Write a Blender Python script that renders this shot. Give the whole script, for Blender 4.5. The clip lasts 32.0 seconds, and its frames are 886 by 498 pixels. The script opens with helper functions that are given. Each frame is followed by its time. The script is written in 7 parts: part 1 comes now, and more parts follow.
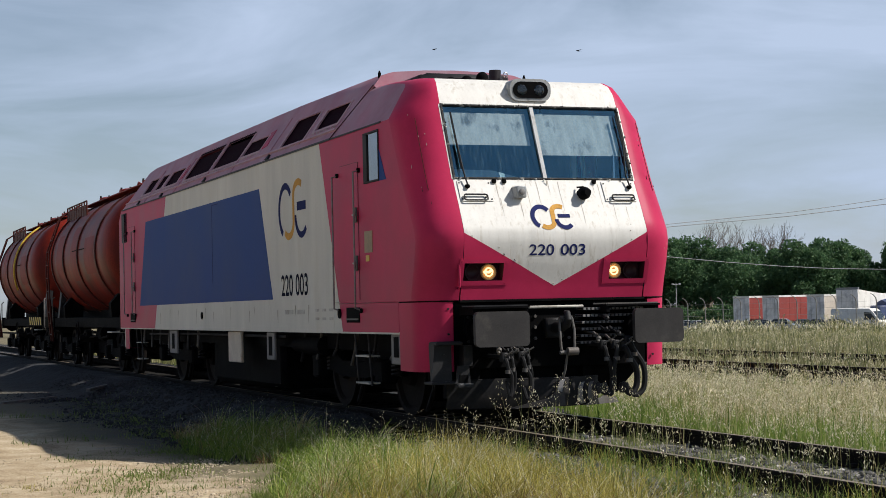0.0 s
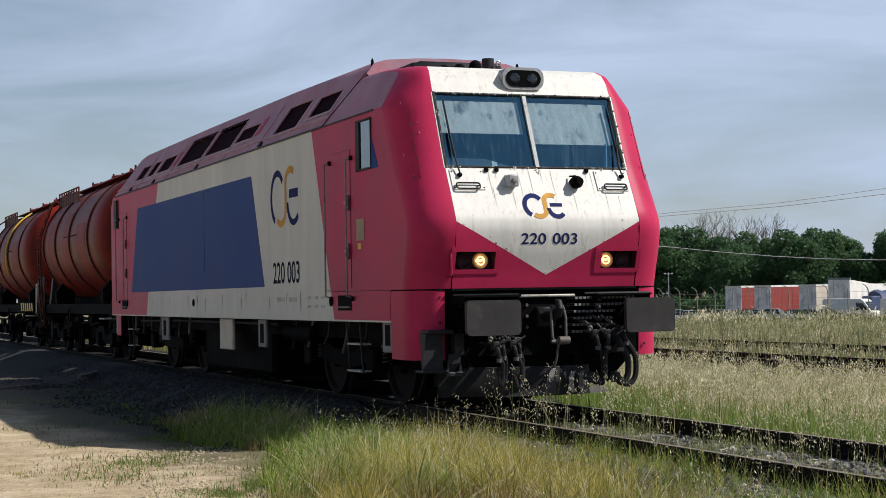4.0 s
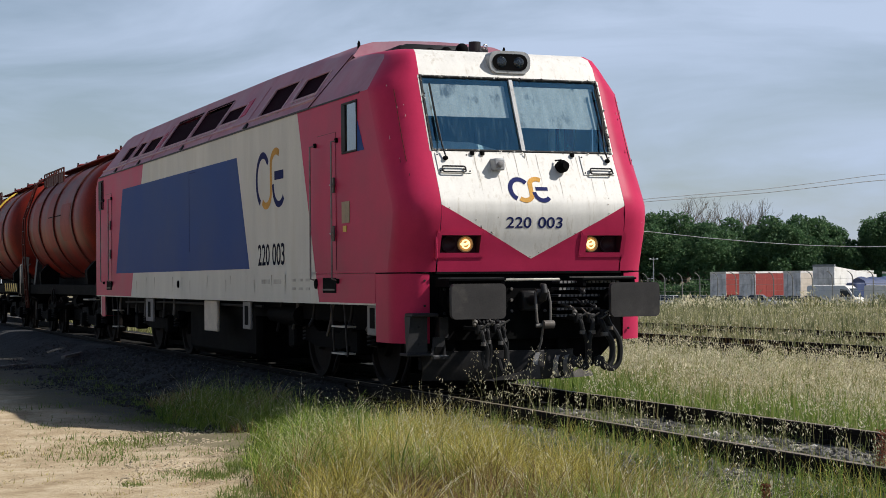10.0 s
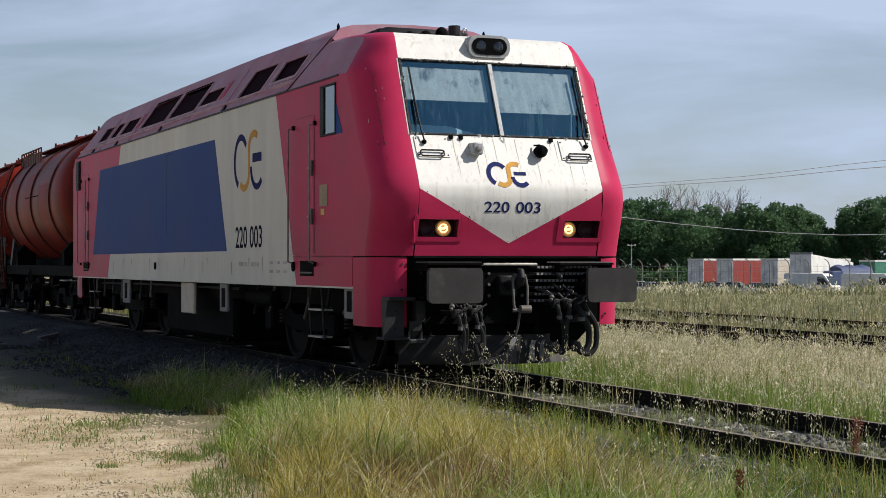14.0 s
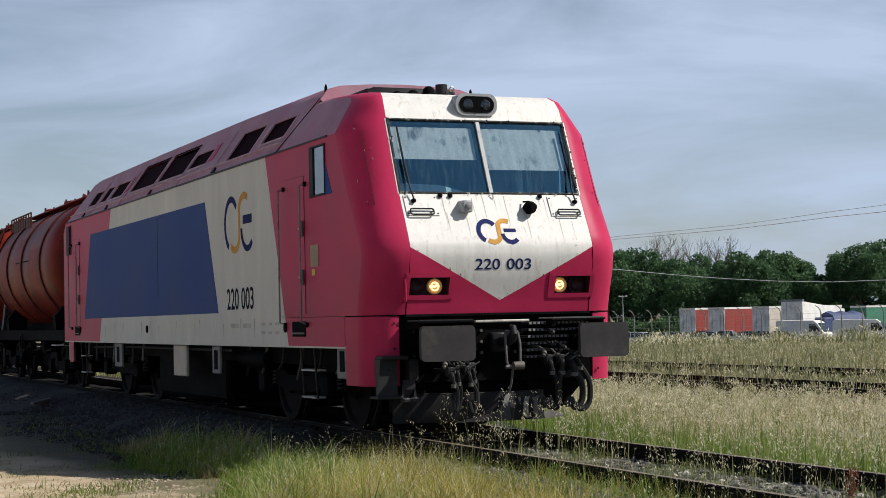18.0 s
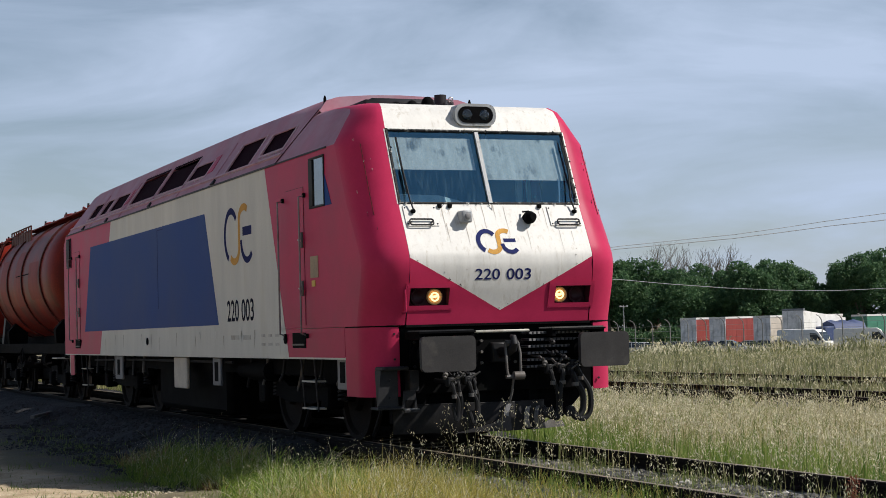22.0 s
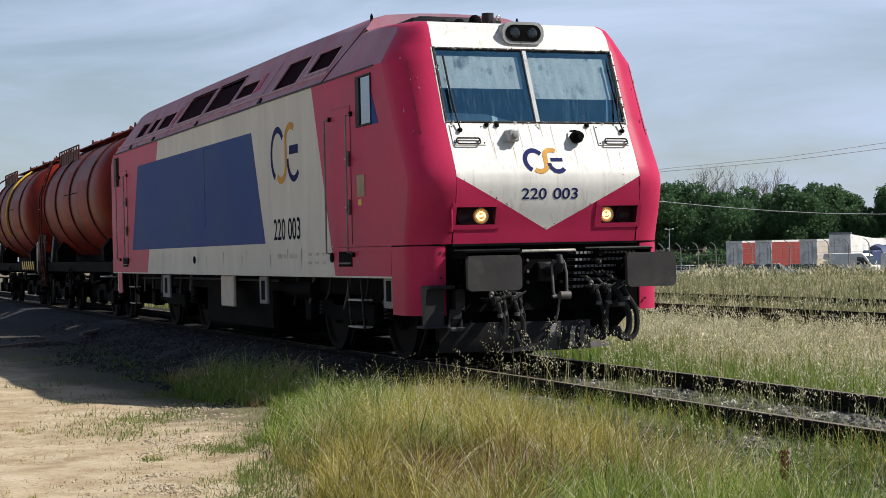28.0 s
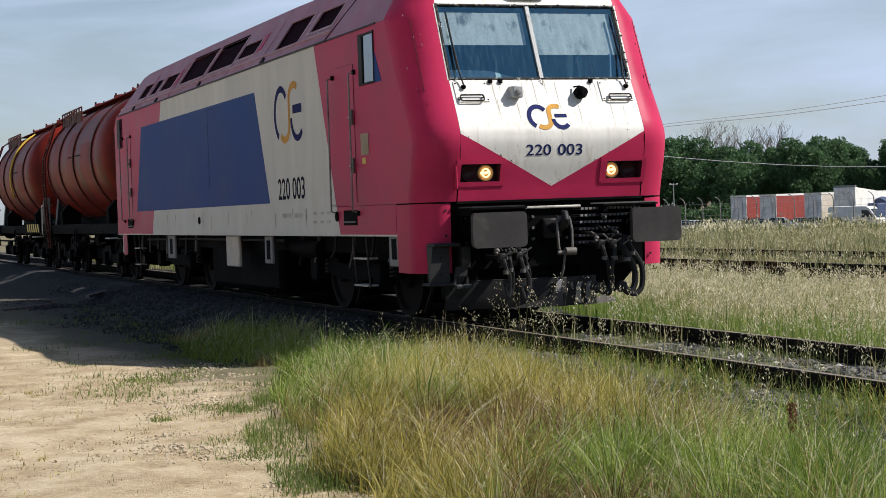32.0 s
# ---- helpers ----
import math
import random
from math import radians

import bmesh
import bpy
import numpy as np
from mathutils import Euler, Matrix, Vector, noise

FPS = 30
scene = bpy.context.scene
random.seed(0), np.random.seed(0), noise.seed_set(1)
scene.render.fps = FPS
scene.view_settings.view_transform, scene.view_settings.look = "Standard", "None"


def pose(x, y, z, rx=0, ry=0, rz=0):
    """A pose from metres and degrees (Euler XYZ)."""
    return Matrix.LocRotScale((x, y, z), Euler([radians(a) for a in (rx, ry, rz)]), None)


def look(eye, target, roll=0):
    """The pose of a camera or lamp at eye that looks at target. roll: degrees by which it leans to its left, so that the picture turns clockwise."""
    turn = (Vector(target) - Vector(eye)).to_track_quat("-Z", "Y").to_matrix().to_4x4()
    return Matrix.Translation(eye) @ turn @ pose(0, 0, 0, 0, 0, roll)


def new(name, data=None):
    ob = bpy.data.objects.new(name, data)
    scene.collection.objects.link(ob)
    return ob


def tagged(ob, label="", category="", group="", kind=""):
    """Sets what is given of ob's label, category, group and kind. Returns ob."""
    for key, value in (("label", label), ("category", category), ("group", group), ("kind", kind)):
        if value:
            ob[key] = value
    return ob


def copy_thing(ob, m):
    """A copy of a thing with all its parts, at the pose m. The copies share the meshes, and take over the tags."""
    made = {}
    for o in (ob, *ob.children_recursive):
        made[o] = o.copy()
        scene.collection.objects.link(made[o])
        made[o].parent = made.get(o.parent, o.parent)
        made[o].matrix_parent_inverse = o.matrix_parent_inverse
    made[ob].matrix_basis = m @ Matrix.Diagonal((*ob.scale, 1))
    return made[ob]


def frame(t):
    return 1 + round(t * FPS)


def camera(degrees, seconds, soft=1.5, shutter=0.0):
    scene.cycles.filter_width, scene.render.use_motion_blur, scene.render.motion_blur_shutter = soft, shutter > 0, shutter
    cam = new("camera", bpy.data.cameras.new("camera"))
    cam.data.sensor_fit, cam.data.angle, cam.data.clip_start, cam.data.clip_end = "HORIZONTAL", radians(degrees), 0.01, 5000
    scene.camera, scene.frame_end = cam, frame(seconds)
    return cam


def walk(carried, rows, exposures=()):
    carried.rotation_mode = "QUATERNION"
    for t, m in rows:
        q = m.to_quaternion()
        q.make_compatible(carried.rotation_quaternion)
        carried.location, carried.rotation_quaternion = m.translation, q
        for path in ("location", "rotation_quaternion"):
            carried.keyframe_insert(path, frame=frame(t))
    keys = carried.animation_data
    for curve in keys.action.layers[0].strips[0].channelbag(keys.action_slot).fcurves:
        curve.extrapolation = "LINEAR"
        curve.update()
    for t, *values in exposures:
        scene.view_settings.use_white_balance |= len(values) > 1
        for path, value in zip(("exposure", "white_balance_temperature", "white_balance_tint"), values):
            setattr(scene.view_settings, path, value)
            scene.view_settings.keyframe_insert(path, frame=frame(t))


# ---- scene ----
cam = camera(29.58, 32.0, 0.85)

# seconds, place in metres, then degrees: turn to the right of the track's line, tilt up, lean
PATH = [
    (0, -7.639, -15.958, 1.283, 20.965, 2.007, -1.261),
    (0.5, -7.636, -15.959, 1.293, 20.983, 1.791, -1.192),
    (1, -7.639, -15.959, 1.278, 21.026, 1.808, -1.233),
    (1.5, -7.635, -15.959, 1.288, 21.039, 1.754, -1.114),
    (2, -7.633, -15.955, 1.284, 21.068, 1.830, -1.120),
    (2.5, -7.638, -15.959, 1.286, 21.122, 1.891, -1.101),
    (3, -7.639, -15.963, 1.283, 21.143, 1.853, -1.087),
    (3.5, -7.625, -15.945, 1.287, 21.170, 1.709, -1.029),
    (5.5, -7.626, -15.956, 1.281, 21.294, 1.477, -0.693),
    (6, -7.624, -15.939, 1.284, 21.318, 1.429, -0.606),
    (6.5, -7.630, -15.949, 1.282, 21.377, 1.369, -0.544),
    (7, -7.631, -15.962, 1.282, 21.406, 1.334, -0.468),
    (7.5, -7.617, -15.933, 1.282, 21.451, 1.299, -0.499),
    (8, -7.625, -15.944, 1.281, 21.512, 1.220, -0.542),
    (8.5, -7.617, -15.943, 1.279, 21.536, 1.203, -0.578),
    (9, -7.617, -15.946, 1.280, 21.599, 1.116, -0.672),
    (9.5, -7.618, -15.941, 1.282, 21.645, 1.091, -0.669),
    (10, -7.617, -15.939, 1.281, 21.691, 1.035, -0.516),
    (10.5, -7.622, -15.950, 1.279, 21.722, 0.934, -0.585),
    (11, -7.614, -15.935, 1.282, 21.799, 0.928, -0.604),
    (11.5, -7.611, -15.941, 1.280, 21.874, 0.916, -0.681),
    (12, -7.606, -15.923, 1.282, 22.015, 0.773, -0.631),
    (12.5, -7.611, -15.942, 1.275, 22.090, 0.702, -0.447),
    (13, -7.603, -15.919, 1.278, 22.227, 0.613, -0.240),
    (13.5, -7.614, -15.929, 1.274, 22.410, 0.565, -0.104),
    (14, -7.604, -15.930, 1.277, 22.425, 0.500, 0.006),
    (14.5, -7.607, -15.934, 1.279, 22.460, 0.444, -0.016),
    (16.5, -7.608, -15.932, 1.287, 22.622, 0.495, -0.293),
    (17, -7.611, -15.956, 1.292, 22.649, 0.708, -0.709),
    (17.5, -7.631, -15.972, 1.307, 22.736, 1.881, -1.172),
    (18, -7.624, -15.968, 1.312, 22.762, 2.363, -1.247),
    (18.5, -7.621, -15.957, 1.304, 22.753, 2.481, -1.296),
    (19, -7.627, -15.972, 1.305, 22.707, 2.531, -1.333),
    (19.5, -7.622, -15.957, 1.305, 22.706, 2.599, -1.384),
    (20, -7.624, -15.967, 1.305, 22.663, 2.660, -1.434),
    (20.5, -7.630, -15.981, 1.304, 22.695, 2.737, -1.502),
    (21, -7.626, -15.975, 1.302, 22.723, 2.807, -1.527),
    (21.5, -7.615, -15.964, 1.304, 22.753, 2.835, -1.580),
    (22, -7.614, -15.967, 1.302, 22.752, 2.747, -1.581),
    (22.5, -7.618, -15.960, 1.299, 22.765, 2.545, -1.612),
    (23, -7.608, -15.945, 1.299, 22.798, 2.471, -1.670),
    (23.5, -7.628, -15.981, 1.299, 22.819, 2.385, -1.650),
    (24, -7.617, -15.961, 1.303, 22.833, 2.328, -1.652),
    (24.5, -7.614, -15.947, 1.284, 22.875, 2.109, -1.523),
    (25, -7.622, -15.952, 1.284, 22.682, 1.729, -1.520),
    (25.5, -7.618, -15.945, 1.288, 22.300, 1.197, -1.401),
    (27.5, -7.619, -15.918, 1.276, 21.513, 0.217, -1.226),
    (28, -7.621, -15.941, 1.273, 21.149, 0.121, -1.247),
    (28.5, -7.622, -15.942, 1.272, 20.935, -0.045, -1.305),
    (29, -7.612, -15.925, 1.265, 20.902, -0.495, -1.385),
    (29.5, -7.590, -15.895, 1.260, 20.994, -1.175, -1.342),
    (30, -7.619, -15.928, 1.268, 21.063, -1.423, -1.406),
    (30.5, -7.604, -15.918, 1.264, 21.099, -1.358, -1.524),
    (31, -7.613, -15.933, 1.267, 21.123, -1.298, -1.715),
    (31.5, -7.611, -15.912, 1.269, 21.126, -1.325, -1.855),
    (32, -7.628, -15.935, 1.268, 20.958, -1.309, -1.947),
]


def eye_pose(x, y, z, turn, tilt, lean):
    a, b = radians(turn), radians(tilt)
    way = Vector((math.sin(a) * math.cos(b), math.cos(a) * math.cos(b), math.sin(b)))
    return look((x, y, z), Vector((x, y, z)) + way * 10, lean)


EXPOSURES = [(0, 0.14), (16.5, 0.14), (18, 0.13), (24.5, 0.13), (28, 0.29), (32, 0.33)]
walk(cam, [(t, eye_pose(*row)) for t, *row in PATH], EXPOSURES)

# ---- daylight ----
SUN_TO = Vector((0.88, -0.51, 1.0)).normalized()
sun_data = bpy.data.lights.new("sun", "SUN")
sun_data.energy, sun_data.angle, sun_data.color = 5.0, radians(0.6), (1.0, 0.95, 0.88)
sun = new("sun", sun_data)
sun.matrix_world = look((60, -40, 70), Vector((60, -40, 70)) - SUN_TO)
world = bpy.data.worlds.new("sky")
scene.world = world
world.use_nodes = True
wt = world.node_tree
wt.nodes.clear()
w_out = wt.nodes.new("ShaderNodeOutputWorld")
w_bg = wt.nodes.new("ShaderNodeBackground")
w_sky = wt.nodes.new("ShaderNodeTexSky")
w_sky.sky_type, w_sky.sun_disc = "NISHITA", False
w_sky.sun_elevation = math.asin(SUN_TO.z)
w_sky.sun_rotation = math.atan2(SUN_TO.x, SUN_TO.y)
w_sky.air_density, w_sky.dust_density, w_sky.ozone_density = 1.0, 0.7, 1.3
w_co = wt.nodes.new("ShaderNodeTexCoord")
w_map = wt.nodes.new("ShaderNodeMapping")
w_map.inputs["Scale"].default_value = (1.0, 1.0, 4.0)
w_map.inputs["Rotation"].default_value = (0.06, 0.12, 0.4)
w_n = wt.nodes.new("ShaderNodeTexNoise")
w_n.inputs["Scale"].default_value, w_n.inputs["Detail"].default_value = 4.2, 7
w_n.inputs["Roughness"].default_value, w_n.inputs["Distortion"].default_value = 0.55, 0.5
w_r = wt.nodes.new("ShaderNodeValToRGB")
w_r.color_ramp.elements[0].position, w_r.color_ramp.elements[0].color = 0.38, (0.30, 0.30, 0.30, 1)
w_r.color_ramp.elements[1].position, w_r.color_ramp.elements[1].color = 0.68, (1.0, 1.0, 1.0, 1)
w_mix = wt.nodes.new("ShaderNodeMixRGB")
w_mix.inputs[2].default_value = (6.7, 8.15, 10.7, 1)
wt.links.new(w_co.outputs["Generated"], w_map.inputs[0])
wt.links.new(w_map.outputs[0], w_n.inputs["Vector"])
wt.links.new(w_n.outputs[0], w_r.inputs[0])
w_sep = wt.nodes.new("ShaderNodeSeparateXYZ")
w_fade = wt.nodes.new("ShaderNodeMapRange")
w_fade.interpolation_type = "SMOOTHSTEP"
for w_i, w_v in enumerate((0.18, 0.42, 1.0, 0.08)):
    w_fade.inputs[1 + w_i].default_value = w_v
w_mul = wt.nodes.new("ShaderNodeMath")
w_mul.operation = "MULTIPLY"
wt.links.new(w_co.outputs["Generated"], w_sep.inputs[0])
wt.links.new(w_sep.outputs[2], w_fade.inputs[0])
wt.links.new(w_r.outputs[0], w_mul.inputs[0])
wt.links.new(w_fade.outputs[0], w_mul.inputs[1])
wt.links.new(w_mul.outputs[0], w_mix.inputs[0])
wt.links.new(w_sky.outputs[0], w_mix.inputs[1])
wt.links.new(w_mix.outputs[0], w_bg.inputs[0])
w_bg.inputs[1].default_value = 0.0675
wt.links.new(w_bg.outputs[0], w_out.inputs[0])

# ---- materials ----
def material(name, color, rough=0.6, metal=0.0, dark=0.75, light=1.15, scale=3.0, grain=60.0, bump=0.15, stretch=(1, 1, 1),
             tint=None, tint_at=(0.55, 0.75), tint_scale=2.0, tint_stretch=(1, 1, 1), coat=0.0, vary=0.0, spec=0.5, speck=0.35):
    """A paint, stone or metal: two scales of mottling, fine relief, and stains of a second colour where tint is given."""
    m = bpy.data.materials.new(name)
    m.use_nodes = True
    t = m.node_tree
    b = t.nodes["Principled BSDF"]
    co = t.nodes.new("ShaderNodeTexCoord")

    def noise_of(s, st, detail=6):
        mp = t.nodes.new("ShaderNodeMapping")
        mp.inputs["Scale"].default_value = st
        n = t.nodes.new("ShaderNodeTexNoise")
        n.inputs["Scale"].default_value, n.inputs["Detail"].default_value = s, detail
        n.inputs["Roughness"].default_value = 0.62
        t.links.new(co.outputs["Object"], mp.inputs[0])
        t.links.new(mp.outputs[0], n.inputs["Vector"])
        return n

    big, fine = noise_of(scale, stretch), noise_of(grain, (1, 1, 1), 3)
    ramp = t.nodes.new("ShaderNodeValToRGB")
    ramp.color_ramp.elements[0].position, ramp.color_ramp.elements[1].position = 0.3, 0.7
    ramp.color_ramp.elements[0].color = (*[c * dark for c in color], 1)
    ramp.color_ramp.elements[1].color = (*[min(1, c * light) for c in color], 1)
    t.links.new(big.outputs[0], ramp.inputs[0])
    last = ramp.outputs[0]
    mix = t.nodes.new("ShaderNodeMixRGB")
    mix.blend_type = "OVERLAY"
    mix.inputs[0].default_value = speck
    t.links.new(last, mix.inputs[1])
    t.links.new(fine.outputs[0], mix.inputs[2])
    last = mix.outputs[0]
    if tint:
        st = noise_of(tint_scale, tint_stretch)
        sr = t.nodes.new("ShaderNodeValToRGB")
        sr.color_ramp.elements[0].position, sr.color_ramp.elements[1].position = tint_at
        sr.color_ramp.elements[0].color, sr.color_ramp.elements[1].color = (0, 0, 0, 1), (1, 1, 1, 1)
        mx = t.nodes.new("ShaderNodeMixRGB")
        mx.inputs[2].default_value = (*tint, 1)
        t.links.new(st.outputs[0], sr.inputs[0])
        t.links.new(sr.outputs[0], mx.inputs[0])
        t.links.new(last, mx.inputs[1])
        last = mx.outputs[0]
    if vary:
        oi = t.nodes.new("ShaderNodeObjectInfo")
        hs = t.nodes.new("ShaderNodeHueSaturation")
        mr = t.nodes.new("ShaderNodeMapRange")
        mr.inputs[3].default_value, mr.inputs[4].default_value = 1 - vary, 1 + vary
        t.links.new(oi.outputs["Random"], mr.inputs[0])
        t.links.new(mr.outputs[0], hs.inputs["Value"])
        t.links.new(last, hs.inputs["Color"])
        last = hs.outputs[0]
    t.links.new(last, b.inputs["Base Color"])
    b.inputs["Metallic"].default_value = metal
    b.inputs["Specular IOR Level"].default_value = spec
    b.inputs["Coat Weight"].default_value = coat
    rr = t.nodes.new("ShaderNodeMapRange")
    rr.inputs[3].default_value, rr.inputs[4].default_value = max(0.02, rough - 0.12), min(1, rough + 0.12)
    t.links.new(big.outputs[0], rr.inputs[0])
    t.links.new(rr.outputs[0], b.inputs["Roughness"])
    if bump:
        bp = t.nodes.new("ShaderNodeBump")
        bp.inputs["Strength"].default_value, bp.inputs["Distance"].default_value = bump, 0.01
        t.links.new(fine.outputs[0], bp.inputs["Height"])
        t.links.new(bp.outputs[0], b.inputs["Normal"])
    return m


def glass_material(name, tint, dirt=0.0, gloss=0.05, film=(0.55, 0.58, 0.6), sheen=(1, 1, 1)):
    m = bpy.data.materials.new(name)
    m.use_nodes = True
    t = m.node_tree
    t.nodes.clear()
    out = t.nodes.new("ShaderNodeOutputMaterial")
    tr = t.nodes.new("ShaderNodeBsdfTransparent")
    tr.inputs[0].default_value = (*tint, 1)
    gl = t.nodes.new("ShaderNodeBsdfGlossy")
    gl.inputs[0].default_value = (*sheen, 1)
    gl.inputs["Roughness"].default_value = 0.015
    lw = t.nodes.new("ShaderNodeLayerWeight")
    pw = t.nodes.new("ShaderNodeMath")
    pw.operation = "POWER"
    pw.inputs[1].default_value = 3.0
    t.links.new(lw.outputs["Facing"], pw.inputs[0])
    fr = t.nodes.new("ShaderNodeMapRange")
    fr.inputs[3].default_value, fr.inputs[4].default_value = gloss, 0.9
    t.links.new(pw.outputs[0], fr.inputs[0])
    mx = t.nodes.new("ShaderNodeMixShader")
    t.links.new(fr.outputs[0], mx.inputs[0])
    t.links.new(tr.outputs[0], mx.inputs[1])
    t.links.new(gl.outputs[0], mx.inputs[2])
    last = mx.outputs[0]
    if dirt:
        co = t.nodes.new("ShaderNodeTexCoord")
        mp = t.nodes.new("ShaderNodeMapping")
        mp.inputs["Scale"].default_value = (30, 8, 2.2)
        n = t.nodes.new("ShaderNodeTexNoise")
        n.inputs["Scale"].default_value, n.inputs["Detail"].default_value = 1.6, 7
        r = t.nodes.new("ShaderNodeMapRange")
        r.inputs[1].default_value, r.inputs[2].default_value = 0.5, 0.8
        r.inputs[3].default_value, r.inputs[4].default_value = 0.0, dirt
        df = t.nodes.new("ShaderNodeBsdfDiffuse")
        df.inputs[0].default_value = (*film, 1)
        m2 = t.nodes.new("ShaderNodeMixShader")
        t.links.new(co.outputs["Object"], mp.inputs[0])
        t.links.new(mp.outputs[0], n.inputs["Vector"])
        t.links.new(n.outputs[0], r.inputs[0])
        t.links.new(r.outputs[0], m2.inputs[0])
        t.links.new(last, m2.inputs[1])
        t.links.new(df.outputs[0], m2.inputs[2])
        last = m2.outputs[0]
    t.links.new(last, out.inputs[0])
    return m


def glow_material(name, color, strength):
    m = bpy.data.materials.new(name)
    m.use_nodes = True
    b = m.node_tree.nodes["Principled BSDF"]
    b.inputs["Base Color"].default_value = (*color, 1)
    b.inputs["Emission Color"].default_value = (*color, 1)
    b.inputs["Emission Strength"].default_value = strength
    return m


def blade_material(name, stops, trans=0.35, rough=0.6):
    """Grass and leaves: each blade takes its own colour between the stops."""
    m = bpy.data.materials.new(name)
    m.use_nodes = True
    t = m.node_tree
    b = t.nodes["Principled BSDF"]
    out = t.nodes["Material Output"]
    g = t.nodes.new("ShaderNodeNewGeometry")
    co = t.nodes.new("ShaderNodeTexCoord")
    n = t.nodes.new("ShaderNodeTexNoise")
    n.inputs["Scale"].default_value, n.inputs["Detail"].default_value = 0.9, 4
    t.links.new(co.outputs["Object"], n.inputs["Vector"])
    r = t.nodes.new("ShaderNodeValToRGB")
    els = r.color_ramp.elements
    while len(els) < len(stops):
        els.new(0.5)
    for i, c in enumerate(stops):
        els[i].position, els[i].color = i / (len(stops) - 1), (*c, 1)
    mm = t.nodes.new("ShaderNodeMath")
    mm.operation = "MULTIPLY_ADD"
    mm.inputs[1].default_value = 0.55
    sub = t.nodes.new("ShaderNodeMapRange")
    sub.inputs[1].default_value, sub.inputs[2].default_value = 0.3, 0.7
    sub.inputs[3].default_value, sub.inputs[4].default_value = 0.0, 0.45
    t.links.new(n.outputs[0], sub.inputs[0])
    t.links.new(g.outputs["Random Per Island"], mm.inputs[0])
    t.links.new(sub.outputs[0], mm.inputs[2])
    t.links.new(mm.outputs[0], r.inputs[0])
    t.links.new(r.outputs[0], b.inputs["Base Color"])
    b.inputs["Roughness"].default_value = rough
    b.inputs["Specular IOR Level"].default_value = 0.3
    tl = t.nodes.new("ShaderNodeBsdfTranslucent")
    t.links.new(r.outputs[0], tl.inputs[0])
    mx = t.nodes.new("ShaderNodeMixShader")
    mx.inputs[0].default_value = trans
    t.links.new(b.outputs[0], mx.inputs[1])
    t.links.new(tl.outputs[0], mx.inputs[2])
    t.links.new(mx.outputs[0], out.inputs[0])
    return m


STREAK = (5, 5, 0.5)
M_RED = material("red_paint", (0.455, 0.030, 0.088), 0.40, dark=0.82, light=1.12, scale=1.2, grain=40, bump=0.01, spec=0.06, speck=.08, tint=(0.41, 0.042, 0.108), tint_at=(0.58, 0.95), tint_scale=1.4, tint_stretch=(1, 1, 0.4))
M_ROOFRED = material("faded_red_paint", (0.42, 0.19, 0.245), 0.6, spec=.25, dark=0.8, scale=1.0, grain=30, bump=0.04, tint=(0.44, 0.30, 0.35), tint_at=(0.42, 0.75), tint_scale=1.2, speck=.12)
M_ROOFPALE = material("worn_pale_pink_paint", (0.50, 0.33, 0.37), 0.6, spec=.25, dark=0.8, scale=2.0, grain=30, bump=0.04, tint=(0.36, 0.17, 0.21), tint_at=(0.5, 0.75), tint_scale=2.5, speck=.12)
M_WHITE = material("white_paint", (0.665, 0.65, 0.615), 0.5, spec=.3, dark=0.88, light=1.05, scale=1.5, grain=40, bump=0.03, stretch=STREAK, tint=(0.40, 0.355, 0.285), tint_at=(0.55, 0.82), tint_scale=1.5, tint_stretch=(14, 14, 0.6), speck=.12)
M_CREAM = material("dirty_white_paint", (0.60, 0.58, 0.515), 0.55, spec=.25, dark=0.84, light=1.08, scale=1.0, grain=40, bump=0.03, stretch=(1.5, 1.5, 0.4), tint=(0.52, 0.485, 0.39), tint_at=(0.52, 0.9), tint_scale=0.9, tint_stretch=(3, 3, 0.6), speck=.12)
M_BLUE = material("blue_paint", (0.012, 0.050, 0.208), 0.55, spec=0.07, dark=0.9, light=1.1, scale=0.6, grain=30, bump=0.02, speck=.12)
M_NAVY = material("navy_lettering", (0.016, 0.022, 0.10), 0.75, spec=.08, bump=0)
M_ORANGE = material("yellow_orange_lettering", (0.58, 0.31, 0.075), 0.75, spec=.1, bump=0)
M_INK = material("black_lettering", (0.010, 0.012, 0.026), 0.8, spec=.05, bump=0)
M_BLACK = material("black_steel", (0.004, 0.004, 0.0045), 0.75, dark=0.5, light=1.5, scale=5, grain=50, bump=0.3, spec=0.03, tint=(0.010, 0.011, 0.010), tint_at=(0.5, 0.8))
M_DARK = material("dark_grey_steel", (0.020, 0.020, 0.022), 0.55, spec=0.2, dark=0.6, light=1.3, scale=4, grain=60, bump=0.1, tint=(0.06, 0.05, 0.042), tint_at=(0.58, 0.85), tint_scale=5)
M_GREY = material("grey_steel", (0.11, 0.105, 0.10), 0.55, spec=0.3, dark=0.7, light=1.15, scale=5, grain=60, bump=0.1, tint=(0.10, 0.07, 0.05), tint_at=(0.5, 0.8), tint_scale=6)
M_PALE = material("pale_grey_paint", (0.45, 0.43, 0.38), 0.5, dark=0.7, light=1.1, scale=4, grain=60, bump=0.08, tint=(0.15, 0.11, 0.08), tint_at=(0.5, 0.8), tint_scale=5)
M_RUBBER = material("black_rubber", (0.010, 0.010, 0.011), 0.6, spec=0.25, bump=0.1)
M_PLOUGH = material("dull_dark_plough_steel", (0.013, 0.013, 0.0145), 0.6, spec=.15, dark=0.6, light=1.4, scale=3, grain=50, bump=0.1, tint=(0.035, 0.032, 0.03), tint_at=(0.45, 0.7), tint_scale=4)
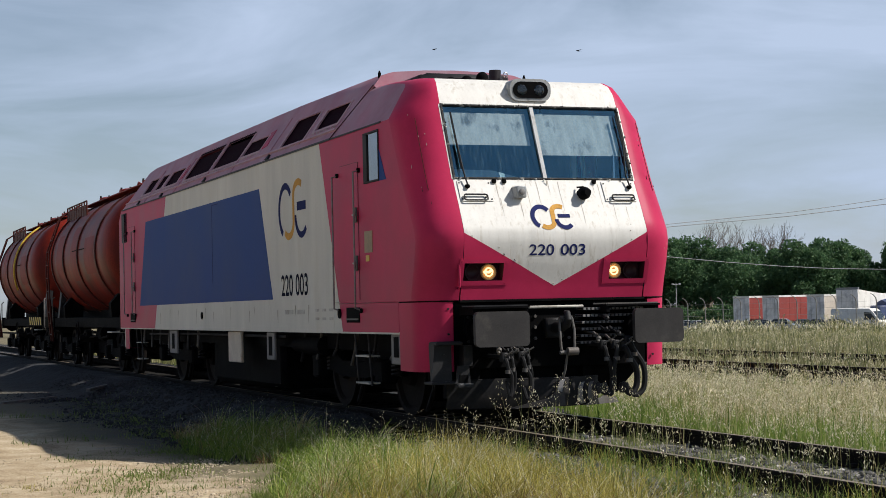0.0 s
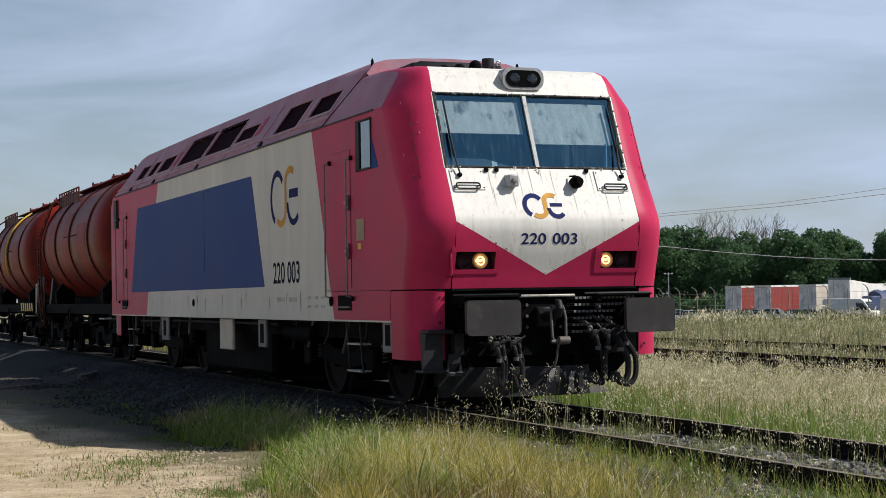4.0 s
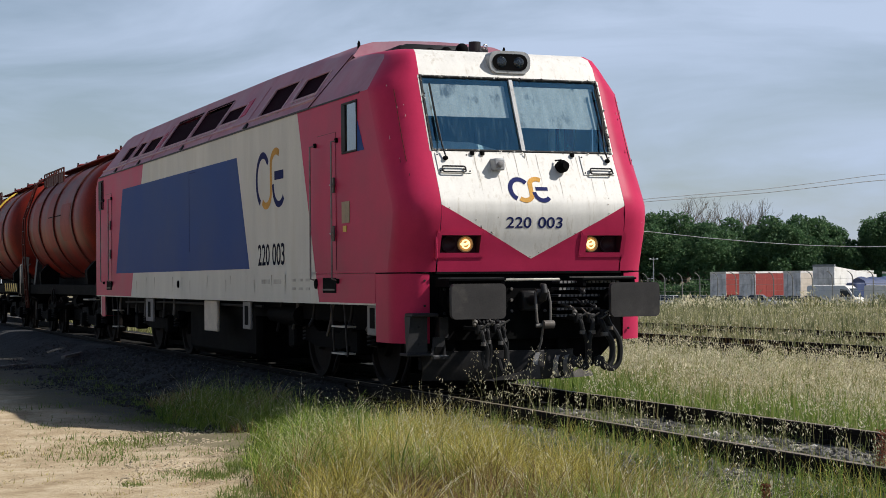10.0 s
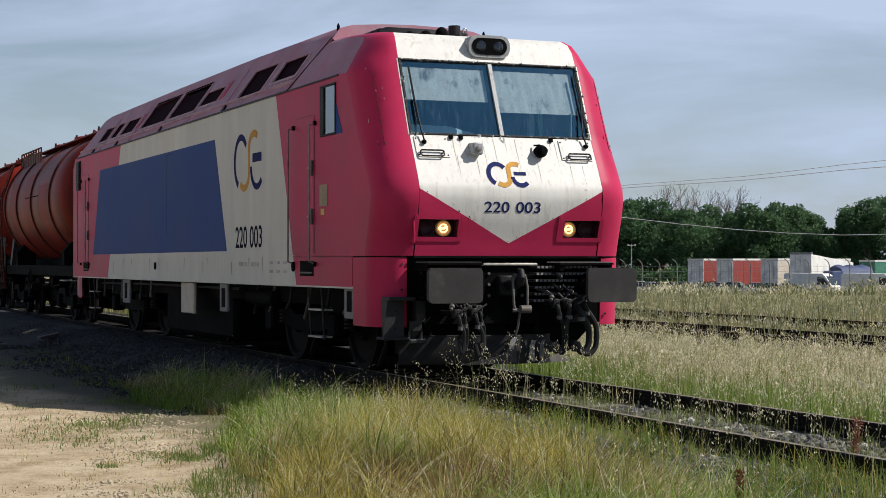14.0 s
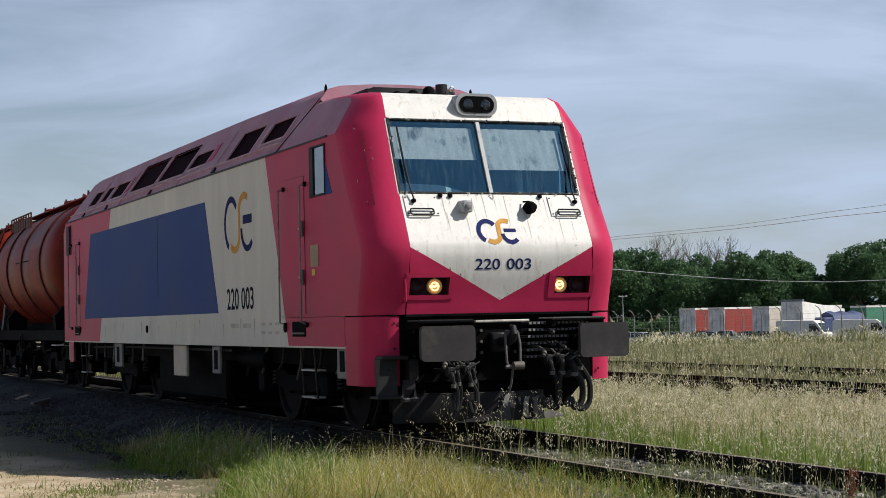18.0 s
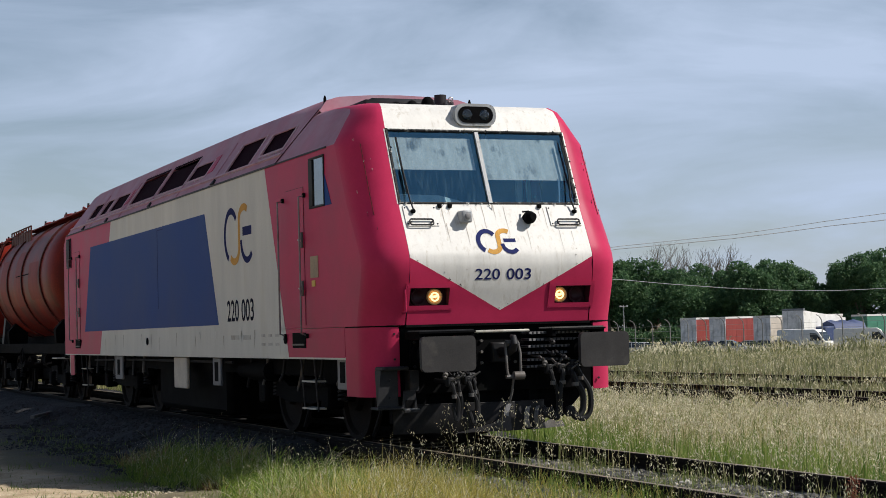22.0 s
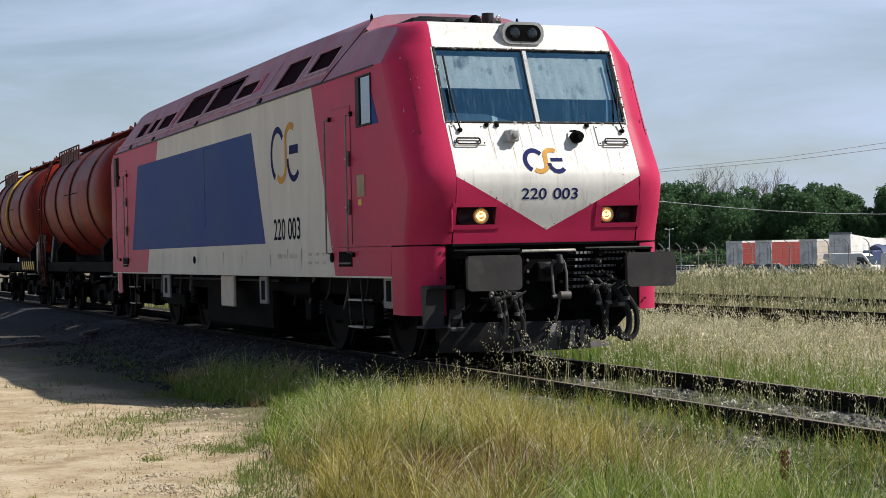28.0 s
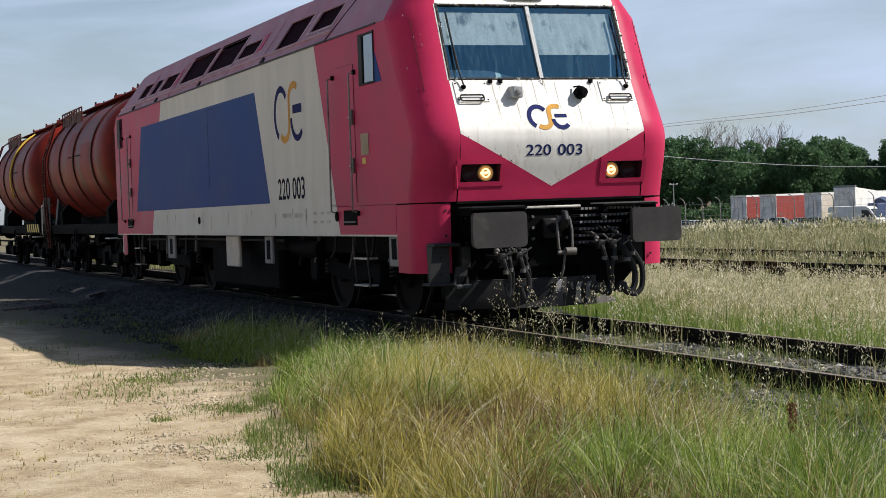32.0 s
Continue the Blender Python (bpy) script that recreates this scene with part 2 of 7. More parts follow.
M_STEEL = material("bright_steel", (0.42, 0.40, 0.37), 0.35, metal=0.8, bump=0.05)
M_RUST = material("rusty_steel", (0.012, 0.009, 0.008), 0.8, spec=0.1, dark=0.6, light=1.4, scale=6, grain=80, bump=0.3, tint=(0.008, 0.007, 0.007), tint_at=(0.4, 0.7), tint_scale=4)
M_RAILTOP = material("rail_steel", (0.22, 0.175, 0.13), 0.55, metal=0.25, spec=.3, bump=0.05)
M_TANK = material("tank_orange_paint", (0.23, 0.024, 0.014), 0.42, spec=.07, dark=0.42, light=1.15, scale=0.9, grain=30, bump=0.06, stretch=(1, 1, 0.6), tint=(0.065, 0.014, 0.012), tint_at=(0.44, 0.78), tint_scale=1.1, tint_stretch=(1, 1.6, 0.5))
M_TANKRED = material("tank_red_paint", (0.24, 0.026, 0.018), 0.55, spec=.12, dark=0.7, scale=2, bump=0.06, tint=(0.08, 0.03, 0.026), tint_at=(0.5, 0.8))
M_YELLOW = material("yellow_paint", (0.62, 0.42, 0.04), 0.5, dark=0.7, bump=0.05)
M_BLIND = material("stained_grey_blind", (0.60, 0.60, 0.57), 0.8, dark=0.78, light=1.1, scale=1.6, grain=30, bump=0.05, stretch=(7, 7, 0.6), tint=(0.15, 0.16, 0.16), tint_at=(0.56, 0.68), tint_scale=1.6, tint_stretch=(4, 4, 1.2))
M_CAB = material("teal_cab_interior", (0.10, 0.30, 0.42), 0.8, dark=.6, light=1.2, scale=2, bump=0.05)
# dirt film and gloss are tinted blue to imitate reflected sky
M_GLASS = glass_material("windscreen_glass", (0.74, 0.82, 0.85), 0.10, 0.24, (0.30, 0.50, 0.62), (0.20, 0.56, 0.86))
M_SIDEGLASS = glass_material("side_window_glass", (0.3, 0.42, 0.5), 0.1)
M_GRILLE = material("dark_air_grille", (0.016, 0.004, 0.009), 0.9, spec=.03, bump=0.2)
M_LAMP = glow_material("lit_headlamp", (1.0, 0.78, 0.42), 1.25)
M_SLEEPER = material("weathered_sleeper", (0.16, 0.145, 0.125), 0.85, dark=0.6, light=1.2, scale=5, grain=60, bump=0.4, vary=0.2)
M_STONE = blade_material("ballast_stone", [(0.028, 0.027, 0.026), (0.065, 0.063, 0.06), (0.13, 0.125, 0.117), (0.27, 0.26, 0.24)], 0.0, 0.9)
M_SANDSTONE = material("pale_gravel", (0.46, 0.38, 0.27), 0.9, dark=0.7, light=1.2, scale=9, grain=70, bump=0.3)
M_GRASS = blade_material("green_grass_blades", [(0.025, 0.06, 0.008), (0.095, 0.17, 0.022), (0.27, 0.35, 0.055), (0.62, 0.63, 0.25)], 0.38)
M_DRY = blade_material("dry_grass_blades", [(0.075, 0.04, 0.016), (0.20, 0.125, 0.045), (0.42, 0.31, 0.13), (0.74, 0.64, 0.38)])
M_FIELD = blade_material("pale_field_grass", [(0.07, 0.105, 0.028), (0.22, 0.24, 0.08), (0.45, 0.41, 0.20), (0.74, 0.68, 0.46)], 0.42)
M_SEED = blade_material("pale_grass_seeds", [(0.48, 0.42, 0.24), (0.68, 0.62, 0.42), (0.84, 0.80, 0.63)])
M_LOWGREEN = blade_material("low_green_weeds", [(0.075, 0.12, 0.026), (0.15, 0.20, 0.045), (0.30, 0.31, 0.11)])
M_DOCK = blade_material("red_brown_dock_seeds", [(0.14, 0.035, 0.02), (0.34, 0.10, 0.055)])
M_BARK = material("grey_brown_bark", (0.16, 0.13, 0.10), 0.9, dark=0.6, scale=4, grain=30, bump=0.4)
# far leaves: distance haze is put into these lighter, bluish stops
M_HAZY_LEAF = blade_material("haze_tinted_leaves", [(0.035, 0.085, 0.042), (0.07, 0.145, 0.062), (0.14, 0.225, 0.095)], 0.4)
M_REFLECT = glow_material("lit_reflector", (0.42, 0.24, 0.09), 0.10)
M_UNLIT = material("unlit_lamp_glass", (0.035, 0.012, 0.016), 0.35, spec=.15, bump=0)
M_WELL = material("dark_maroon_lamp_well", (0.05, 0.011, 0.019), 0.6, spec=.2, bump=0)
M_HOOP = material("sooty_dark_red", (0.07, 0.018, 0.014), 0.6, spec=.15, bump=0.05)
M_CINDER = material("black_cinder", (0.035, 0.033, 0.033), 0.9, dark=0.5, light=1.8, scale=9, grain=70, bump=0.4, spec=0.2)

M_BEIGE = material("beige_box_paint", (0.50, 0.44, 0.36), 0.6, dark=0.8, scale=3, bump=0.06, tint=(0.2, 0.15, 0.1), tint_at=(0.6, 0.85), tint_scale=4)
M_MIDGREY = material("mid_grey_box_paint", (0.22, 0.215, 0.215), 0.6, spec=.2, dark=0.7, scale=4, bump=0.06, tint=(0.10, 0.08, 0.07), tint_at=(0.55, 0.8), tint_scale=5)
M_CHALK = material("chalky_sealant", (0.68, 0.66, 0.60), 0.8, bump=0.2)
M_OILY_SHADE = material("oil_and_shade_sleeper", (0.012, 0.0115, 0.011), 0.85, dark=0.5, light=1.6, scale=6, grain=60, bump=0.4, spec=.15)
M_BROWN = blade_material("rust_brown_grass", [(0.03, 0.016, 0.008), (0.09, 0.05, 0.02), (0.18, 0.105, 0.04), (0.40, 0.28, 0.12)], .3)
M_LITTER = blade_material("olive_brown_litter", [(0.10, 0.085, 0.03), (0.18, 0.15, 0.06), (0.30, 0.26, 0.12)], .2)
M_UNDERSHADE = blade_material("shade_dark_undergrowth", [(0.016, 0.018, 0.006), (0.045, 0.038, 0.012), (0.04, 0.065, 0.012), (0.11, 0.10, 0.03)], .2)
M_GOLD = blade_material("golden_green_grass", [(0.06, 0.056, 0.012), (0.21, 0.19, 0.04), (0.50, 0.42, 0.09), (0.82, 0.72, 0.34)], .42)
M_CLOD = material("dry_brown_clod", (0.30, 0.215, 0.13), 0.95, dark=0.6, light=1.3, scale=9, grain=70, bump=0.4, spec=.2)
M_PALESTONE = material("pale_stone", (0.46, 0.44, 0.41), 0.9, dark=0.7, light=1.15, scale=9, grain=70, bump=0.3)
M_WORN = material("worn_black_rubber", (0.02, 0.02, 0.021), 0.7, spec=.2, dark=.6, light=1.3, scale=9, bump=0.2, tint=(0.34, 0.33, 0.30), tint_at=(0.55, 0.7), tint_scale=14)
M_GRIME = material("dark_grime", (0.46, 0.42, 0.36), 0.8, scale=9, bump=0.05)
M_GRIMESIDE = material("brownish_side_grime", (0.34, 0.315, 0.255), 0.8, scale=9, bump=0.05)
M_LAMPGREY = material("lamp_grey_paint", (0.34, 0.35, 0.36), 0.5, dark=0.7, light=1.1, scale=5, bump=0.05, tint=(0.10, 0.09, 0.09), tint_at=(0.58, 0.75), tint_scale=9)
M_DESK = material("pale_teal_desk", (0.48, 0.66, 0.70), 0.7, bump=0.05)
M_WEED = blade_material("dull_far_weeds", [(0.07, 0.10, 0.035), (0.16, 0.18, 0.08), (0.30, 0.29, 0.16), (0.48, 0.43, 0.29)], .4)
M_BUFFER = material("scuffed_buffer_steel", (0.034, 0.032, 0.032), 0.6, spec=.2, dark=0.7, light=1.3, scale=3, grain=60, bump=0.1, tint=(0.075, 0.068, 0.062), tint_at=(0.55, 0.8), tint_scale=4)
M_CURTAIN = material("teal_grey_curtain", (0.10, 0.165, 0.185), 0.8, bump=0.05)
M_NOTICE = material("faded_notice", (0.33, 0.25, 0.16), 0.7, bump=0.05, tint=(0.2, 0.17, 0.13), tint_at=(.5, .8), tint_scale=12)
M_MEADOW = blade_material("meadow_green_blades", [(0.05, 0.12, 0.018), (0.12, 0.21, 0.034), (0.24, 0.31, 0.07), (0.44, 0.44, 0.17)], 0.5)
M_RAILGREY = material("dull_rail_steel", (0.22, 0.205, 0.205), 0.5, spec=.3, scale=6, bump=0.05, tint=(0.12, 0.06, 0.06), tint_at=(.5, .7), tint_scale=5)
# ---- mesh tools ----
def part(name, bm, mat, parent=None, label="", smooth=38):
    """Links a bmesh as ONE mesh object, under a thing or a part where parent is given."""
    me = bpy.data.meshes.new(name)
    bm.normal_update()
    bm.to_mesh(me)
    bm.free()
    for m in (mat if isinstance(mat, (list, tuple)) else [mat]):
        me.materials.append(m)
    if smooth:
        me.shade_smooth()
        me.set_sharp_from_angle(angle=radians(smooth))
    ob = new(name, me)
    if parent:
        ob.parent = parent
    if label:
        tagged(ob, label)
    return ob


def thing(name, label, category, at=(0, 0, 0), rz=0, group="", kind=""):
    ob = new(name)
    ob.empty_display_size = 0.2
    ob.matrix_world = pose(*at, 0, 0, rz)
    return tagged(ob, label, category, group, kind)


def box(bm, a, b, bevel=0.0, mi=0, seg=1):
    lo = [min(a[i], b[i]) for i in range(3)]
    hi = [max(a[i], b[i]) for i in range(3)]
    vs = [bm.verts.new((x, y, z)) for x in (lo[0], hi[0]) for y in (lo[1], hi[1]) for z in (lo[2], hi[2])]
    fs = [bm.faces.new([vs[i] for i in q]) for q in ((0, 1, 3, 2), (4, 6, 7, 5), (0, 4, 5, 1), (2, 3, 7, 6), (0, 2, 6, 4), (1, 5, 7, 3))]
    for f in fs:
        f.material_index = mi
    if bevel:
        es = list({e for f in fs for e in f.edges})
        r = bmesh.ops.bevel(bm, geom=es, offset=bevel, segments=seg, affect="EDGES", profile=0.6)
        for f in r["faces"]:
            f.material_index = mi
    return bm


def boxes(*items, bevel=0.0):
    bm = bmesh.new()
    for a, b in items:
        box(bm, a, b, bevel)
    return bm


def frame_of(d):
    d = d.normalized()
    u = d.cross(Vector((0, 0, 1)))
    if u.length < 1e-3:
        u = Vector((1, 0, 0))
    u.normalize()
    return u, d.cross(u).normalized()


def tube(bm, pts, r, seg=8, cap=True, mi=0):
    """A round bar or hose along points; r may be a list."""
    pts = [Vector(p) for p in pts]
    rs = r if isinstance(r, (list, tuple)) else [r] * len(pts)
    rings = []
    u = v = None
    for i, p in enumerate(pts):
        d = (pts[min(i + 1, len(pts) - 1)] - pts[max(i - 1, 0)])
        if u is None:
            u, v = frame_of(d)
        else:
            dn = d.normalized()
            u = (u - dn * u.dot(dn)).normalized()
            v = dn.cross(u)
        rings.append([bm.verts.new(p + (u * math.cos(2 * math.pi * k / seg) + v * math.sin(2 * math.pi * k / seg)) * rs[i]) for k in range(seg)])
    for a, b in zip(rings, rings[1:]):
        for k in range(seg):
            bm.faces.new((a[k], a[(k + 1) % seg], b[(k + 1) % seg], b[k])).material_index = mi
    if cap:
        bm.faces.new(rings[0][::-1]).material_index = mi
        bm.faces.new(rings[-1]).material_index = mi
    return bm


def lathe(bm, prof, origin, axis, seg=24, cap=True, mi=0):
    """A turned form: prof is a list of (distance along axis, radius)."""
    o, d = Vector(origin), Vector(axis).normalized()
    u, v = frame_of(d)
    rings = [[bm.verts.new(o + d * t + (u * math.cos(2 * math.pi * k / seg) + v * math.sin(2 * math.pi * k / seg)) * max(r, 1e-4)) for k in range(seg)] for t, r in prof]
    for a, b in zip(rings, rings[1:]):
        for k in range(seg):
            bm.faces.new((a[k], a[(k + 1) % seg], b[(k + 1) % seg], b[k])).material_index = mi
    if cap:
        bm.faces.new(rings[0][::-1]).material_index = mi
        bm.faces.new(rings[-1]).material_index = mi
    return bm


def prism(bm, poly, put, depth, mi=0):
    """A flat outline given thickness: put(u, v, d) places an outline's point at depth d."""
    a = [bm.verts.new(put(u, v, 0)) for u, v in poly]
    b = [bm.verts.new(put(u, v, depth)) for u, v in poly]
    n = len(poly)
    bm.faces.new(a).material_index = mi
    bm.faces.new(b[::-1]).material_index = mi
    for i in range(n):
        bm.faces.new((a[i], b[i], b[(i + 1) % n], a[(i + 1) % n])).material_index = mi
    bmesh.ops.recalc_face_normals(bm, faces=bm.faces[:])
    return bm


def round_rect(w, h, r, n=4):
    pts = []
    for cx, cy, a0 in ((w / 2 - r, h / 2 - r, 0), (-w / 2 + r, h / 2 - r, 90), (-w / 2 + r, -h / 2 + r, 180), (w / 2 - r, -h / 2 + r, 270)):
        for k in range(n + 1):
            a = radians(a0 + 90 * k / n)
            pts.append((cx + r * math.cos(a), cy + r * math.sin(a)))
    return pts


def interp(table, x):
    for (x0, y0), (x1, y1) in zip(table, table[1:]):
        if x <= x1:
            k = min(1, max(0, (x - x0) / (x1 - x0)))
            return y0 + (y1 - y0) * k
    return table[-1][1]


def letters(text, put, width, height, name, mat, parent, label="", bold=0.0):
    """Painted letters as a flat mesh, 3 mm thick paint: put(u, v) places a point of the unit text."""
    cu = bpy.data.curves.new(name, "FONT")
    cu.body, cu.offset = text, bold
    ob = bpy.data.objects.new(name, cu)
    scene.collection.objects.link(ob)
    bpy.context.view_layer.update()
    me = bpy.data.meshes.new_from_object(ob)
    bpy.data.objects.remove(ob)
    xs = [v.co.x for v in me.vertices]
    ys = [v.co.y for v in me.vertices]
    x0, x1, y0, y1 = min(xs), max(xs), min(ys), max(ys)
    for v in me.vertices:
        v.co = put(((v.co.x - x0) / (x1 - x0) - 0.5) * width, ((v.co.y - y0) / (y1 - y0) - 0.5) * height)
    me.materials.clear()
    me.materials.append(mat)
    out = new(name, me)
    out.parent = parent
    if label:
        tagged(out, label)
    return out


def ribbon(bm, centre, widths, put, mi=0):
    """A painted band along a line of points in the plane."""
    left, right = [], []
    n = len(centre)
    for i, (x, y) in enumerate(centre):
        x0, y0 = centre[max(i - 1, 0)]
        x1, y1 = centre[min(i + 1, n - 1)]
        dx, dy = x1 - x0, y1 - y0
        k = math.hypot(dx, dy) or 1
        w = widths[i] if isinstance(widths, (list, tuple)) else widths
        left.append(bm.verts.new(put(x - dy / k * w / 2, y + dx / k * w / 2)))
        right.append(bm.verts.new(put(x + dy / k * w / 2, y - dx / k * w / 2)))
    for i in range(n - 1):
        bm.faces.new((left[i], left[i + 1], right[i + 1], right[i])).material_index = mi
    return bm


def emblem(put, parent, k=1.0):
    """The painted emblem: a navy open ring, an orange double curve and a navy lower hook, in a unit 1 wide and 0.6 high."""
    def arc(cx, cy, rx, ry, a0, a1, n=18):
        return [(cx + rx * math.cos(radians(a0 + (a1 - a0) * k / n)), cy + ry * math.sin(radians(a0 + (a1 - a0) * k / n))) for k in range(n + 1)]
    part("emblem_ring", ribbon(bmesh.new(), arc(-0.25, 0.0, 0.225, 0.245, 38, 245), 0.105 * k, put), M_NAVY, parent, "navy blue painted open ring", 0)
    s = arc(0.20, 0.13, 0.17, 0.125, 50, 180, 9) + arc(-0.14, -0.125, 0.17, 0.135, 0, -140, 9)
    part("emblem_curve", ribbon(bmesh.new(), s, 0.11 * k, put), M_ORANGE, parent, "orange painted double curve", 0)
    bm = ribbon(bmesh.new(), arc(0.30, -0.06, 0.20, 0.20, 180, 318), 0.10 * k, put)
    ribbon(bm, [(0.15, 0.02), (0.45, 0.02)], 0.085, put)
    part("emblem_hook", bm, M_NAVY, parent, "navy blue painted hook with a bar", 0)

# ---- the ground and the tracks ----
def ground_z(x, y):
    """Yard level, a little hollow between the tracks, falling away to the lorry park."""
    z = -0.35
    far = 0.87 * x + 0.5 * y
    k = min(1, max(0, (far - 50) / 110))
    z -= 1.95 * k * k * (3 - 2 * k)
    return z


def bed(x, y=-20.0):
    """Height of the ballast of the three tracks above the yard; oily cinders heaped to the rail beside the standing train."""
    k = min(1, max(0, (y - 1.6) / 2.5))
    out = .31 * k * min(1, max(0, (2.5 - abs(x)) / 0.9)) if abs(x) > .85 else 0.0
    for c, h in ((0, .16), (9.9, .2), (14.2, .2)):
        d = abs(x - c)
        out = max(out, h * min(1, max(0, (2.1 - d) / 0.7)))
    return out


def ground_material():
    m = bpy.data.materials.new("yard_ground")
    m.use_nodes = True
    t = m.node_tree
    b = t.nodes["Principled BSDF"]
    co = t.nodes.new("ShaderNodeTexCoord")
    sep = t.nodes.new("ShaderNodeSeparateXYZ")
    t.links.new(co.outputs["Object"], sep.inputs[0])

    def nz(scale, detail=8, rough=0.6):
        n = t.nodes.new("ShaderNodeTexNoise")
        n.inputs["Scale"].default_value, n.inputs["Detail"].default_value, n.inputs["Roughness"].default_value = scale, detail, rough
        t.links.new(co.outputs["Object"], n.inputs["Vector"])
        return n.outputs[0]

    def ramp(src, stops):
        r = t.nodes.new("ShaderNodeValToRGB")
        els = r.color_ramp.elements
        while len(els) < len(stops):
            els.new(0.5)
        for e, (p, c) in zip(els, stops):
            e.position, e.color = p, (*c, 1)
        t.links.new(src, r.inputs[0])
        return r.outputs[0]

    def math_of(op, a, b2):
        n = t.nodes.new("ShaderNodeMath")
        n.operation = op
        for i, v in enumerate((a, b2)):
            if isinstance(v, (int, float)):
                n.inputs[i].default_value = v
            else:
                t.links.new(v, n.inputs[i])
        return n.outputs[0]

    def mixc(f, a, b2):
        n = t.nodes.new("ShaderNodeMixRGB")
        t.links.new(f, n.inputs[0])
        t.links.new(a, n.inputs[1])
        t.links.new(b2, n.inputs[2])
        return n.outputs[0]

    def smooth(src, a, b2):
        n = t.nodes.new("ShaderNodeMapRange")
        n.interpolation_type = "SMOOTHSTEP"
        n.inputs[1].default_value, n.inputs[2].default_value = a, b2
        t.links.new(src, n.inputs[0])
        return n.outputs[0]

    big, mid, fine, peb = nz(0.45), nz(2.2), nz(28, 6, 0.7), nz(70, 3)
    sand = ramp(math_of("ADD", math_of("MULTIPLY", mid, 0.6), math_of("MULTIPLY", fine, 0.4)), [(0.34, (0.24, 0.17, 0.10)), (0.48, (0.43, 0.335, 0.215)), (0.63, (0.58, 0.485, 0.345))])
    soil = ramp(math_of("ADD", math_of("MULTIPLY", mid, 0.5), math_of("MULTIPLY", fine, 0.5)), [(0.3, (0.09, 0.075, 0.05)), (0.55, (0.19, 0.165, 0.10)), (0.75, (0.30, 0.26, 0.17))])
    vor = t.nodes.new("ShaderNodeTexVoronoi")
    vor.inputs["Scale"].default_value = 22
    t.links.new(co.outputs["Object"], vor.inputs["Vector"])
    sepc = t.nodes.new("ShaderNodeSeparateColor")
    t.links.new(vor.outputs["Color"], sepc.inputs[0])
    ball = ramp(math_of("ADD", math_of("MULTIPLY", sepc.outputs[0], 0.6), math_of("MULTIPLY", fine, 0.4)), [(0.15, (0.035, 0.032, 0.03)), (0.5, (0.10, 0.095, 0.088)), (0.85, (0.20, 0.19, 0.17))])
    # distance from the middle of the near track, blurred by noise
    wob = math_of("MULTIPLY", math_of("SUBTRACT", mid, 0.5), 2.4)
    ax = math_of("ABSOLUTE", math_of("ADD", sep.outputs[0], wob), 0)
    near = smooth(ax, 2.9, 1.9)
    # oily ballast from the nose on, blackened to paint in the shade underneath
    ball_dirty_shade = mixc(smooth(sep.outputs[1], 0.2, 2.0), ball, ramp(fine, [(0.3, (0.008, 0.0075, 0.0075)), (0.7, (0.026, 0.024, 0.023))]))
    wob2 = math_of("MULTIPLY", math_of("SUBTRACT", big, 0.5), 3.0)
    xs = math_of("ADD", math_of("ADD", sep.outputs[0], wob2), math_of("MULTIPLY", sep.outputs[1], 0.05))
    is_sand = smooth(xs, -3.5, -4.4)
    clod = ramp(math_of("ADD", math_of("MULTIPLY", fine, 0.5), math_of("MULTIPLY", mid, 0.5)), [(0.4, (0.19, 0.13, 0.08)), (0.6, (0.36, 0.265, 0.165))])
    sand = mixc(math_of("MULTIPLY", smooth(nz(2.6, 9, 0.7), 0.54, 0.66), 0.45), sand, clod)
    c1 = mixc(is_sand, soil, sand)
    c2 = mixc(near, c1, ball_dirty_shade)
    # cinders beside the train's standing place, coloured darker to deepen the shade there
    cinder_shade = math_of("MULTIPLY", smooth(ax, 4.6, 2.9), smooth(sep.outputs[1], 1.0, 5.0))
    c3 = mixc(math_of("MULTIPLY", cinder_shade, 0.85), c2, ramp(mid, [(0.3, (0.016, 0.017, 0.020)), (0.7, (0.06, 0.061, 0.066))]))
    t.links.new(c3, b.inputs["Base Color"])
    b.inputs["Roughness"].default_value = 0.95
    b.inputs["Specular IOR Level"].default_value = 0.2
    bp = t.nodes.new("ShaderNodeBump")
    bp.inputs["Strength"].default_value, bp.inputs["Distance"].default_value = 0.5, 0.05
    t.links.new(math_of("ADD", fine, math_of("MULTIPLY", peb, 0.5)), bp.inputs["Height"])
    t.links.new(bp.outputs[0], b.inputs["Normal"])
    return m


def build_ground():
    def axis(lo, hi, a, b, step):
        near = list(np.arange(a, b + 1e-6, step))
        out, v, s = [], b, step
        while v < hi:
            s *= 1.25
            v += s
            out.append(min(v, hi))
        pre, v, s = [], a, step
        while v > lo:
            s *= 1.25
            v -= s
            pre.append(max(v, lo))
        return pre[::-1] + near + out
    xs = axis(-2500, 2500, -9, 4, 0.16)
    ys = axis(-2500, 2500, -9, 12, 0.2)
    verts, faces = [], []
    for y in ys:
        for x in xs:
            n = 0.0
            if -30 < x < 40 and -30 < y < 60:
                n = 0.035 * noise.noise((x * .8, y * .8, 0)) + 0.018 * noise.noise((x * 3, y * 3, 2)) + 0.010 * noise.noise((x * 9, y * 9, 4))
            verts.append((x, y, ground_z(x, y) + bed(x, y) + n * (0.4 if abs(x) < 2 else 1)))
    w = len(xs)
    for j in range(len(ys) - 1):
        for i in range(w - 1):
            a = j * w + i
            faces.append((a, a + 1, a + w + 1, a + w))
    me = bpy.data.meshes.new("ground")
    me.from_pydata(verts, [], faces)
    me.shade_smooth()
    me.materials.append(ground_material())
    tagged(new("ground", me), "sandy yard ground with gravel and dry soil", "ground", "", "structure")


build_ground()

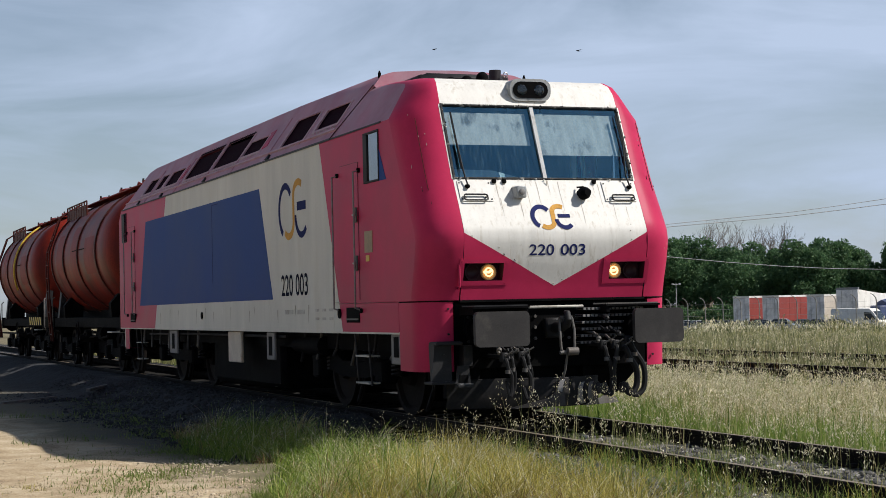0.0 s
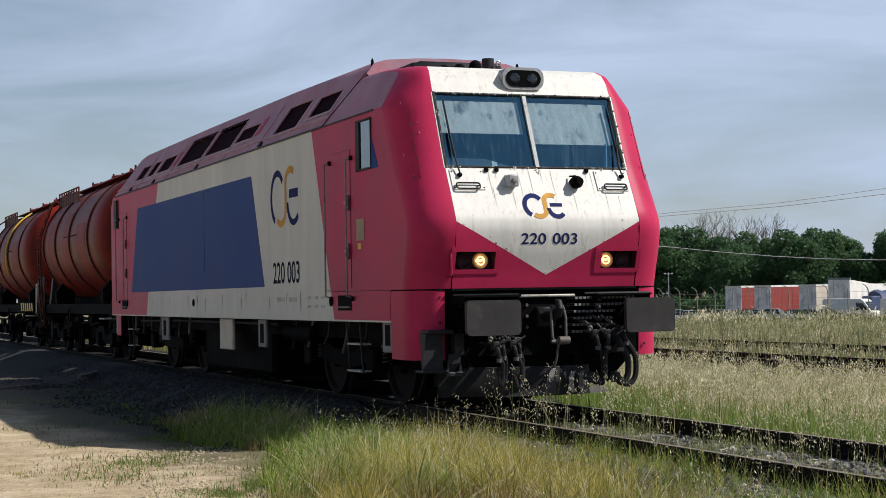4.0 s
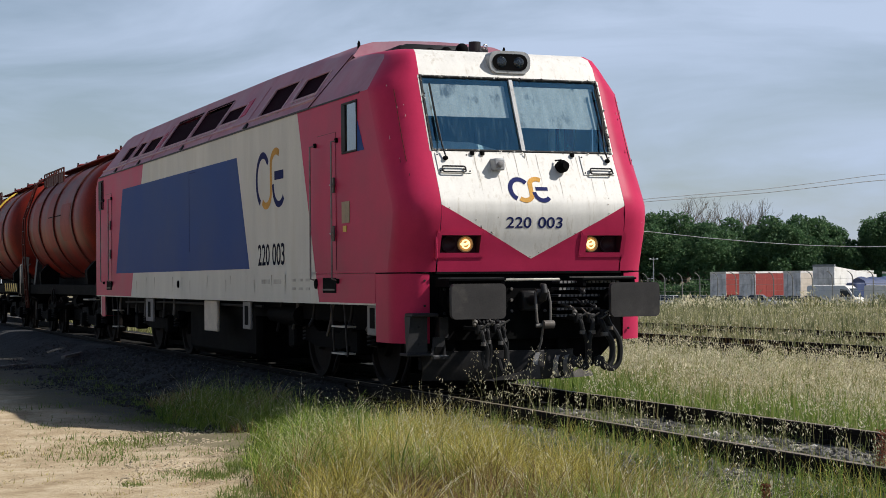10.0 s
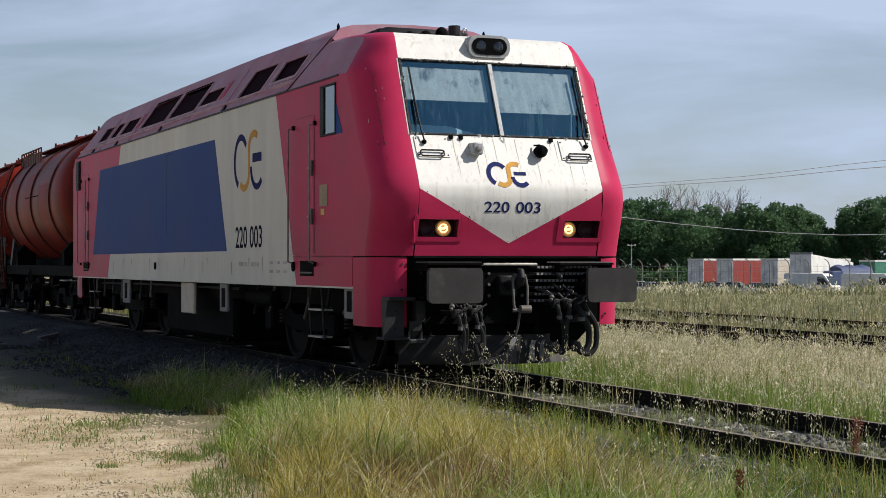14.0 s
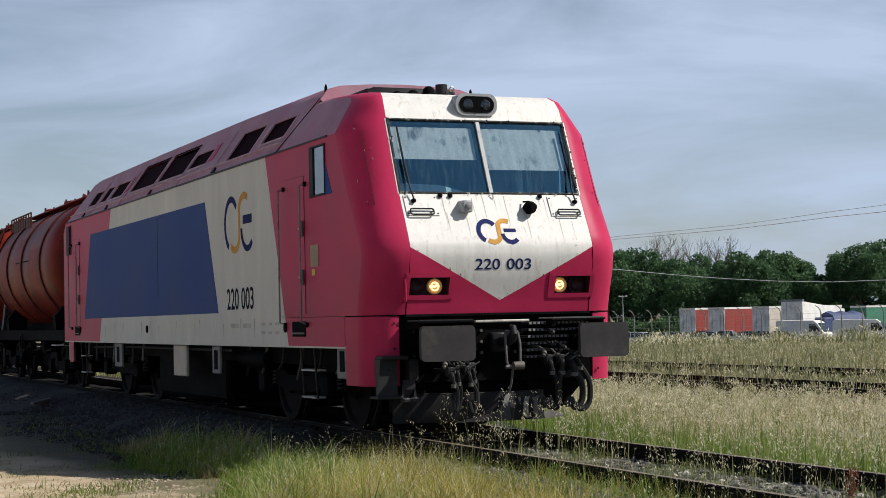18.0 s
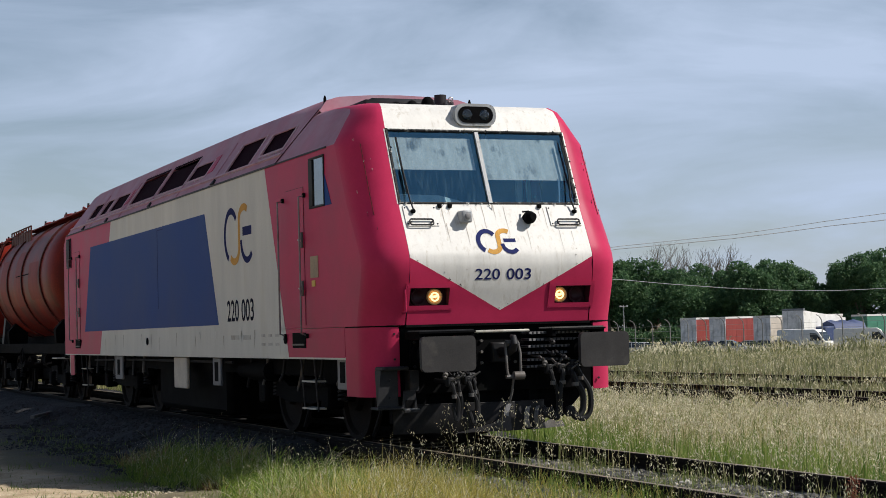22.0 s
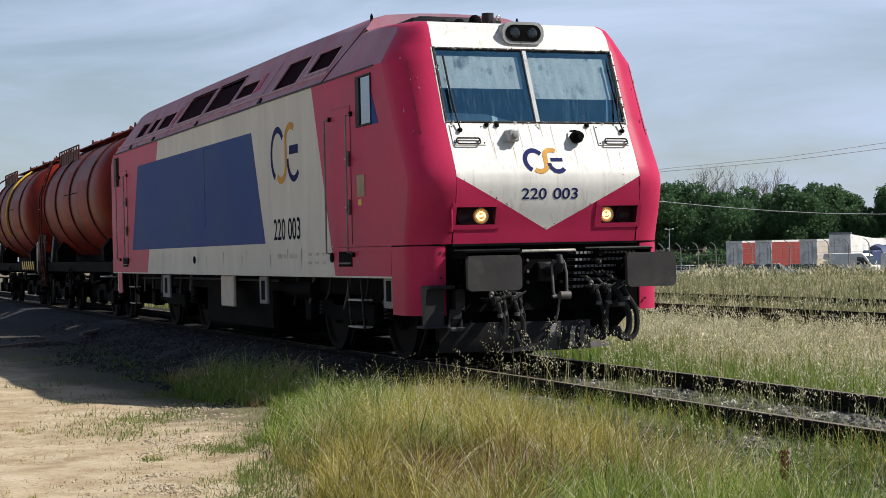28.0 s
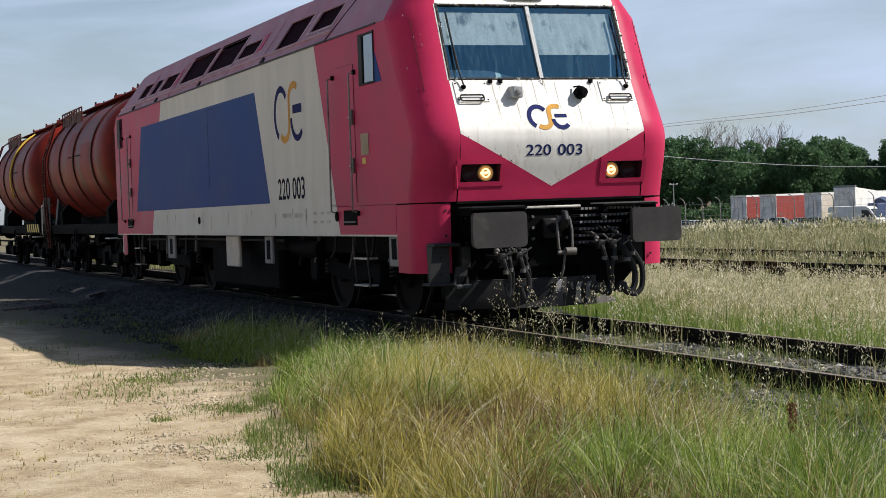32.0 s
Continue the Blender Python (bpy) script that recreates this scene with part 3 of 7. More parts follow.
RAIL = [(-.07, -.152), (.07, -.152), (.07, -.142), (.012, -.122), (.009, -.05), (.036, -.038), (.036, -.008), (.028, 0), (-.028, 0), (-.036, -.008), (-.036, -.038), (-.009, -.05), (-.012, -.122), (-.07, -.142)]


def build_rail(x, y0, y1, name="rail", z=0.0):
    bm = bmesh.new()
    prism(bm, [(x + u, z + v) for u, v in RAIL], lambda u, v, d: Vector((u, y0 + d, v)), y1 - y0)
    for f in bm.faces:
        if f.normal.z > 0.9 and f.calc_center_median().z > z - 0.01:
            f.material_index = 1
    return part(name, bm, [M_RUST, M_RAILTOP], None, "", 0)


for x in (-.7535, .7535):
    for y0, y1 in ((-40, -20.004), (-20, 4.996), (5, 29.996), (30, 75)):
        r = tagged(build_rail(x, y0, y1), "rusty steel rail with a worn bright head", "rail", "rails of the near track")
        if y0 == -20:
            for k in range(21):
                for s in (-1, 1):
                    part("rail_clip", boxes(((x + s * .05, -11.98 + .62 * k, -.145), (x + s * .12, -11.90 + .62 * k, -.11)), bevel=.008), M_RUST, r)
        if y1 < 30:
            for s in (-1, 1):
                part("fish_plate", boxes(((x + s * .012, y1 - .3, -.115), (x + s * .032, y1 + .3, -.05)), bevel=.005), M_RUST, r)


def build_sleepers():
    bm = box(bmesh.new(), (-1.25, -.12, -.22), (1.25, .12, 0), .02)
    first = part("sleeper", bm, M_SLEEPER, None, "", 0)
    first.matrix_world = pose(0, -12.0, -.155)
    tagged(first, "weathered grey sleeper half sunk in ballast", "sleeper", "sleepers of the near track")
    # black copy for under the train: oil plus shade put into the colour
    oily = part("sleeper", box(bmesh.new(), (-1.25, -.12, -.22), (1.25, .12, 0), .02), M_OILY_SHADE, None, "", 0)
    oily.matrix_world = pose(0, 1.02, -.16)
    tagged(oily, "oily sleeper coloured black for the shade under the standing train", "sleeper", "sleepers of the near track")
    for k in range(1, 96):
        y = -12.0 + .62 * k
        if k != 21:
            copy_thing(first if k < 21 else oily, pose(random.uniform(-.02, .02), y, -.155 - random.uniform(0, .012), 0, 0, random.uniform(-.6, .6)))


build_sleepers()
for xc in (9.9, 14.2):
    for s in (-1, 1):
        tagged(build_rail(xc + s * .7535, -40, 140, z=0.02), "rusty dark rail among tall grass", "rail", "rails of the far tracks")
    bm = box(bmesh.new(), (-1.25, -.12, -.22), (1.25, .12, 0), .02)
    first = part("sleeper", bm, M_SLEEPER, None, "", 0)
    first.matrix_world = pose(xc, 0, -.13)
    tagged(first, "weathered sleeper among tall grass", "sleeper", "sleepers of the far tracks")
    for k in range(1, 60):
        copy_thing(first, pose(xc, .65 * k, -.13))

# ---- the diesel locomotive: it stands on the near track, nose at y 0.5, tail at y 18.7 ----
NOSE = [(1.36, 0.67), (1.52, 0.63), (1.75, 0.555), (1.9, 0.52), (2.0, 0.505), (2.1, 0.515), (2.2, 0.56), (2.35, 0.635), (2.66, 0.80), (3.52, 1.165), (3.68, 1.24), (3.78, 1.32), (3.84, 1.45), (3.89, 1.8), (3.94, 2.3), (3.99, 2.9), (4.02, 3.3)]
HALF = [(1.36, 1.5), (3.40, 1.5), (3.52, 1.42), (3.60, 1.365), (3.68, 1.31), (3.78, 1.24), (3.84, 1.195), (3.89, 1.16), (3.94, 1.12), (3.99, 1.05), (4.02, 0.92)]
FLAT = [(1.36, 1.10), (2.0, 1.09), (2.66, 1.085), (3.52, 1.08), (3.68, 1.075), (3.78, 1.06), (3.84, 1.03), (3.89, 0.97), (3.94, 0.88), (3.99, 0.75), (4.02, 0.55)]
# plan depth of the rounded corner by height
CORNER = [(1.36, 0.40), (2.0, 0.38), (2.66, 0.48), (3.4, 0.56), (3.68, 0.56), (3.84, 0.5), (4.02, 0.4)]
CAB_END = 3.86
LAMP_X, LAMP_Z = (0.617, 1.073), (1.562, 1.748)


def nose_y(z):
    return interp(NOSE, z)


def cab_ring(z):
    """Half of the cab's outline at a height, from the middle of the front to the cab's end; the flat part, the corner, the side."""
    w, a, yf, ry = interp(HALF, z), interp(FLAT, z), nose_y(z), interp(CORNER, z)
    flat = [(a * k / 4, yf) for k in range(5)]
    corner = []
    for k in range(1, 10):
        th = math.pi / 2 * k / 9
        e = 1.0
        corner.append((a + (w - a) * math.sin(th) ** e, yf + ry * (1 - math.cos(th) ** e)))
    ye = yf + ry
    side = [(w, max(y, ye + 0.01 * (i + 1))) for i, y in enumerate((2.03, 2.30, 2.58, 2.9, 3.3, CAB_END))]
    return flat, corner, side


def grid_faces(bm, rows, sx):
    vs = [[bm.verts.new((sx * x, y, z)) for x, y, z in row] for row in rows]
    for r0, r1 in zip(vs, vs[1:]):
        for i in range(len(r0) - 1):
            q = (r0[i], r0[i + 1], r1[i + 1], r1[i])
            bm.faces.new(q if sx > 0 else q[::-1])


def v_edge(x):
    return 1.497 + 0.575 * abs(x) / 1.085


def nose_put(cx, cz, off=0.004):
    return lambda u, v: Vector((cx + u, nose_y(cz + v) - off, cz + v))


def side_put(cy, cz, off=0.004, s=-1):
    return lambda u, v: Vector((s * (1.5 + off), cy + s * u, cz + v))


def sheet(name, poly, mat, parent, s, x0=1.47, depth=0.03, label=""):
    """A panel of the body's side: an outline in y and z, given a thickness."""
    return part(name, prism(bmesh.new(), poly, lambda u, v, d: Vector((s * (x0 + d), u, v)), depth), mat, parent, label, 0)


def loco_cab(loco):
    zs = [1.36, 1.45, 1.6, 1.75, 1.9, 2.0, 2.1, 2.2, 2.35, 2.5, 2.66, 2.74, 3.0, 3.33, 3.40, 3.52, 3.60, 3.68, 3.78, 3.84, 3.89, 3.94, 3.99, 4.02]
    rings = [cab_ring(z) for z in zs]
    for s in (-1, 1):
        red, pale = bmesh.new(), bmesh.new()
        top = [i for i, z in enumerate(zs) if z >= 3.40][0]
        corner_rows = [[(*p, z) for p in (f[-1:] + c)] for z, (f, c, d) in zip(zs, rings)]
        grid_faces(red, corner_rows, s)
        # the side of the cab, with the window's opening
        for k in range(len(zs) - 1):
            z0, z1 = zs[k], zs[k + 1]
            r0 = [(*p, z0) for p in rings[k][1][-1:] + rings[k][2]]
            r1 = [(*p, z1) for p in rings[k + 1][1][-1:] + rings[k + 1][2]]
            hole = 2.74 - 1e-6 <= z0 and z1 <= 3.33 + 1e-6
            for i in range(len(r0) - 1):
                if hole and i in (1, 2):
                    continue
                grid_faces(pale if k >= top else red, [r0[i:i + 2], r1[i:i + 2]], s)
        part("cab_corner", red, M_RED, loco, "faded red paint, rounded corner with chips")
        part("cab_roof_side", pale, M_ROOFRED, loco, "dusty faded red roof cove")
    # seam and paint chips on the rounded corners
    for s in (-1, 1):
        seam = [(s * (cab_ring(z)[1][3][0] + .001), cab_ring(z)[1][3][1] - .001, z) for z in (2.55, 2.8, 3.0, 3.2, 3.36)]
        sm = part("corner_seam", tube(bmesh.new(), seam, .004, 5), M_HOOP, loco)
        for k in range(9):
            z = random.choice((random.uniform(2.5, 3.4), random.uniform(1.7, 3.3)))
            i = random.choice((2, 3, 3, 4, 5))
            x, y = cab_ring(z)[1][i]
            h = random.uniform(.012, .05)
            cb = lathe(bmesh.new(), [(0, .001), (h * .3, .004), (h, .001)], (s * x, y - .002, z), (0, .2, 1), 5)
            part("paint_chip", cb, M_PALE if k % 3 else M_WELL, sm)
    band, lid = bmesh.new(), bmesh.new()
    for s in (-1, 1):
        grid_faces(band, [[(*p, z) for p in rings[i][0]] for i, z in enumerate(zs) if 3.52 <= z <= 3.84], s)
        grid_faces(lid, [[(*p, z) for p in rings[i][0]] for i, z in enumerate(zs) if z >= 3.84], s)
    f, c, d = rings[-1]
    ring = [(*p, 4.02) for p in f + c + d]
    grid_faces(lid, [[(0, y, 4.025) for x, y, z in ring], ring], 1)
    grid_faces(lid, [[(0, y, 4.025) for x, y, z in ring], ring], -1)
    part("front_roof_band", band, M_WHITE, loco, "white painted band above the windscreen")
    part("cab_roof", lid, M_ROOFRED, loco)
    # the nose: white shield with its point down, red below
    xs = [0.0, .09, .18, .27, .36, .45, .54, LAMP_X[0], .70, .77, .845, .92, .99, LAMP_X[1], 1.085]
    xs = [-x for x in xs[:0:-1]] + xs
    white, low = bmesh.new(), bmesh.new()
    grid_faces(white, [[(x, nose_y(v_edge(x) + (2.66 - v_edge(x)) * k / 36), v_edge(x) + (2.66 - v_edge(x)) * k / 36) for x in xs] for k in range(37)], 1)

    def skirt_rows(x):
        v = v_edge(x)
        if v < LAMP_Z[1] + .03:
            return [1.36 + (v - 1.36) * k / 6 for k in range(7)]
        return [1.36, (1.36 + LAMP_Z[0]) / 2, LAMP_Z[0], sum(LAMP_Z) / 2, LAMP_Z[1], (LAMP_Z[1] + v) / 2, v]
    cols = [[low.verts.new((x, nose_y(z), z)) for z in skirt_rows(x)] for x in xs]
    for i in range(len(xs) - 1):
        for k in range(6):
            if k in (2, 3) and LAMP_X[0] < abs(xs[i] + xs[i + 1]) / 2 < LAMP_X[1]:
                continue
            low.faces.new((cols[i][k], cols[i + 1][k], cols[i + 1][k + 1], cols[i][k + 1]))
    part("nose_shield", white, M_WHITE, loco, "white streaked nose panel ending in a point", 60)
    part("nose_skirt", low, M_RED, loco, "red nose below the white point", 60)
    part("nose_lip", boxes(((-1.10, 0.64, 1.335), (1.10, 0.72, 1.36))), M_BLACK, loco)


def wind_y(z, off=0.0):
    return nose_y(z) + off


def loco_windscreen(loco):
    z0, z1 = 2.66, 3.52
    fr = bmesh.new()

    def bar(xa, za, xb, zb, w, d0=-0.02, d1=0.03):
        tube(fr, [(xa, wind_y(za, 0.005), za), (xb, wind_y(zb, 0.005), zb)], w, 6)

    bar(-1.07, z0 + 0.012, 1.07, z0 + 0.012, 0.017)
    bar(-1.06, z1 - 0.012, 1.06, z1 - 0.012, 0.017)
    for x in (-1.07, 1.07):
        bar(x, z0, x, z1, 0.019)
    screen = part("windscreen_frame", fr, M_WORN, loco, "worn black rubber frame with peeling edges")
    pil = bmesh.new()
    prism(pil, [(-0.022, 2.68), (0.022, 2.68), (0.022, 3.5), (-0.022, 3.5)], lambda u, v, d: Vector((u, wind_y(v, 0.012 - d), v)), 0.03)
    part("centre_pillar", pil, M_LAMPGREY, screen, "worn grey centre pillar")
    for s, zb in ((-1, 3.06), (1, 2.95)):
        a, b = sorted((s * 0.03, s * 1.06))
        g = bmesh.new()
        grid_faces(g, [[(a, wind_y(z, 0.012), z), (b, wind_y(z, 0.012), z)] for z in (2.675, 3.1, 3.505)], 1)
        part("windscreen_pane", g, M_GLASS, screen, "dirty streaked windscreen glass with the sky's blue tinted in")
        bl = bmesh.new()
        n = 28
        rows = []
        for z in (zb, zb + 0.2, 3.43):
            rows.append([(a + (b - a) * (0.005 + 0.965 * i / n), wind_y(z, 0.06 + 0.003 * math.sin(i * 1.9) + 0.002 * random.random()), z) for i in range(n + 1)])
        grid_faces(bl, rows, 1)
        part("sun_blind", bl, M_BLIND, screen, "stained pale grey pulled-down sun blind")
    # crumbling sealant round the glass
    for k in range(64):
        e = random.choice("ttbblrrrrc")
        if e in "tb":
            x, z = random.uniform(-1.06, 1.06), (3.515 if e == "t" else 2.665) + random.uniform(-.012, .012)
        else:
            x, z = {"l": -1.075, "r": 1.08, "c": .03}[e] + random.uniform(-.02, .02), random.uniform(2.68, 3.5)
        h = random.uniform(.005, .014)
        fb = lathe(bmesh.new(), [(0, h), (.006, h * .7), (.01, h * .2)], (x, wind_y(z, -.012), z), (random.uniform(-.4, .4), -1, random.uniform(-.4, .4)), 5)
        part("sealant_flake", fb, M_CHALK if random.random() < .55 else M_RUBBER, screen, "", 0)
    inside = bmesh.new()
    box(inside, (-1.4, 2.9, 1.5), (1.4, 2.95, 3.38))
    box(inside, (-.85, 2.9, 3.37), (.85, 2.95, 3.84))
    box(inside, (-1.4, 1.2, 1.45), (1.4, 2.9, 1.5))
    part("cab_inside", inside, M_CAB, loco, "dark driver's desk and back wall")
    desk = bmesh.new()
    prism(desk, [(-1.0, 2.5), (-.10, 2.5), (-.10, 2.715), (-.42, 2.80), (-1.0, 2.815)], lambda u, v, d: Vector((u, 1.12 + d + (v - 2.5) * .5, v)), .3)
    prism(desk, [(.12, 2.5), (1.0, 2.5), (1.0, 2.66), (.12, 2.66)], lambda u, v, d: Vector((u, 1.12 + d + (v - 2.5) * .5, v)), .3)
    part("driver_desk", desk, M_DESK, loco, "pale teal driver's desk behind the glass", 0)
    part("pale_paper", boxes(((.10, 1.05, 2.67), (.26, 1.07, 2.70))), M_CHALK, loco)
    part("cab_post", boxes(((.66, 1.5, 2.6), (.72, 1.55, 3.1)), ((.80, 1.5, 2.6), (.83, 1.55, 3.1))), M_DESK, loco)
    # narrow white strips beside the glass
    for s in (-1, 1):
        st = bmesh.new()
        grid_faces(st, [[(s * 1.078, wind_y(z, -0.004), z), (s * 1.10, wind_y(z, 0.0), z)] for z in (2.66, 3.0, 3.52)], 1)
        part("edge_strip", st, M_WHITE, screen)


def loco_front_fittings(loco):
    # wipers
    for s in (-1, 1):
        w = bmesh.new()
        x0, x1 = (-0.95, -0.985) if s < 0 else (0.99, 1.03)
        tube(w, [(x0, wind_y(2.6, -0.05), 2.60), (x0 - 0.02, wind_y(2.72, -0.06), 2.72), (x1, wind_y(3.08, -0.05), 3.08)], 0.009, 6)
        wiper = part("wiper", w, M_RUBBER, loco, "black wiper arm on the windscreen")
        b = bmesh.new()
        tube(b, [(x1 + 0.015, wind_y(2.78, -0.025), 2.78), (x1, wind_y(3.42, -0.025), 3.42)], 0.012, 5)
        part("wiper_blade", b, M_RUBBER, wiper)
        b = bmesh.new()
        lathe(b, [(0, 0.024), (0.06, 0.024), (0.07, 0.012)], (x0, nose_y(2.58) + 0.01, 2.58), (0, -1, 0), 12)
        part("wiper_pivot", b, M_BLACK, wiper)
    # hatches with loop handles, and sockets
    for s in (-1, 1):
        hb = bmesh.new()
        prism(hb, [(-0.19, 2.42), (0.19, 2.42), (0.19, 2.64), (-0.19, 2.64)], lambda u, v, d: Vector((s * 0.86 + u, nose_y(v) - d, v)), 0.012)
        hatch = part("nose_hatch", hb, M_WHITE, loco, "white hatch below the windscreen", 0)
        tb = bmesh.new()
        zc, xc = 2.44, s * 0.88
        loop = [(xc + u, nose_y(zc + v) - .03, zc + .02 + v) for u, v in round_rect(.27, .062, .022, 3)]
        tube(tb, loop + loop[:1], 0.009, 6, cap=False)
        for u in (-.12, .12):
            tube(tb, [(xc + u, nose_y(zc) - .03, zc + .02), (xc + u, nose_y(zc) + .02, zc + .02)], .01, 6)
        part("handle", tb, M_DARK, hatch, "dark metal loop handle")
        for dx, dz in ((-.17, .2), (.17, .2), (-.17, .02), (.17, .02)):
            bb = bmesh.new()
            lathe(bb, [(0, .009), (.008, .008)], (s * .86 + dx, nose_y(2.42 + dz) - .01, 2.42 + dz), (0, -1, 0), 8)
            part("bolt", bb, M_DARK, hatch)
    sb = box(bmesh.new(), (-0.43, nose_y(2.52) - 0.13, 2.45), (-0.31, nose_y(2.52) + 0.05, 2.58), 0.015)
    sock = part("lamp_socket", sb, M_LAMPGREY, loco, "pale grey square signal lamp bracket")
    part("socket_lid", lathe(bmesh.new(), [(0, .034), (.02, .034), (.026, .026)], (-0.37, nose_y(2.52) - 0.13, 2.515), (0, -1, 0), 14), M_MIDGREY, sock)
    hb = lathe(bmesh.new(), [(-0.1, 0.05), (0.02, 0.05), (0.03, 0.068), (0.09, 0.068), (0.11, 0.05), (0.14, 0.042)], (0.39, nose_y(2.5), 2.50), (0.15, -1, 0.1), 18)
    horn = part("cable_socket", hb, M_BLACK, loco, "black round cable socket")
    part("socket_latch", tube(bmesh.new(), [(0.35, nose_y(2.5) + 0.01, 2.575), (0.385, nose_y(2.5) - 0.06, 2.575), (0.43, nose_y(2.5) - 0.07, 2.555)], 0.011, 6), M_BLACK, horn)
    for x in (-0.62, 0.58, -0.5):
        part("washer_nozzle", boxes(((x - .02, nose_y(2.63) - .03, 2.62), (x + .02, nose_y(2.63) + .02, 2.66)), bevel=.005), M_BLACK, loco)
    # high light in its pod
    pod = bmesh.new()
    prism(pod, round_rect(0.50, 0.25, 0.10), lambda u, v, d: Vector((0.012 + u, 1.165 + d, 3.70 + v)), 0.45)
    pod = part("top_light", pod, M_LAMPGREY, loco, "pale grey rounded twin lamp housing", 30)
    rim = bmesh.new()
    prism(rim, round_rect(0.425, 0.185, 0.09), lambda u, v, d: Vector((0.012 + u, 1.157 + d, 3.70 + v)), 0.02)
    part("lamp_recess", rim, M_BLACK, pod, "", 30)
    for dx in (-0.105, 0.105):
        part("lamp", lathe(bmesh.new(), [(0, 0.06), (0.004, 0.055), (0.006, 0.03)], (0.012 + dx, 1.156, 3.70), (0, -1, 0), 18), M_SIDEGLASS, pod, "unlit round lamp")
    # headlights: a red frame on the nose, a dark well behind it, one lit and one unlit lamp in each
    for s in (-1, 1):
        cx, cz = s * 0.845, 1.655
        (x0, x1), (z0, z1) = LAMP_X, LAMP_Z
        x0, x1 = sorted((s * x0, s * x1))
        fb = bmesh.new()
        for a, b in (((x0 - .05, z0 - .05), (x1 + .05, z0)), ((x0 - .05, z1), (x1 + .05, z1 + .05)), ((x0 - .05, z0), (x0 + (.03 if s > 0 else 0), z1)), ((x1, z0), (x1 + .05, z1))):
            prism(fb, [(a[0], a[1]), (b[0], a[1]), (b[0], b[1]), (a[0], b[1])], lambda u, v, d: Vector((u, nose_y(v) - 0.010 + d, v)), 0.014)
        head = part("headlight", fb, M_RED, loco, "red-framed rectangular headlight unit", 0)
        y, yb = nose_y(cz) + .004, nose_y(cz) + .13
        well = bmesh.new()
        for q in (((x0, z0), (x1, z0)), ((x1, z0), (x1, z1)), ((x1, z1), (x0, z1)), ((x0, z1), (x0, z0))):
            (xa, za), (xb, zb) = q
            well.faces.new([well.verts.new(p) for p in ((xa, nose_y(za), za), (xb, nose_y(zb), zb), (xb, yb, zb), (xa, yb, za))])
        well.faces.new([well.verts.new(p) for p in ((x0, yb, z0), (x1, yb, z0), (x1, yb, z1), (x0, yb, z1))])
        part("light_well", well, M_WELL, head, "dark maroon recess behind the frame", 0)
        for dx, lit in ((-s * 0.097, 1), (s * 0.097, 0)):
            o = (cx + dx, nose_y(cz) + .115, cz)
            bowl = [(0, .086), (.035, .086), (.035, .078), (.012, .06), (.004, .03), (.002, .001)]
            part("reflector", lathe(bmesh.new(), bowl, o, (0, -1, 0), 22), M_REFLECT if lit else M_UNLIT, head, "warm lit round reflector" if lit else "dark unlit lamp")
            if lit:
                oy = o[1] - .03
                rg = lathe(bmesh.new(), [(0, .052), (.01, .05), (.01, .036), (0, .034)], (o[0], oy, cz), (0, -1, 0), 22, cap=False)
                tube(rg, [(o[0] - .06, oy - .008, cz), (o[0] + .005, oy - .008, cz), (o[0] + .022, oy - .008, cz + .014)], .014, 8)
                part("lit_bulb", rg, M_LAMP, head, "glowing warm yellow lamp")
        for dx in (-.255, .255):
            for dz in (-.118, .118):
                part("screw", lathe(bmesh.new(), [(0, .006), (.003, .005)], (cx + dx, nose_y(cz + dz) - .010, cz + dz), (0, -1, 0), 6), M_RED, head)
    # upright grab rail on the red corner
    gb, y = bmesh.new(), nose_y(1.6)
    tube(gb, [(-1.13, y + .05, 1.76), (-1.13, y - .04, 1.75), (-1.13, y - .05, 1.55), (-1.13, y - .04, 1.5), (-1.13, y + .05, 1.49)], 0.012, 8)
    part("corner_grab_rail", gb, M_RED, loco, "red painted grab rail")
    # grime running down from the windscreen and the sockets, peeled chips along the point's edge
    marks = part("nose_seam", boxes(((-.004, nose_y(2.6) - .004, 2.5), (.004, nose_y(2.6) + .004, 2.655))), M_GRIME, loco)
    for x, z0, l, w in ((-.60, 2.64, .30, .012), (-.585, 2.45, .26, .006), (-.52, 2.65, .12, .010), (-.12, 2.64, .34, .008), (.02, 2.65, .16, .008), (.14, 2.64, .42, .006), (-.82, 2.64, .10, .008), (.62, 2.62, .30, .007), (.56, 2.65, .14, .010), (.36, 2.4, .28, .007), (-.36, 2.4, .22, .008), (-.25, 2.62, .5, .005), (.75, 2.38, .3, .005), (.9, 2.36, .2, .005)):
        bm = bmesh.new()
        p = nose_put(x, z0, .0025)
        ribbon(bm, [(.0015 * math.sin(k * 1.3 + x * 9), -l * k / 8) for k in range(9)], [w * (1 - k / 9) for k in range(9)], p)
        part("grime_streak", bm, M_GRIME, marks, "", 0)
    for k in range(16):
        x = random.uniform(-1.0, 1.0)
        z = v_edge(x) + random.choice((0.01, 0.02, random.uniform(0, .5)))
        h = random.uniform(.004, .010)
        cb = lathe(bmesh.new(), [(0, h), (.004, h * .5), (.005, .001)], (x, nose_y(z) - .001, z), (0, -1, .3), 5)
        part("paint_chip", cb, M_GRIME if k % 3 else M_WELL, marks, "", 0)
    emb = part("emblem_ground", box(bmesh.new(), (-0.01, nose_y(2.25) + .01, 2.24), (0.01, nose_y(2.25) + .02, 2.26)), M_WHITE, loco)
    p = nose_put(-0.03, 2.245)
    emblem(lambda u, v: p(u * 0.48, v * 0.46), emb)
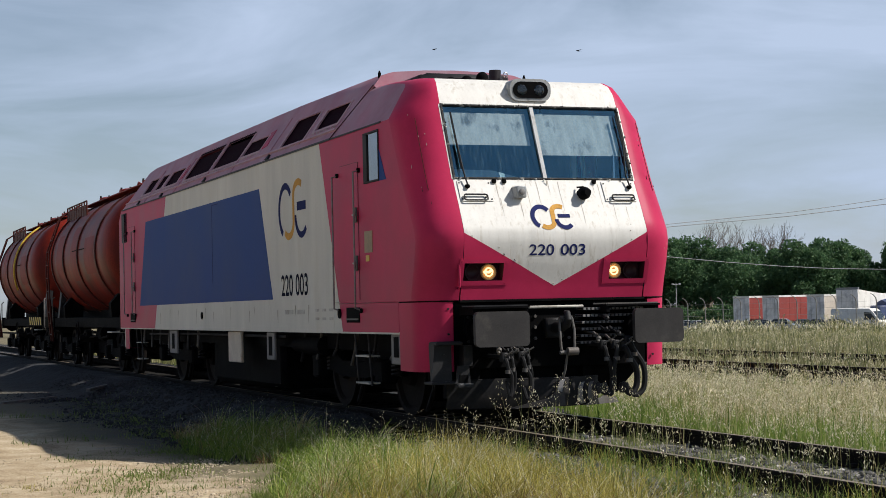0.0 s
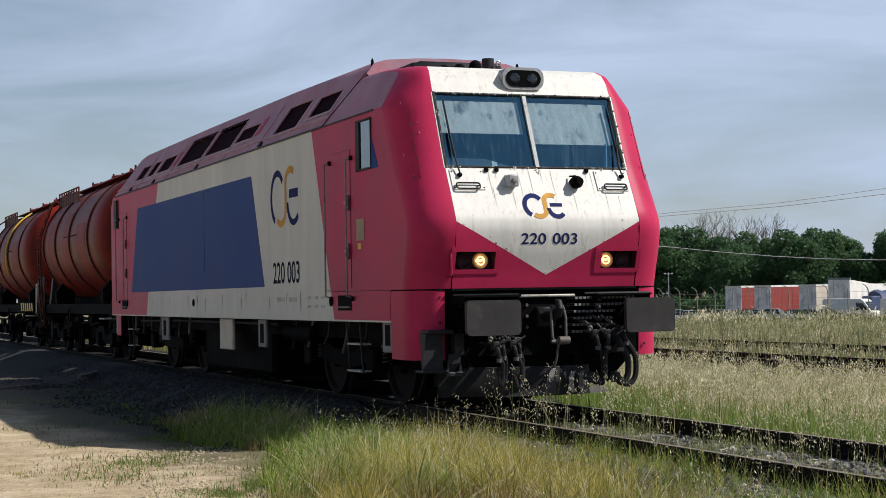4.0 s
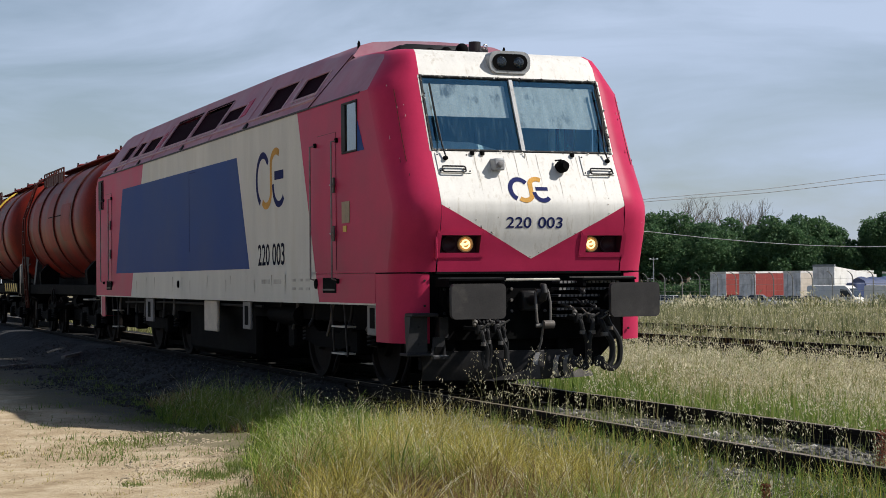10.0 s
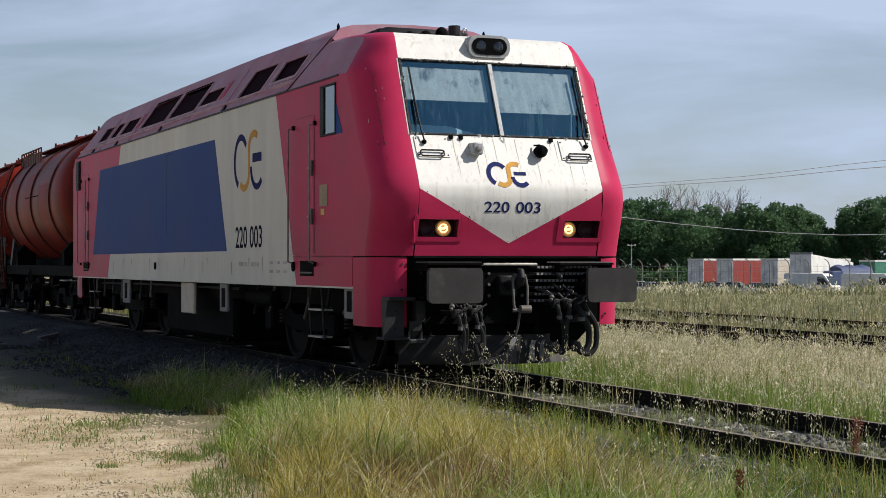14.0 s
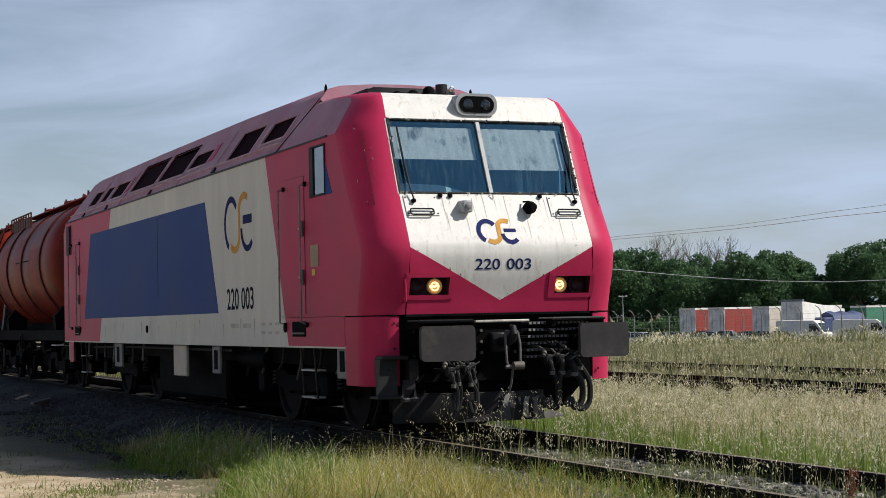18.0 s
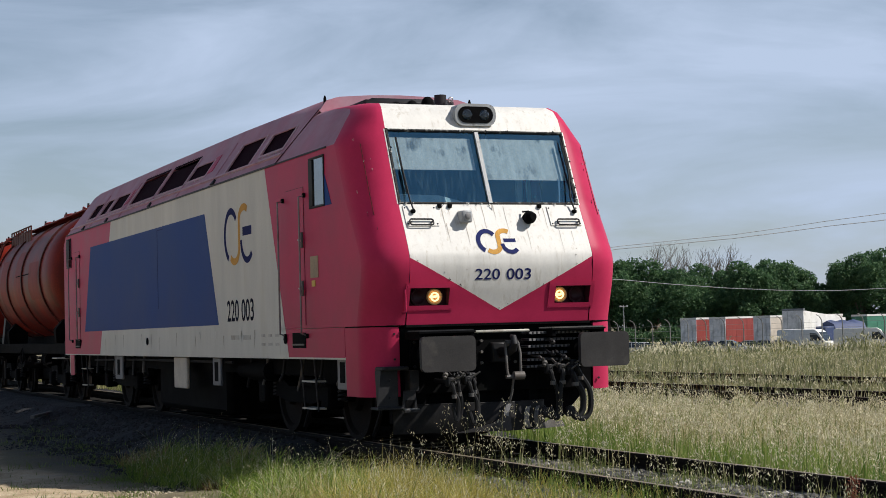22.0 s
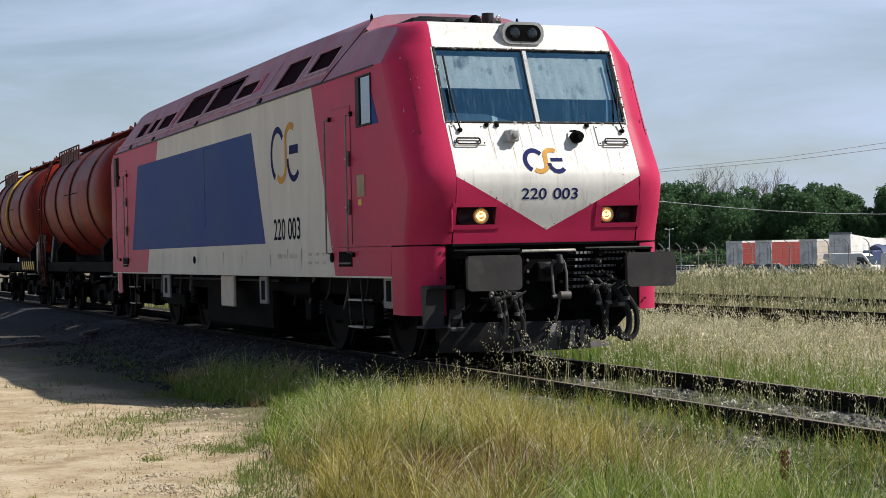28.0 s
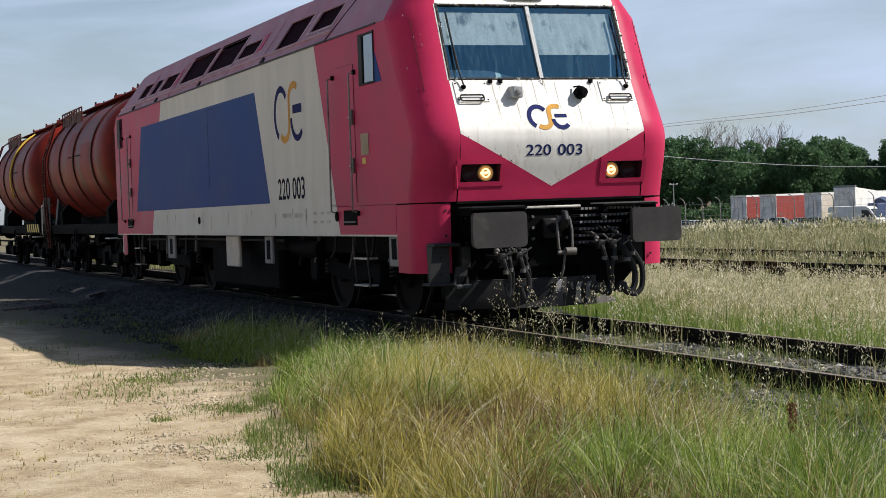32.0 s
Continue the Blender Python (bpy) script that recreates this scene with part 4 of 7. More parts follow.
    for word, dx in (("220", -.186), ("003", .186)):
        letters(word, nose_put(dx, 1.885), 0.293, 0.118, "painted_number", M_NAVY, loco, "dark blue painted digits " + word, .009)


def loco_sides(loco):
    for s in (-1, 1):
        zt, zb = 3.40, 1.02
        sill = part("side_sill", boxes(((s * 1.2, 1.46, 1.0), (s * 1.497, 18.7, 1.03))), M_CREAM, loco)
        y_at = lambda z: 3.52 + (4.38 - 3.52) * (z - 1.02) / (3.40 - 1.02)
        r_at = lambda z: 15.10 - (15.10 - 13.94) * (z - 1.02) / (3.40 - 1.02)
        sheet("front_red_panel", [(CAB_END, zt), (y_at(zt), zt), (CAB_END, 1.96)], M_RED, loco, s)
        sheet("white_side_panel", [(CAB_END, 1.97), (y_at(zt), zt), (r_at(zt), zt), (r_at(zb), zb), (CAB_END, zb)], M_CREAM, loco, s, label="weathered off-white side sheet")
        sheet("white_side_wedge", [(y_at(1.36) , 1.36), (CAB_END, 1.97), (CAB_END, 1.365), (CAB_END - .01, 1.36)], M_CREAM, loco, s, 1.49, 0.013)
        sheet("rear_red_panel", [(r_at(zb), zb), (r_at(zt), zt), (18.45, zt), (18.7, zt - .2), (18.7, zb)], M_RED, loco, s, label="faded pink-red rear side sheet")
        sheet("lower_white_panel", [(y_at(zb), zb), (y_at(1.357), 1.357), (CAB_END - .005, 1.357), (CAB_END - .005, zb)], M_CREAM, loco, s)
        sheet("lower_red_panel", [(1.47, zb), (1.47, 1.355), (y_at(1.355) - .003, 1.355), (y_at(zb) - .003, zb)], M_RED, loco, s)
        blue = sheet("blue_side_panel", [(6.72, 1.45), (7.38, 3.04), (15.84, 3.04), (16.52, 1.45)], M_BLUE, loco, s, 1.5, 0.004, "plain dark blue painted block")
        part("panel_seam", boxes(((s * 1.5, 10.33, 1.75), (s * 1.506, 10.345, 3.0)), ((s * 1.5, 9.9, 2.99), (s * 1.506, 10.33, 3.0))), M_NAVY, blue)
        part("side_weld", boxes(((s * 1.496, 3.6, 1.37), (s * 1.503, 6.7, 1.378))), M_CREAM, loco)
        # dirty runs and rubbed spots along the lower side
        for k in range(16):
            y, l = 4.2 + .68 * k + random.uniform(-.25, .25), random.uniform(.08, .26)
            rn = ribbon(bmesh.new(), [(.01 * math.sin(k + j), -l * j / 5) for j in range(6)], [.035 * (1 - j / 6.5) for j in range(6)], side_put(y, 1.36 if k % 3 else 1.30, .0045, s))
            part("dirt_run", rn, M_CHALK if k % 4 == 0 else M_GRIMESIDE, loco, "", 0)
        # gutter and its brackets
        part("roof_gutter", boxes(((s * 1.48, 3.86, 3.39), (s * 1.518, 18.3, 3.412)), ((s * 1.48, 1.95, 3.39), (s * 1.512, 3.86, 3.408))), M_DARK, loco, "dark roof gutter strip")
        # cab doors at both ends
        for yd, back in ((2.82, 0), (17.0, 1)):
            y0, y1 = yd, yd + 0.72
            d = sheet("cab_door", [(y0, 1.40 if not back else 1.2), (y0, 3.02), (y1, 3.02), (y1, 1.40 if not back else 1.2)], M_RED, loco, s, 1.5, 0.006, "red cab door with long grab rails")
            part("door_gap", boxes(((s * 1.5, y0 - .006, 1.40), (s * 1.5035, y0, 3.02)), ((s * 1.5, y1, 1.40), (s * 1.5035, y1 + .006, 3.02)), ((s * 1.5, y0 + .005, 3.02), (s * 1.5035, y1, 3.026))), M_WELL, d)
            for yg in (y0 - 0.06, y1 + 0.06):
                g = bmesh.new()
                x = s * 1.58
                tube(g, [(s * 1.49, yg, 2.92), (x, yg, 2.90), (x, yg, 2.6), (x, yg, 1.5), (x, yg, 1.30), (s * 1.49, yg, 1.27)], 0.0115, 8)
                rail = part("grab_rail", g, M_RAILGREY, loco, "long upright grab rail")
                for z in (2.92, 1.27):
                    part("rail_foot", lathe(bmesh.new(), [(0, .03), (.03, .028)], (s * 1.5, yg, z), (s, 0, 0), 10), M_BLACK, rail)
            for zc in (2.4, 1.83):
                hnd = part("door_lock", boxes(((s * 1.506, y0 + .02, zc - .09), (s * 1.53, y0 + .09, zc + .09)), bevel=.006), M_GREY, d, "worn steel door handle plate")
                part("lock_lever", tube(bmesh.new(), [(s * 1.53, y0 + .05, zc), (s * 1.56, y0 + .05, zc), (s * 1.56, y0 - .03, zc - .02)], .011, 6), M_STEEL, hnd)
            st = part("step_recess", boxes(((s * 1.499, y0 + .02, 1.13), (s * 1.508, y0 + .52, 1.31))), M_BLACK, loco, "black step recess below the door")
            part("step_plate", boxes(((s * 1.49, y0 + .04, 1.16), (s * 1.52, y0 + .50, 1.18))), M_GREY, st)
        part("notice_plate", boxes(((s * 1.5, 2.32, 1.94), (s * 1.507, 2.60, 2.19))), M_NOTICE, loco, "faded yellowish notice plate")
        part("notice_sticker", boxes(((s * 1.5, 2.44, 1.84), (s * 1.506, 2.56, 1.91))), M_YELLOW, loco)
        # side window of each cab
        for yw, w in ((2.03, 0.55), (17.85, 0.5)):
            fr = bmesh.new()
            z0, z1 = 2.74, 3.33
            for a, b in (((0, 0), (w, .025)), ((0, .565), (w, .59)), ((0, .025), (.02, .565)), ((w - (.14 if yw < 9 else .3), .025), (w, .565))):
                box(fr, (s * 1.485, yw + a[0], z0 + a[1]), (s * 1.515, yw + b[0], z0 + b[1]), .006)
            win = part("side_window", fr, M_RUBBER, loco, "black-framed cab side window")
            g = bmesh.new()
            grid_faces(g, [[(1.5, yw + .02, z), (1.5, yw + w - .12, z)] for z in (z0 + .02, z1 - .02)], s)
            part("window_pane", g, M_SIDEGLASS, win)
            part("window_curtain", boxes(((s * 1.46, yw + .02, z0 + .02), (s * 1.47, yw + w - .12, z1 - .02))), M_CURTAIN, win, "grey-blue drawn window curtain")
        mir = bmesh.new()
        prism(mir, [(1.80, 2.74), (2.03, 2.74), (2.03, 3.1)], lambda u, v, d: Vector((s * (1.5 + d), u, v)), .004)
        part("window_corner_decal", mir, M_BLUE, loco, "blue triangle beside the window", 0)
        # emblem and number
        anchor = part("side_emblem_ground", boxes(((s * 1.499, 5.6, 2.6), (s * 1.5, 5.62, 2.62))), M_CREAM, loco)
        p = side_put(5.64, 2.64, .003, s)
        emblem(lambda u, v: p(u * 1.40, v * 1.37), anchor, .62)
        for word, dx in (("220", -.352), ("003", .352)):
            letters(word, side_put(5.62 + s * dx, 1.63, .003, s), .575, 0.29, "painted_number", M_INK, loco, "black painted digits " + word, .012)
        for i, (y, z) in enumerate([(yy, zz) for yy in (3.9, 4.2, 4.5) for zz in (1.27, 1.16)]):
            part("stencil_mark", boxes(((s * 1.5, y, z), (s * 1.503, y + .16, z + .035))), M_PALE, loco)
        for y, w in ((5.15, .35), (5.7, .4)):
            part("stencil_mark", boxes(((s * 1.5, y, 1.24), (s * 1.503, y + w, 1.30))), M_PALE, loco)
        for y in (11.15, 3.62, 17.0):
            cap = part("filler_cap", lathe(bmesh.new(), [(0, .06), (.015, .06), (.02, .045)], (s * 1.5, y, 1.24), (s, 0, 0), 16), M_BLACK, loco, "black round filler opening")
        # lower corner skirts of both ends
        for end in (0, 1):
            sk = bmesh.new()
            rows = []
            for z in (0.60, 0.64, 1.0, 1.345):
                f, c, d = cab_ring(max(z, 1.36))
                dz = (1.36 - z) * 0.03
                pts = [(x - dz * .3, y + dz) for x, y in [(1.16, 0.69)] + [p for p in c if p[0] > 1.18]] + [(1.5 - dz * .3, 1.46)]
                if end:
                    pts = [(x, 19.2 - y) for x, y in pts]
                rows.append([(x, y, z) for x, y in pts])
            grid_faces(sk, rows, s)
            skirt = part("corner_skirt", sk, M_RED, loco, "red lower corner skirt with bolt heads")
            part("skirt_seam", tube(bmesh.new(), [(s * (x - .012), y, 1.352) for x, y, z in rows[-1]], .012, 6), M_BLACK, skirt)
            y0 = 1.2 if not end else 17.8
            part("skirt_back", boxes(((s * 1.14, y0, .62), (s * 1.40, y0 + .26, 1.34))), M_BLACK, skirt)
            for z in (.72, 1.0, 1.27):
                part("bolt", lathe(bmesh.new(), [(0, .014), (.012, .012)], (s * 1.215, .70 if not end else 18.5, z), (0, -1 if not end else 1, 0), 8), M_DARK, skirt)
    # tail wall
    part("tail_wall", boxes(((-1.46, 18.55, 1.03), (1.46, 18.7, 3.38))), M_RED, loco)


def loco_roof(loco):
    y0, y1 = 3.88, 18.3
    for s in (-1, 1):
        # slanted cove from the gutter to the roof's edge: frame strips with real openings, dark grilles behind
        def cove(k):
            return (1.5 + (1.06 - 1.5) * k, 3.41 + (4.03 - 3.41) * k)

        n = (0.62 / 0.76, 0.44 / 0.76)

        def put(lift):
            def at(u, v, d):
                x, z = cove(v)
                return Vector((s * (x + n[0] * (lift - d)), u, z + n[1] * (lift - d)))
            return at

        def plate(name, poly, mat, lift=0.0, depth=0.014, label=""):
            return part(name, prism(bmesh.new(), poly, put(lift), depth), mat, loco, label, 0)

        # openings: from, to, lower and upper height on the cove
        holes = [(4.04, 5.06, .34, .80), (5.42, 6.58, .22, .86), (7.92, 9.04, .38, .76), (9.16, 10.95, .32, 1.0), (11.12, 13.05, .32, 1.0), (13.70, 14.85, .34, .80), (15.10, 15.75, .34, .80), (16.05, 16.9, .34, .80)]
        plate("cove_back", [(y0 + .1, .02), (y1 - .3, .02), (y1 - .3, .98), (y0 + .1, .98)], M_GRILLE, -.03, .04, "dark inside of the roof cove")
        edge = y0
        for k, (a, b, k0, k1) in enumerate(holes):
            first = edge == y0
            plate("cove_post", [(edge, 0), (a, 0), (a, 1), (edge - (.42 if first else 0), 1)], M_ROOFRED)
            plate("cove_sill", [(a, 0), (b, 0), (b, k0), (a, k0)], M_ROOFRED)
            if k1 < 1:
                plate("cove_head", [(a, k1), (b, k1), (b, 1), (a, 1)], M_ROOFRED)
            edge = b
            # rows of rivets along the sills
            for y in np.arange(a + .05, b, .15):
                x, z = cove(k0 - .07)
                part("rivet", lathe(bmesh.new(), [(0, .013), (.01, .010)], (s * x, y, z), (s * .8, 0, .58), 5), M_PALE, loco)
            # pale pressed rim round the opening
            for q in ([(a - .06, k0 - .05), (b + .06, k0 - .05), (b + .06, k0), (a - .06, k0)], [(a - .06, k0), (a, k0), (a, k1), (a - .06, k1)], [(b, k0), (b + .06, k0), (b + .06, k1), (b, k1)]):
                plate("opening_rim", q, M_ROOFPALE, .010, .012)
        plate("cove_post", [(edge, 0), (y1, 0), (y1 - .25, 1), (edge, 1)], M_ROOFRED)
        plate("cove_ledge", [(y0 + .02, .16), (y1 - .06, .16), (y1 - .06, .20), (y0 + .0, .20)], M_ROOFPALE, .022, .026, "folded ledge along the roof cove")
        for y in (7.90, 13.70):
            bm = bmesh.new()
            prism(bm, [(y - .30, .44), (y - .02, .40), (y + .02, .80), (y - .22, .84)], put(.008), .01)
            part("roof_flap", bm, M_RED, loco, "crimson open roof flap", 0)
        seam = [Vector((s * (cove(k)[0] + .004), y0 - .42 * k, cove(k)[1] + .004)) for k in (0, .5, 1)]
        part("cove_seam", tube(bmesh.new(), seam, .006, 5), M_WELL, loco)
        for y in (7.1, 9.08, 11.0, 13.3, 16.0):
            x, z = cove(.5)
            part("cove_rib", prism(bmesh.new(), [(y - .012, 0), (y + .012, 0), (y + .012, 1), (y - .012, 1)], put(.012), .02), M_ROOFRED, loco, "", 0)
        for y in (6.9, 10.9, 14.4, 16.6):
            x, z = cove(.03)
            part("cove_bracket", prism(bmesh.new(), [(y - .07, 0.0), (y + .07, 0.0), (y, .12)], put(.03), .04), M_DARK, loco, "", 0)
        # dark cooling grilles that run over the roof's edge
        for a, b in ((9.16, 10.92), (11.14, 13.0)):
            gb = bmesh.new()
            grid_faces(gb, [[(x, y, z + .004) for x, z in ((1.064, 4.03), (.964, 4.165), (.80, 4.218), (.45, 4.245))] for y in (a, b)], -s)
            gr = part("roof_grille", gb, M_GRILLE, loco, "dark cooling grille over the roof edge", 0)
            for y in np.arange(a + .12, b, .16):
                part("grille_bar", tube(bmesh.new(), [(s * 1.065, y, 4.03), (s * .965, y, 4.168), (s * .80, y, 4.218)], .005, 4), M_BLACK, gr)
    # roof top: chamfered hood
    top = bmesh.new()
    prof = [(-1.06, 4.03), (-0.96, 4.16), (-0.8, 4.21), (-0.4, 4.24), (0, 4.25), (0.4, 4.24), (0.8, 4.21), (0.96, 4.16), (1.06, 4.03)]
    ys = [(3.46, -0.01), (3.62, 0.0), (4.4, 0.01), (7.0, 0.04), (12.0, 0.05), (17.4, 0.04), (18.1, 0.0), (18.6, -0.25)]
    grid_faces(top, [[(x, y, z + (dz if abs(x) < 1 or dz < 0 else 0)) for x, z in prof] for y, dz in ys], -1)
    part("roof_hood", top, M_ROOFRED, loco, "dusty pinkish roof hood")
    cap = bmesh.new()
    prism(cap, [(x, z - .01) for x, z in prof] + [(0.9, 3.90), (-0.9, 3.90)], lambda u, v, d: Vector((u, 3.455 + d, v)), 0.03)
    part("hood_end", cap, M_ROOFRED, loco, "worn pink hood end with rust spots", 0)
    for s in (-1, 1):
        part("roof_pin", tube(bmesh.new(), [(s * .97, 3.5, 4.08), (s * .97, 3.5, 4.18), (s * .97, 3.5, 4.215)], [.02, .02, .008], 8), M_BLACK, loco)
    for y, h in ((6.6, .04), (7.0, .06), (14.6, .05), (16.6, .05)):
        part("lifting_eye", tube(bmesh.new(), [(-.92, y, 4.08), (-.92, y, 4.12 + h), (-.92, y + .08, 4.13 + h)], .016, 6), M_BLACK, loco)
    for y, w in ((8.3, .6), (11.4, .5)):
        part("roof_vent", boxes(((-.8, y, 4.12), (-.3, y + w, 4.258)), bevel=.015), M_BLACK, loco, "black roof ventilator")
    # cab roof gear: dark pipes, domes and an aerial
    bed = part("roof_duct", boxes(((-.75, 2.7, 3.96), (.35, 3.4, 4.07)), ((-.55, 3.0, 4.0), (.55, 3.38, 4.135)), bevel=.03), M_DARK, loco, "sooty dark roof duct")
    for x, z in ((-.50, 3.83), (-.30, 3.85), (-.10, 3.90)):
        part("roof_dome", lathe(bmesh.new(), [(0, .07), (.09, .075), (.13, .06), (.155, .03), (.16, .004)], (x, 2.3, z), (0, 0, 1), 16), M_BLACK, loco, "black round roof dome")
    part("exhaust_stub", lathe(bmesh.new(), [(0, .07), (.17, .07), (.17, .05)], (-.02, 2.1, 3.88), (0, 0, 1), 16), M_DARK, loco, "dark exhaust stub")
    part("roof_eye", tube(bmesh.new(), [(.07 + .026 * math.cos(a), 2.0, 3.985 + .03 * math.sin(a)) for a in np.linspace(-1.2, 4.3, 12)], .007, 6), M_STEEL, loco)


def rounded_head(cx, y, cz, w, h):
    bm = bmesh.new()
    prism(bm, round_rect(w, h, .05), lambda u, v, d: Vector((cx + u, y + d, cz + v)), 0.06)
    return bm


def loco_front_gear(loco):
    bb = boxes(((-1.14, .72, .62), (1.14, .86, 1.33)), bevel=.01)
    prism(bb, [(-1.14, .3), (.84, .3), (1.14, .6), (1.14, 1.3), (-1.14, 1.3)], lambda u, v, d: Vector((u, .865 + d, v)), .235)
    beam = part("buffer_beam", bb, M_BLACK, loco, "black buffer beam")
    for s in (-1, 1):
        b = part("buffer", rounded_head(s * .883, 0.0 if s < 0 else -.10, 1.05, .607 if s < 0 else .58, .365), M_BUFFER, loco, "dark grey rectangular buffer head", 30)
        part("plunger", lathe(bmesh.new(), [(.03, .10), (.36, .10), (.36, .13), (.60, .13), (.60, .17), (.73, .17)], (s * .875, 0, 1.045), (0, 1, 0), 20), M_BLACK, b)
        part("buffer_flange", boxes(((s * .875 - .17, .66, .87), (s * .875 + .17, .72, 1.22)), bevel=.01), M_BLACK, b)
        for dx in (-.13, .13):
            for dz in (-.13, .13):
                part("bolt", lathe(bmesh.new(), [(0, .018), (.02, .016)], (s * .875 + dx, .66, 1.045 + dz), (0, -1, 0), 6), M_DARK, b)
        # tread grating over the buffer
        gr = part("tread_grating", boxes(((s * .45, .28, 1.265), (s * 1.10, .68, 1.285))), M_BLACK, loco, "black perforated step grating")
        for k in range(9):
            part("grating_bar", boxes(((s * .47, .29 + .043 * k, 1.284), (s * 1.08, .305 + .043 * k, 1.30))), M_GREY if s > 0 else M_DARK, gr)
        for xb in (.46, 1.05):
            part("grating_bracket", boxes(((s * xb, .30, 1.20), (s * (xb + .04), .70, 1.27))), M_BLACK, gr)
    for k in range(6):
        z, y = 1.245 - .073 * k, .47 + .018 * k
        st = part("tread_step", boxes(((.25, y, z - .012), (1.0, y + .19, z))), M_DARK, loco, "dark perforated tread")
        for j in range(15):
            part("tread_bar", boxes(((.26 + .049 * j, y - .020, z - .018), (.289 + .049 * j, y + .18, z + .008))), M_MIDGREY, st)
        part("tread_lip", boxes(((.25, y - .014, z - .022), (1.0, y - .002, z + .004))), M_DARK, st)
    part("beam_bar", boxes(((-.40, .44, 1.255), (.26, .52, 1.285)), bevel=.01), M_PALE, loco, "pale steel cross bar")
    # draw gear
    hook = bmesh.new()
    tube(hook, [(0, .75, 1.04), (0, .45, 1.05), (0, .34, 1.08), (0, .29, 1.14), (0, .31, 1.20), (0, .37, 1.21)], [.06, .055, .05, .042, .034, .02], 10)
    box(hook, (-.11, .62, .93), (.11, .74, 1.15), .02)
    hk = part("draw_hook", hook, M_DARK, loco, "worn steel draw hook")
    ln = bmesh.new()
    for s in (-1, 1):
        tube(ln, [(s * .075, .36, 1.14), (s * .085, .33, 1.02), (s * .08, .32, .84), (s * .06, .33, .78)], .015, 8)
    tube(ln, [(-.09, .33, .78), (.09, .33, .78)], .022, 8)
    tube(ln, [(0, .33, .78), (-.02, .35, .6), (-.02, .42, .50)], .014, 8)
    tube(ln, [(-.07, .36, 1.14), (.07, .36, 1.14)], .03, 8)
    part("screw_coupling", ln, M_GREY, hk, "steel screw coupling links")
    part("coupling_nut", lathe(bmesh.new(), [(-.06, .045), (.06, .045)], (0.05, .31, .79), (1, 0, 0), 10), M_GREY, hk)
    for dz in (-.12, .0, .12):
        for dx in (-.2, .2):
            part("beam_bolt", lathe(bmesh.new(), [(0, .02), (.022, .017)], (dx, .72, 1.05 + dz), (0, -1, 0), 6), M_GREY, beam)
    # brake hoses
    def hose(x, y, z, reach, low, r=.022, mat=M_RUBBER, sway=.05):
        b = bmesh.new()
        pts = [(x, .70, z), (x, y, z - .02), (x + sway * .3, y - .05, z - .12), (x + sway, y - .05, (z + low) / 2), (x + sway, y - .04, low + .08), (x + sway * .5 + reach * .5, y - .04, low), (x + reach, y - .02, low + .12)]
        # smooth the hose with a Catmull-Rom line
        P = [Vector(p) for p in pts]
        out = []
        for i in range(len(P) - 1):
            a, b0, c, d = P[max(i - 1, 0)], P[i], P[i + 1], P[min(i + 2, len(P) - 1)]
            for k in range(5):
                t = k / 5
                out.append(0.5 * ((2 * b0) + (c - a) * t + (2 * a - 5 * b0 + 4 * c - d) * t * t + (3 * b0 - a - 3 * c + d) * t ** 3))
        out.append(P[-1])
        tube(b, out, r, 8)
        h = part("brake_hose", b, mat, loco, "black rubber brake hose")
        part("hose_cock", boxes(((x - .04, y - .03, z - .06), (x + .04, y + .06, z + .04)), bevel=.012), M_DARK, h)
        part("cock_lever", tube(bmesh.new(), [(x, y - .03, z), (x + .07, y - .06, z + .05)], .01, 6), M_GREY, h)
        part("hose_clip", lathe(bmesh.new(), [(0, r * 1.35), (.04, r * 1.35)], (x + sway * .3, y - .05, z - .14), (0, 0, -1), 10), M_GREY, h)
    hose(-.76, .27, .76, .02, .34, .022, M_RUBBER, .06)
    hose(-.68, .30, .78, -.05, .36, .02, M_RUBBER, .03)
    hose(-.57, .27, .77, .01, .31, .024, M_RUBBER, .08)
    hose(-.50, .30, .80, .06, .40, .018, M_RUBBER, .04)
    hose(.40, .29, .86, -.09, .33, .024, M_RUBBER, .07)
    hose(.54, .27, .86, -.16, .32, .028, M_RUBBER, -.05)
    hose(.64, .27, .84, -.04, .32, .034, M_RUBBER, .12)
    hose(.70, .29, .90, -.06, .30, .03, M_RUBBER, .16)
    # knobby cocks and clips above the hoses
    for k, (x, z) in enumerate(((-.80, .84), (-.72, .80), (-.70, .72), (-.62, .83), (-.53, .80), (-.52, .70), (.36, .93), (.44, 1.0), (.46, 1.12), (.50, .90), (.60, .95))):
        kb = lathe(bmesh.new(), [(0, .014), (.01, .03), (.04, .03), (.05, .016), (.075, .018)], (x, .30, z), (.5 if k % 2 else -.4, -.6, .5 if k % 3 else -.6), 10)
        tube(kb, [(x, .30, z), (x + (.05 if k % 2 else -.05), .25, z + .045)], .008, 6)
        tube(kb, [(x, .30, z), (x, .42, z + .05), (x, .66, z + .06)], .014, 6)
        part("pipe_cock", kb, M_GREY if k % 3 == 0 else M_DARK, loco, "greasy steel pipe cock")
    for x, z in ((.33, .33), (.62, .33)):
        part("coupling_head", boxes(((x - .05, .22, z), (x + .06, .30, z + .11)), bevel=.02), M_DARK, loco, "dark hose coupling head")
    # rail guard: bent grey plates below the beam
    pts = [(-1.22, .80), (-.62, .64), (-.02, .46), (.02, .46), (.40, .58), (.48, .63)]
    heights = (.20, .28, .38, .50)

    def guard_y(y, z):
        return y - .05 + 1.1 * (z - .36) ** 2
    pl = bmesh.new()
    front = [[(x, guard_y(y, z), z) for x, y in pts] for z in heights]
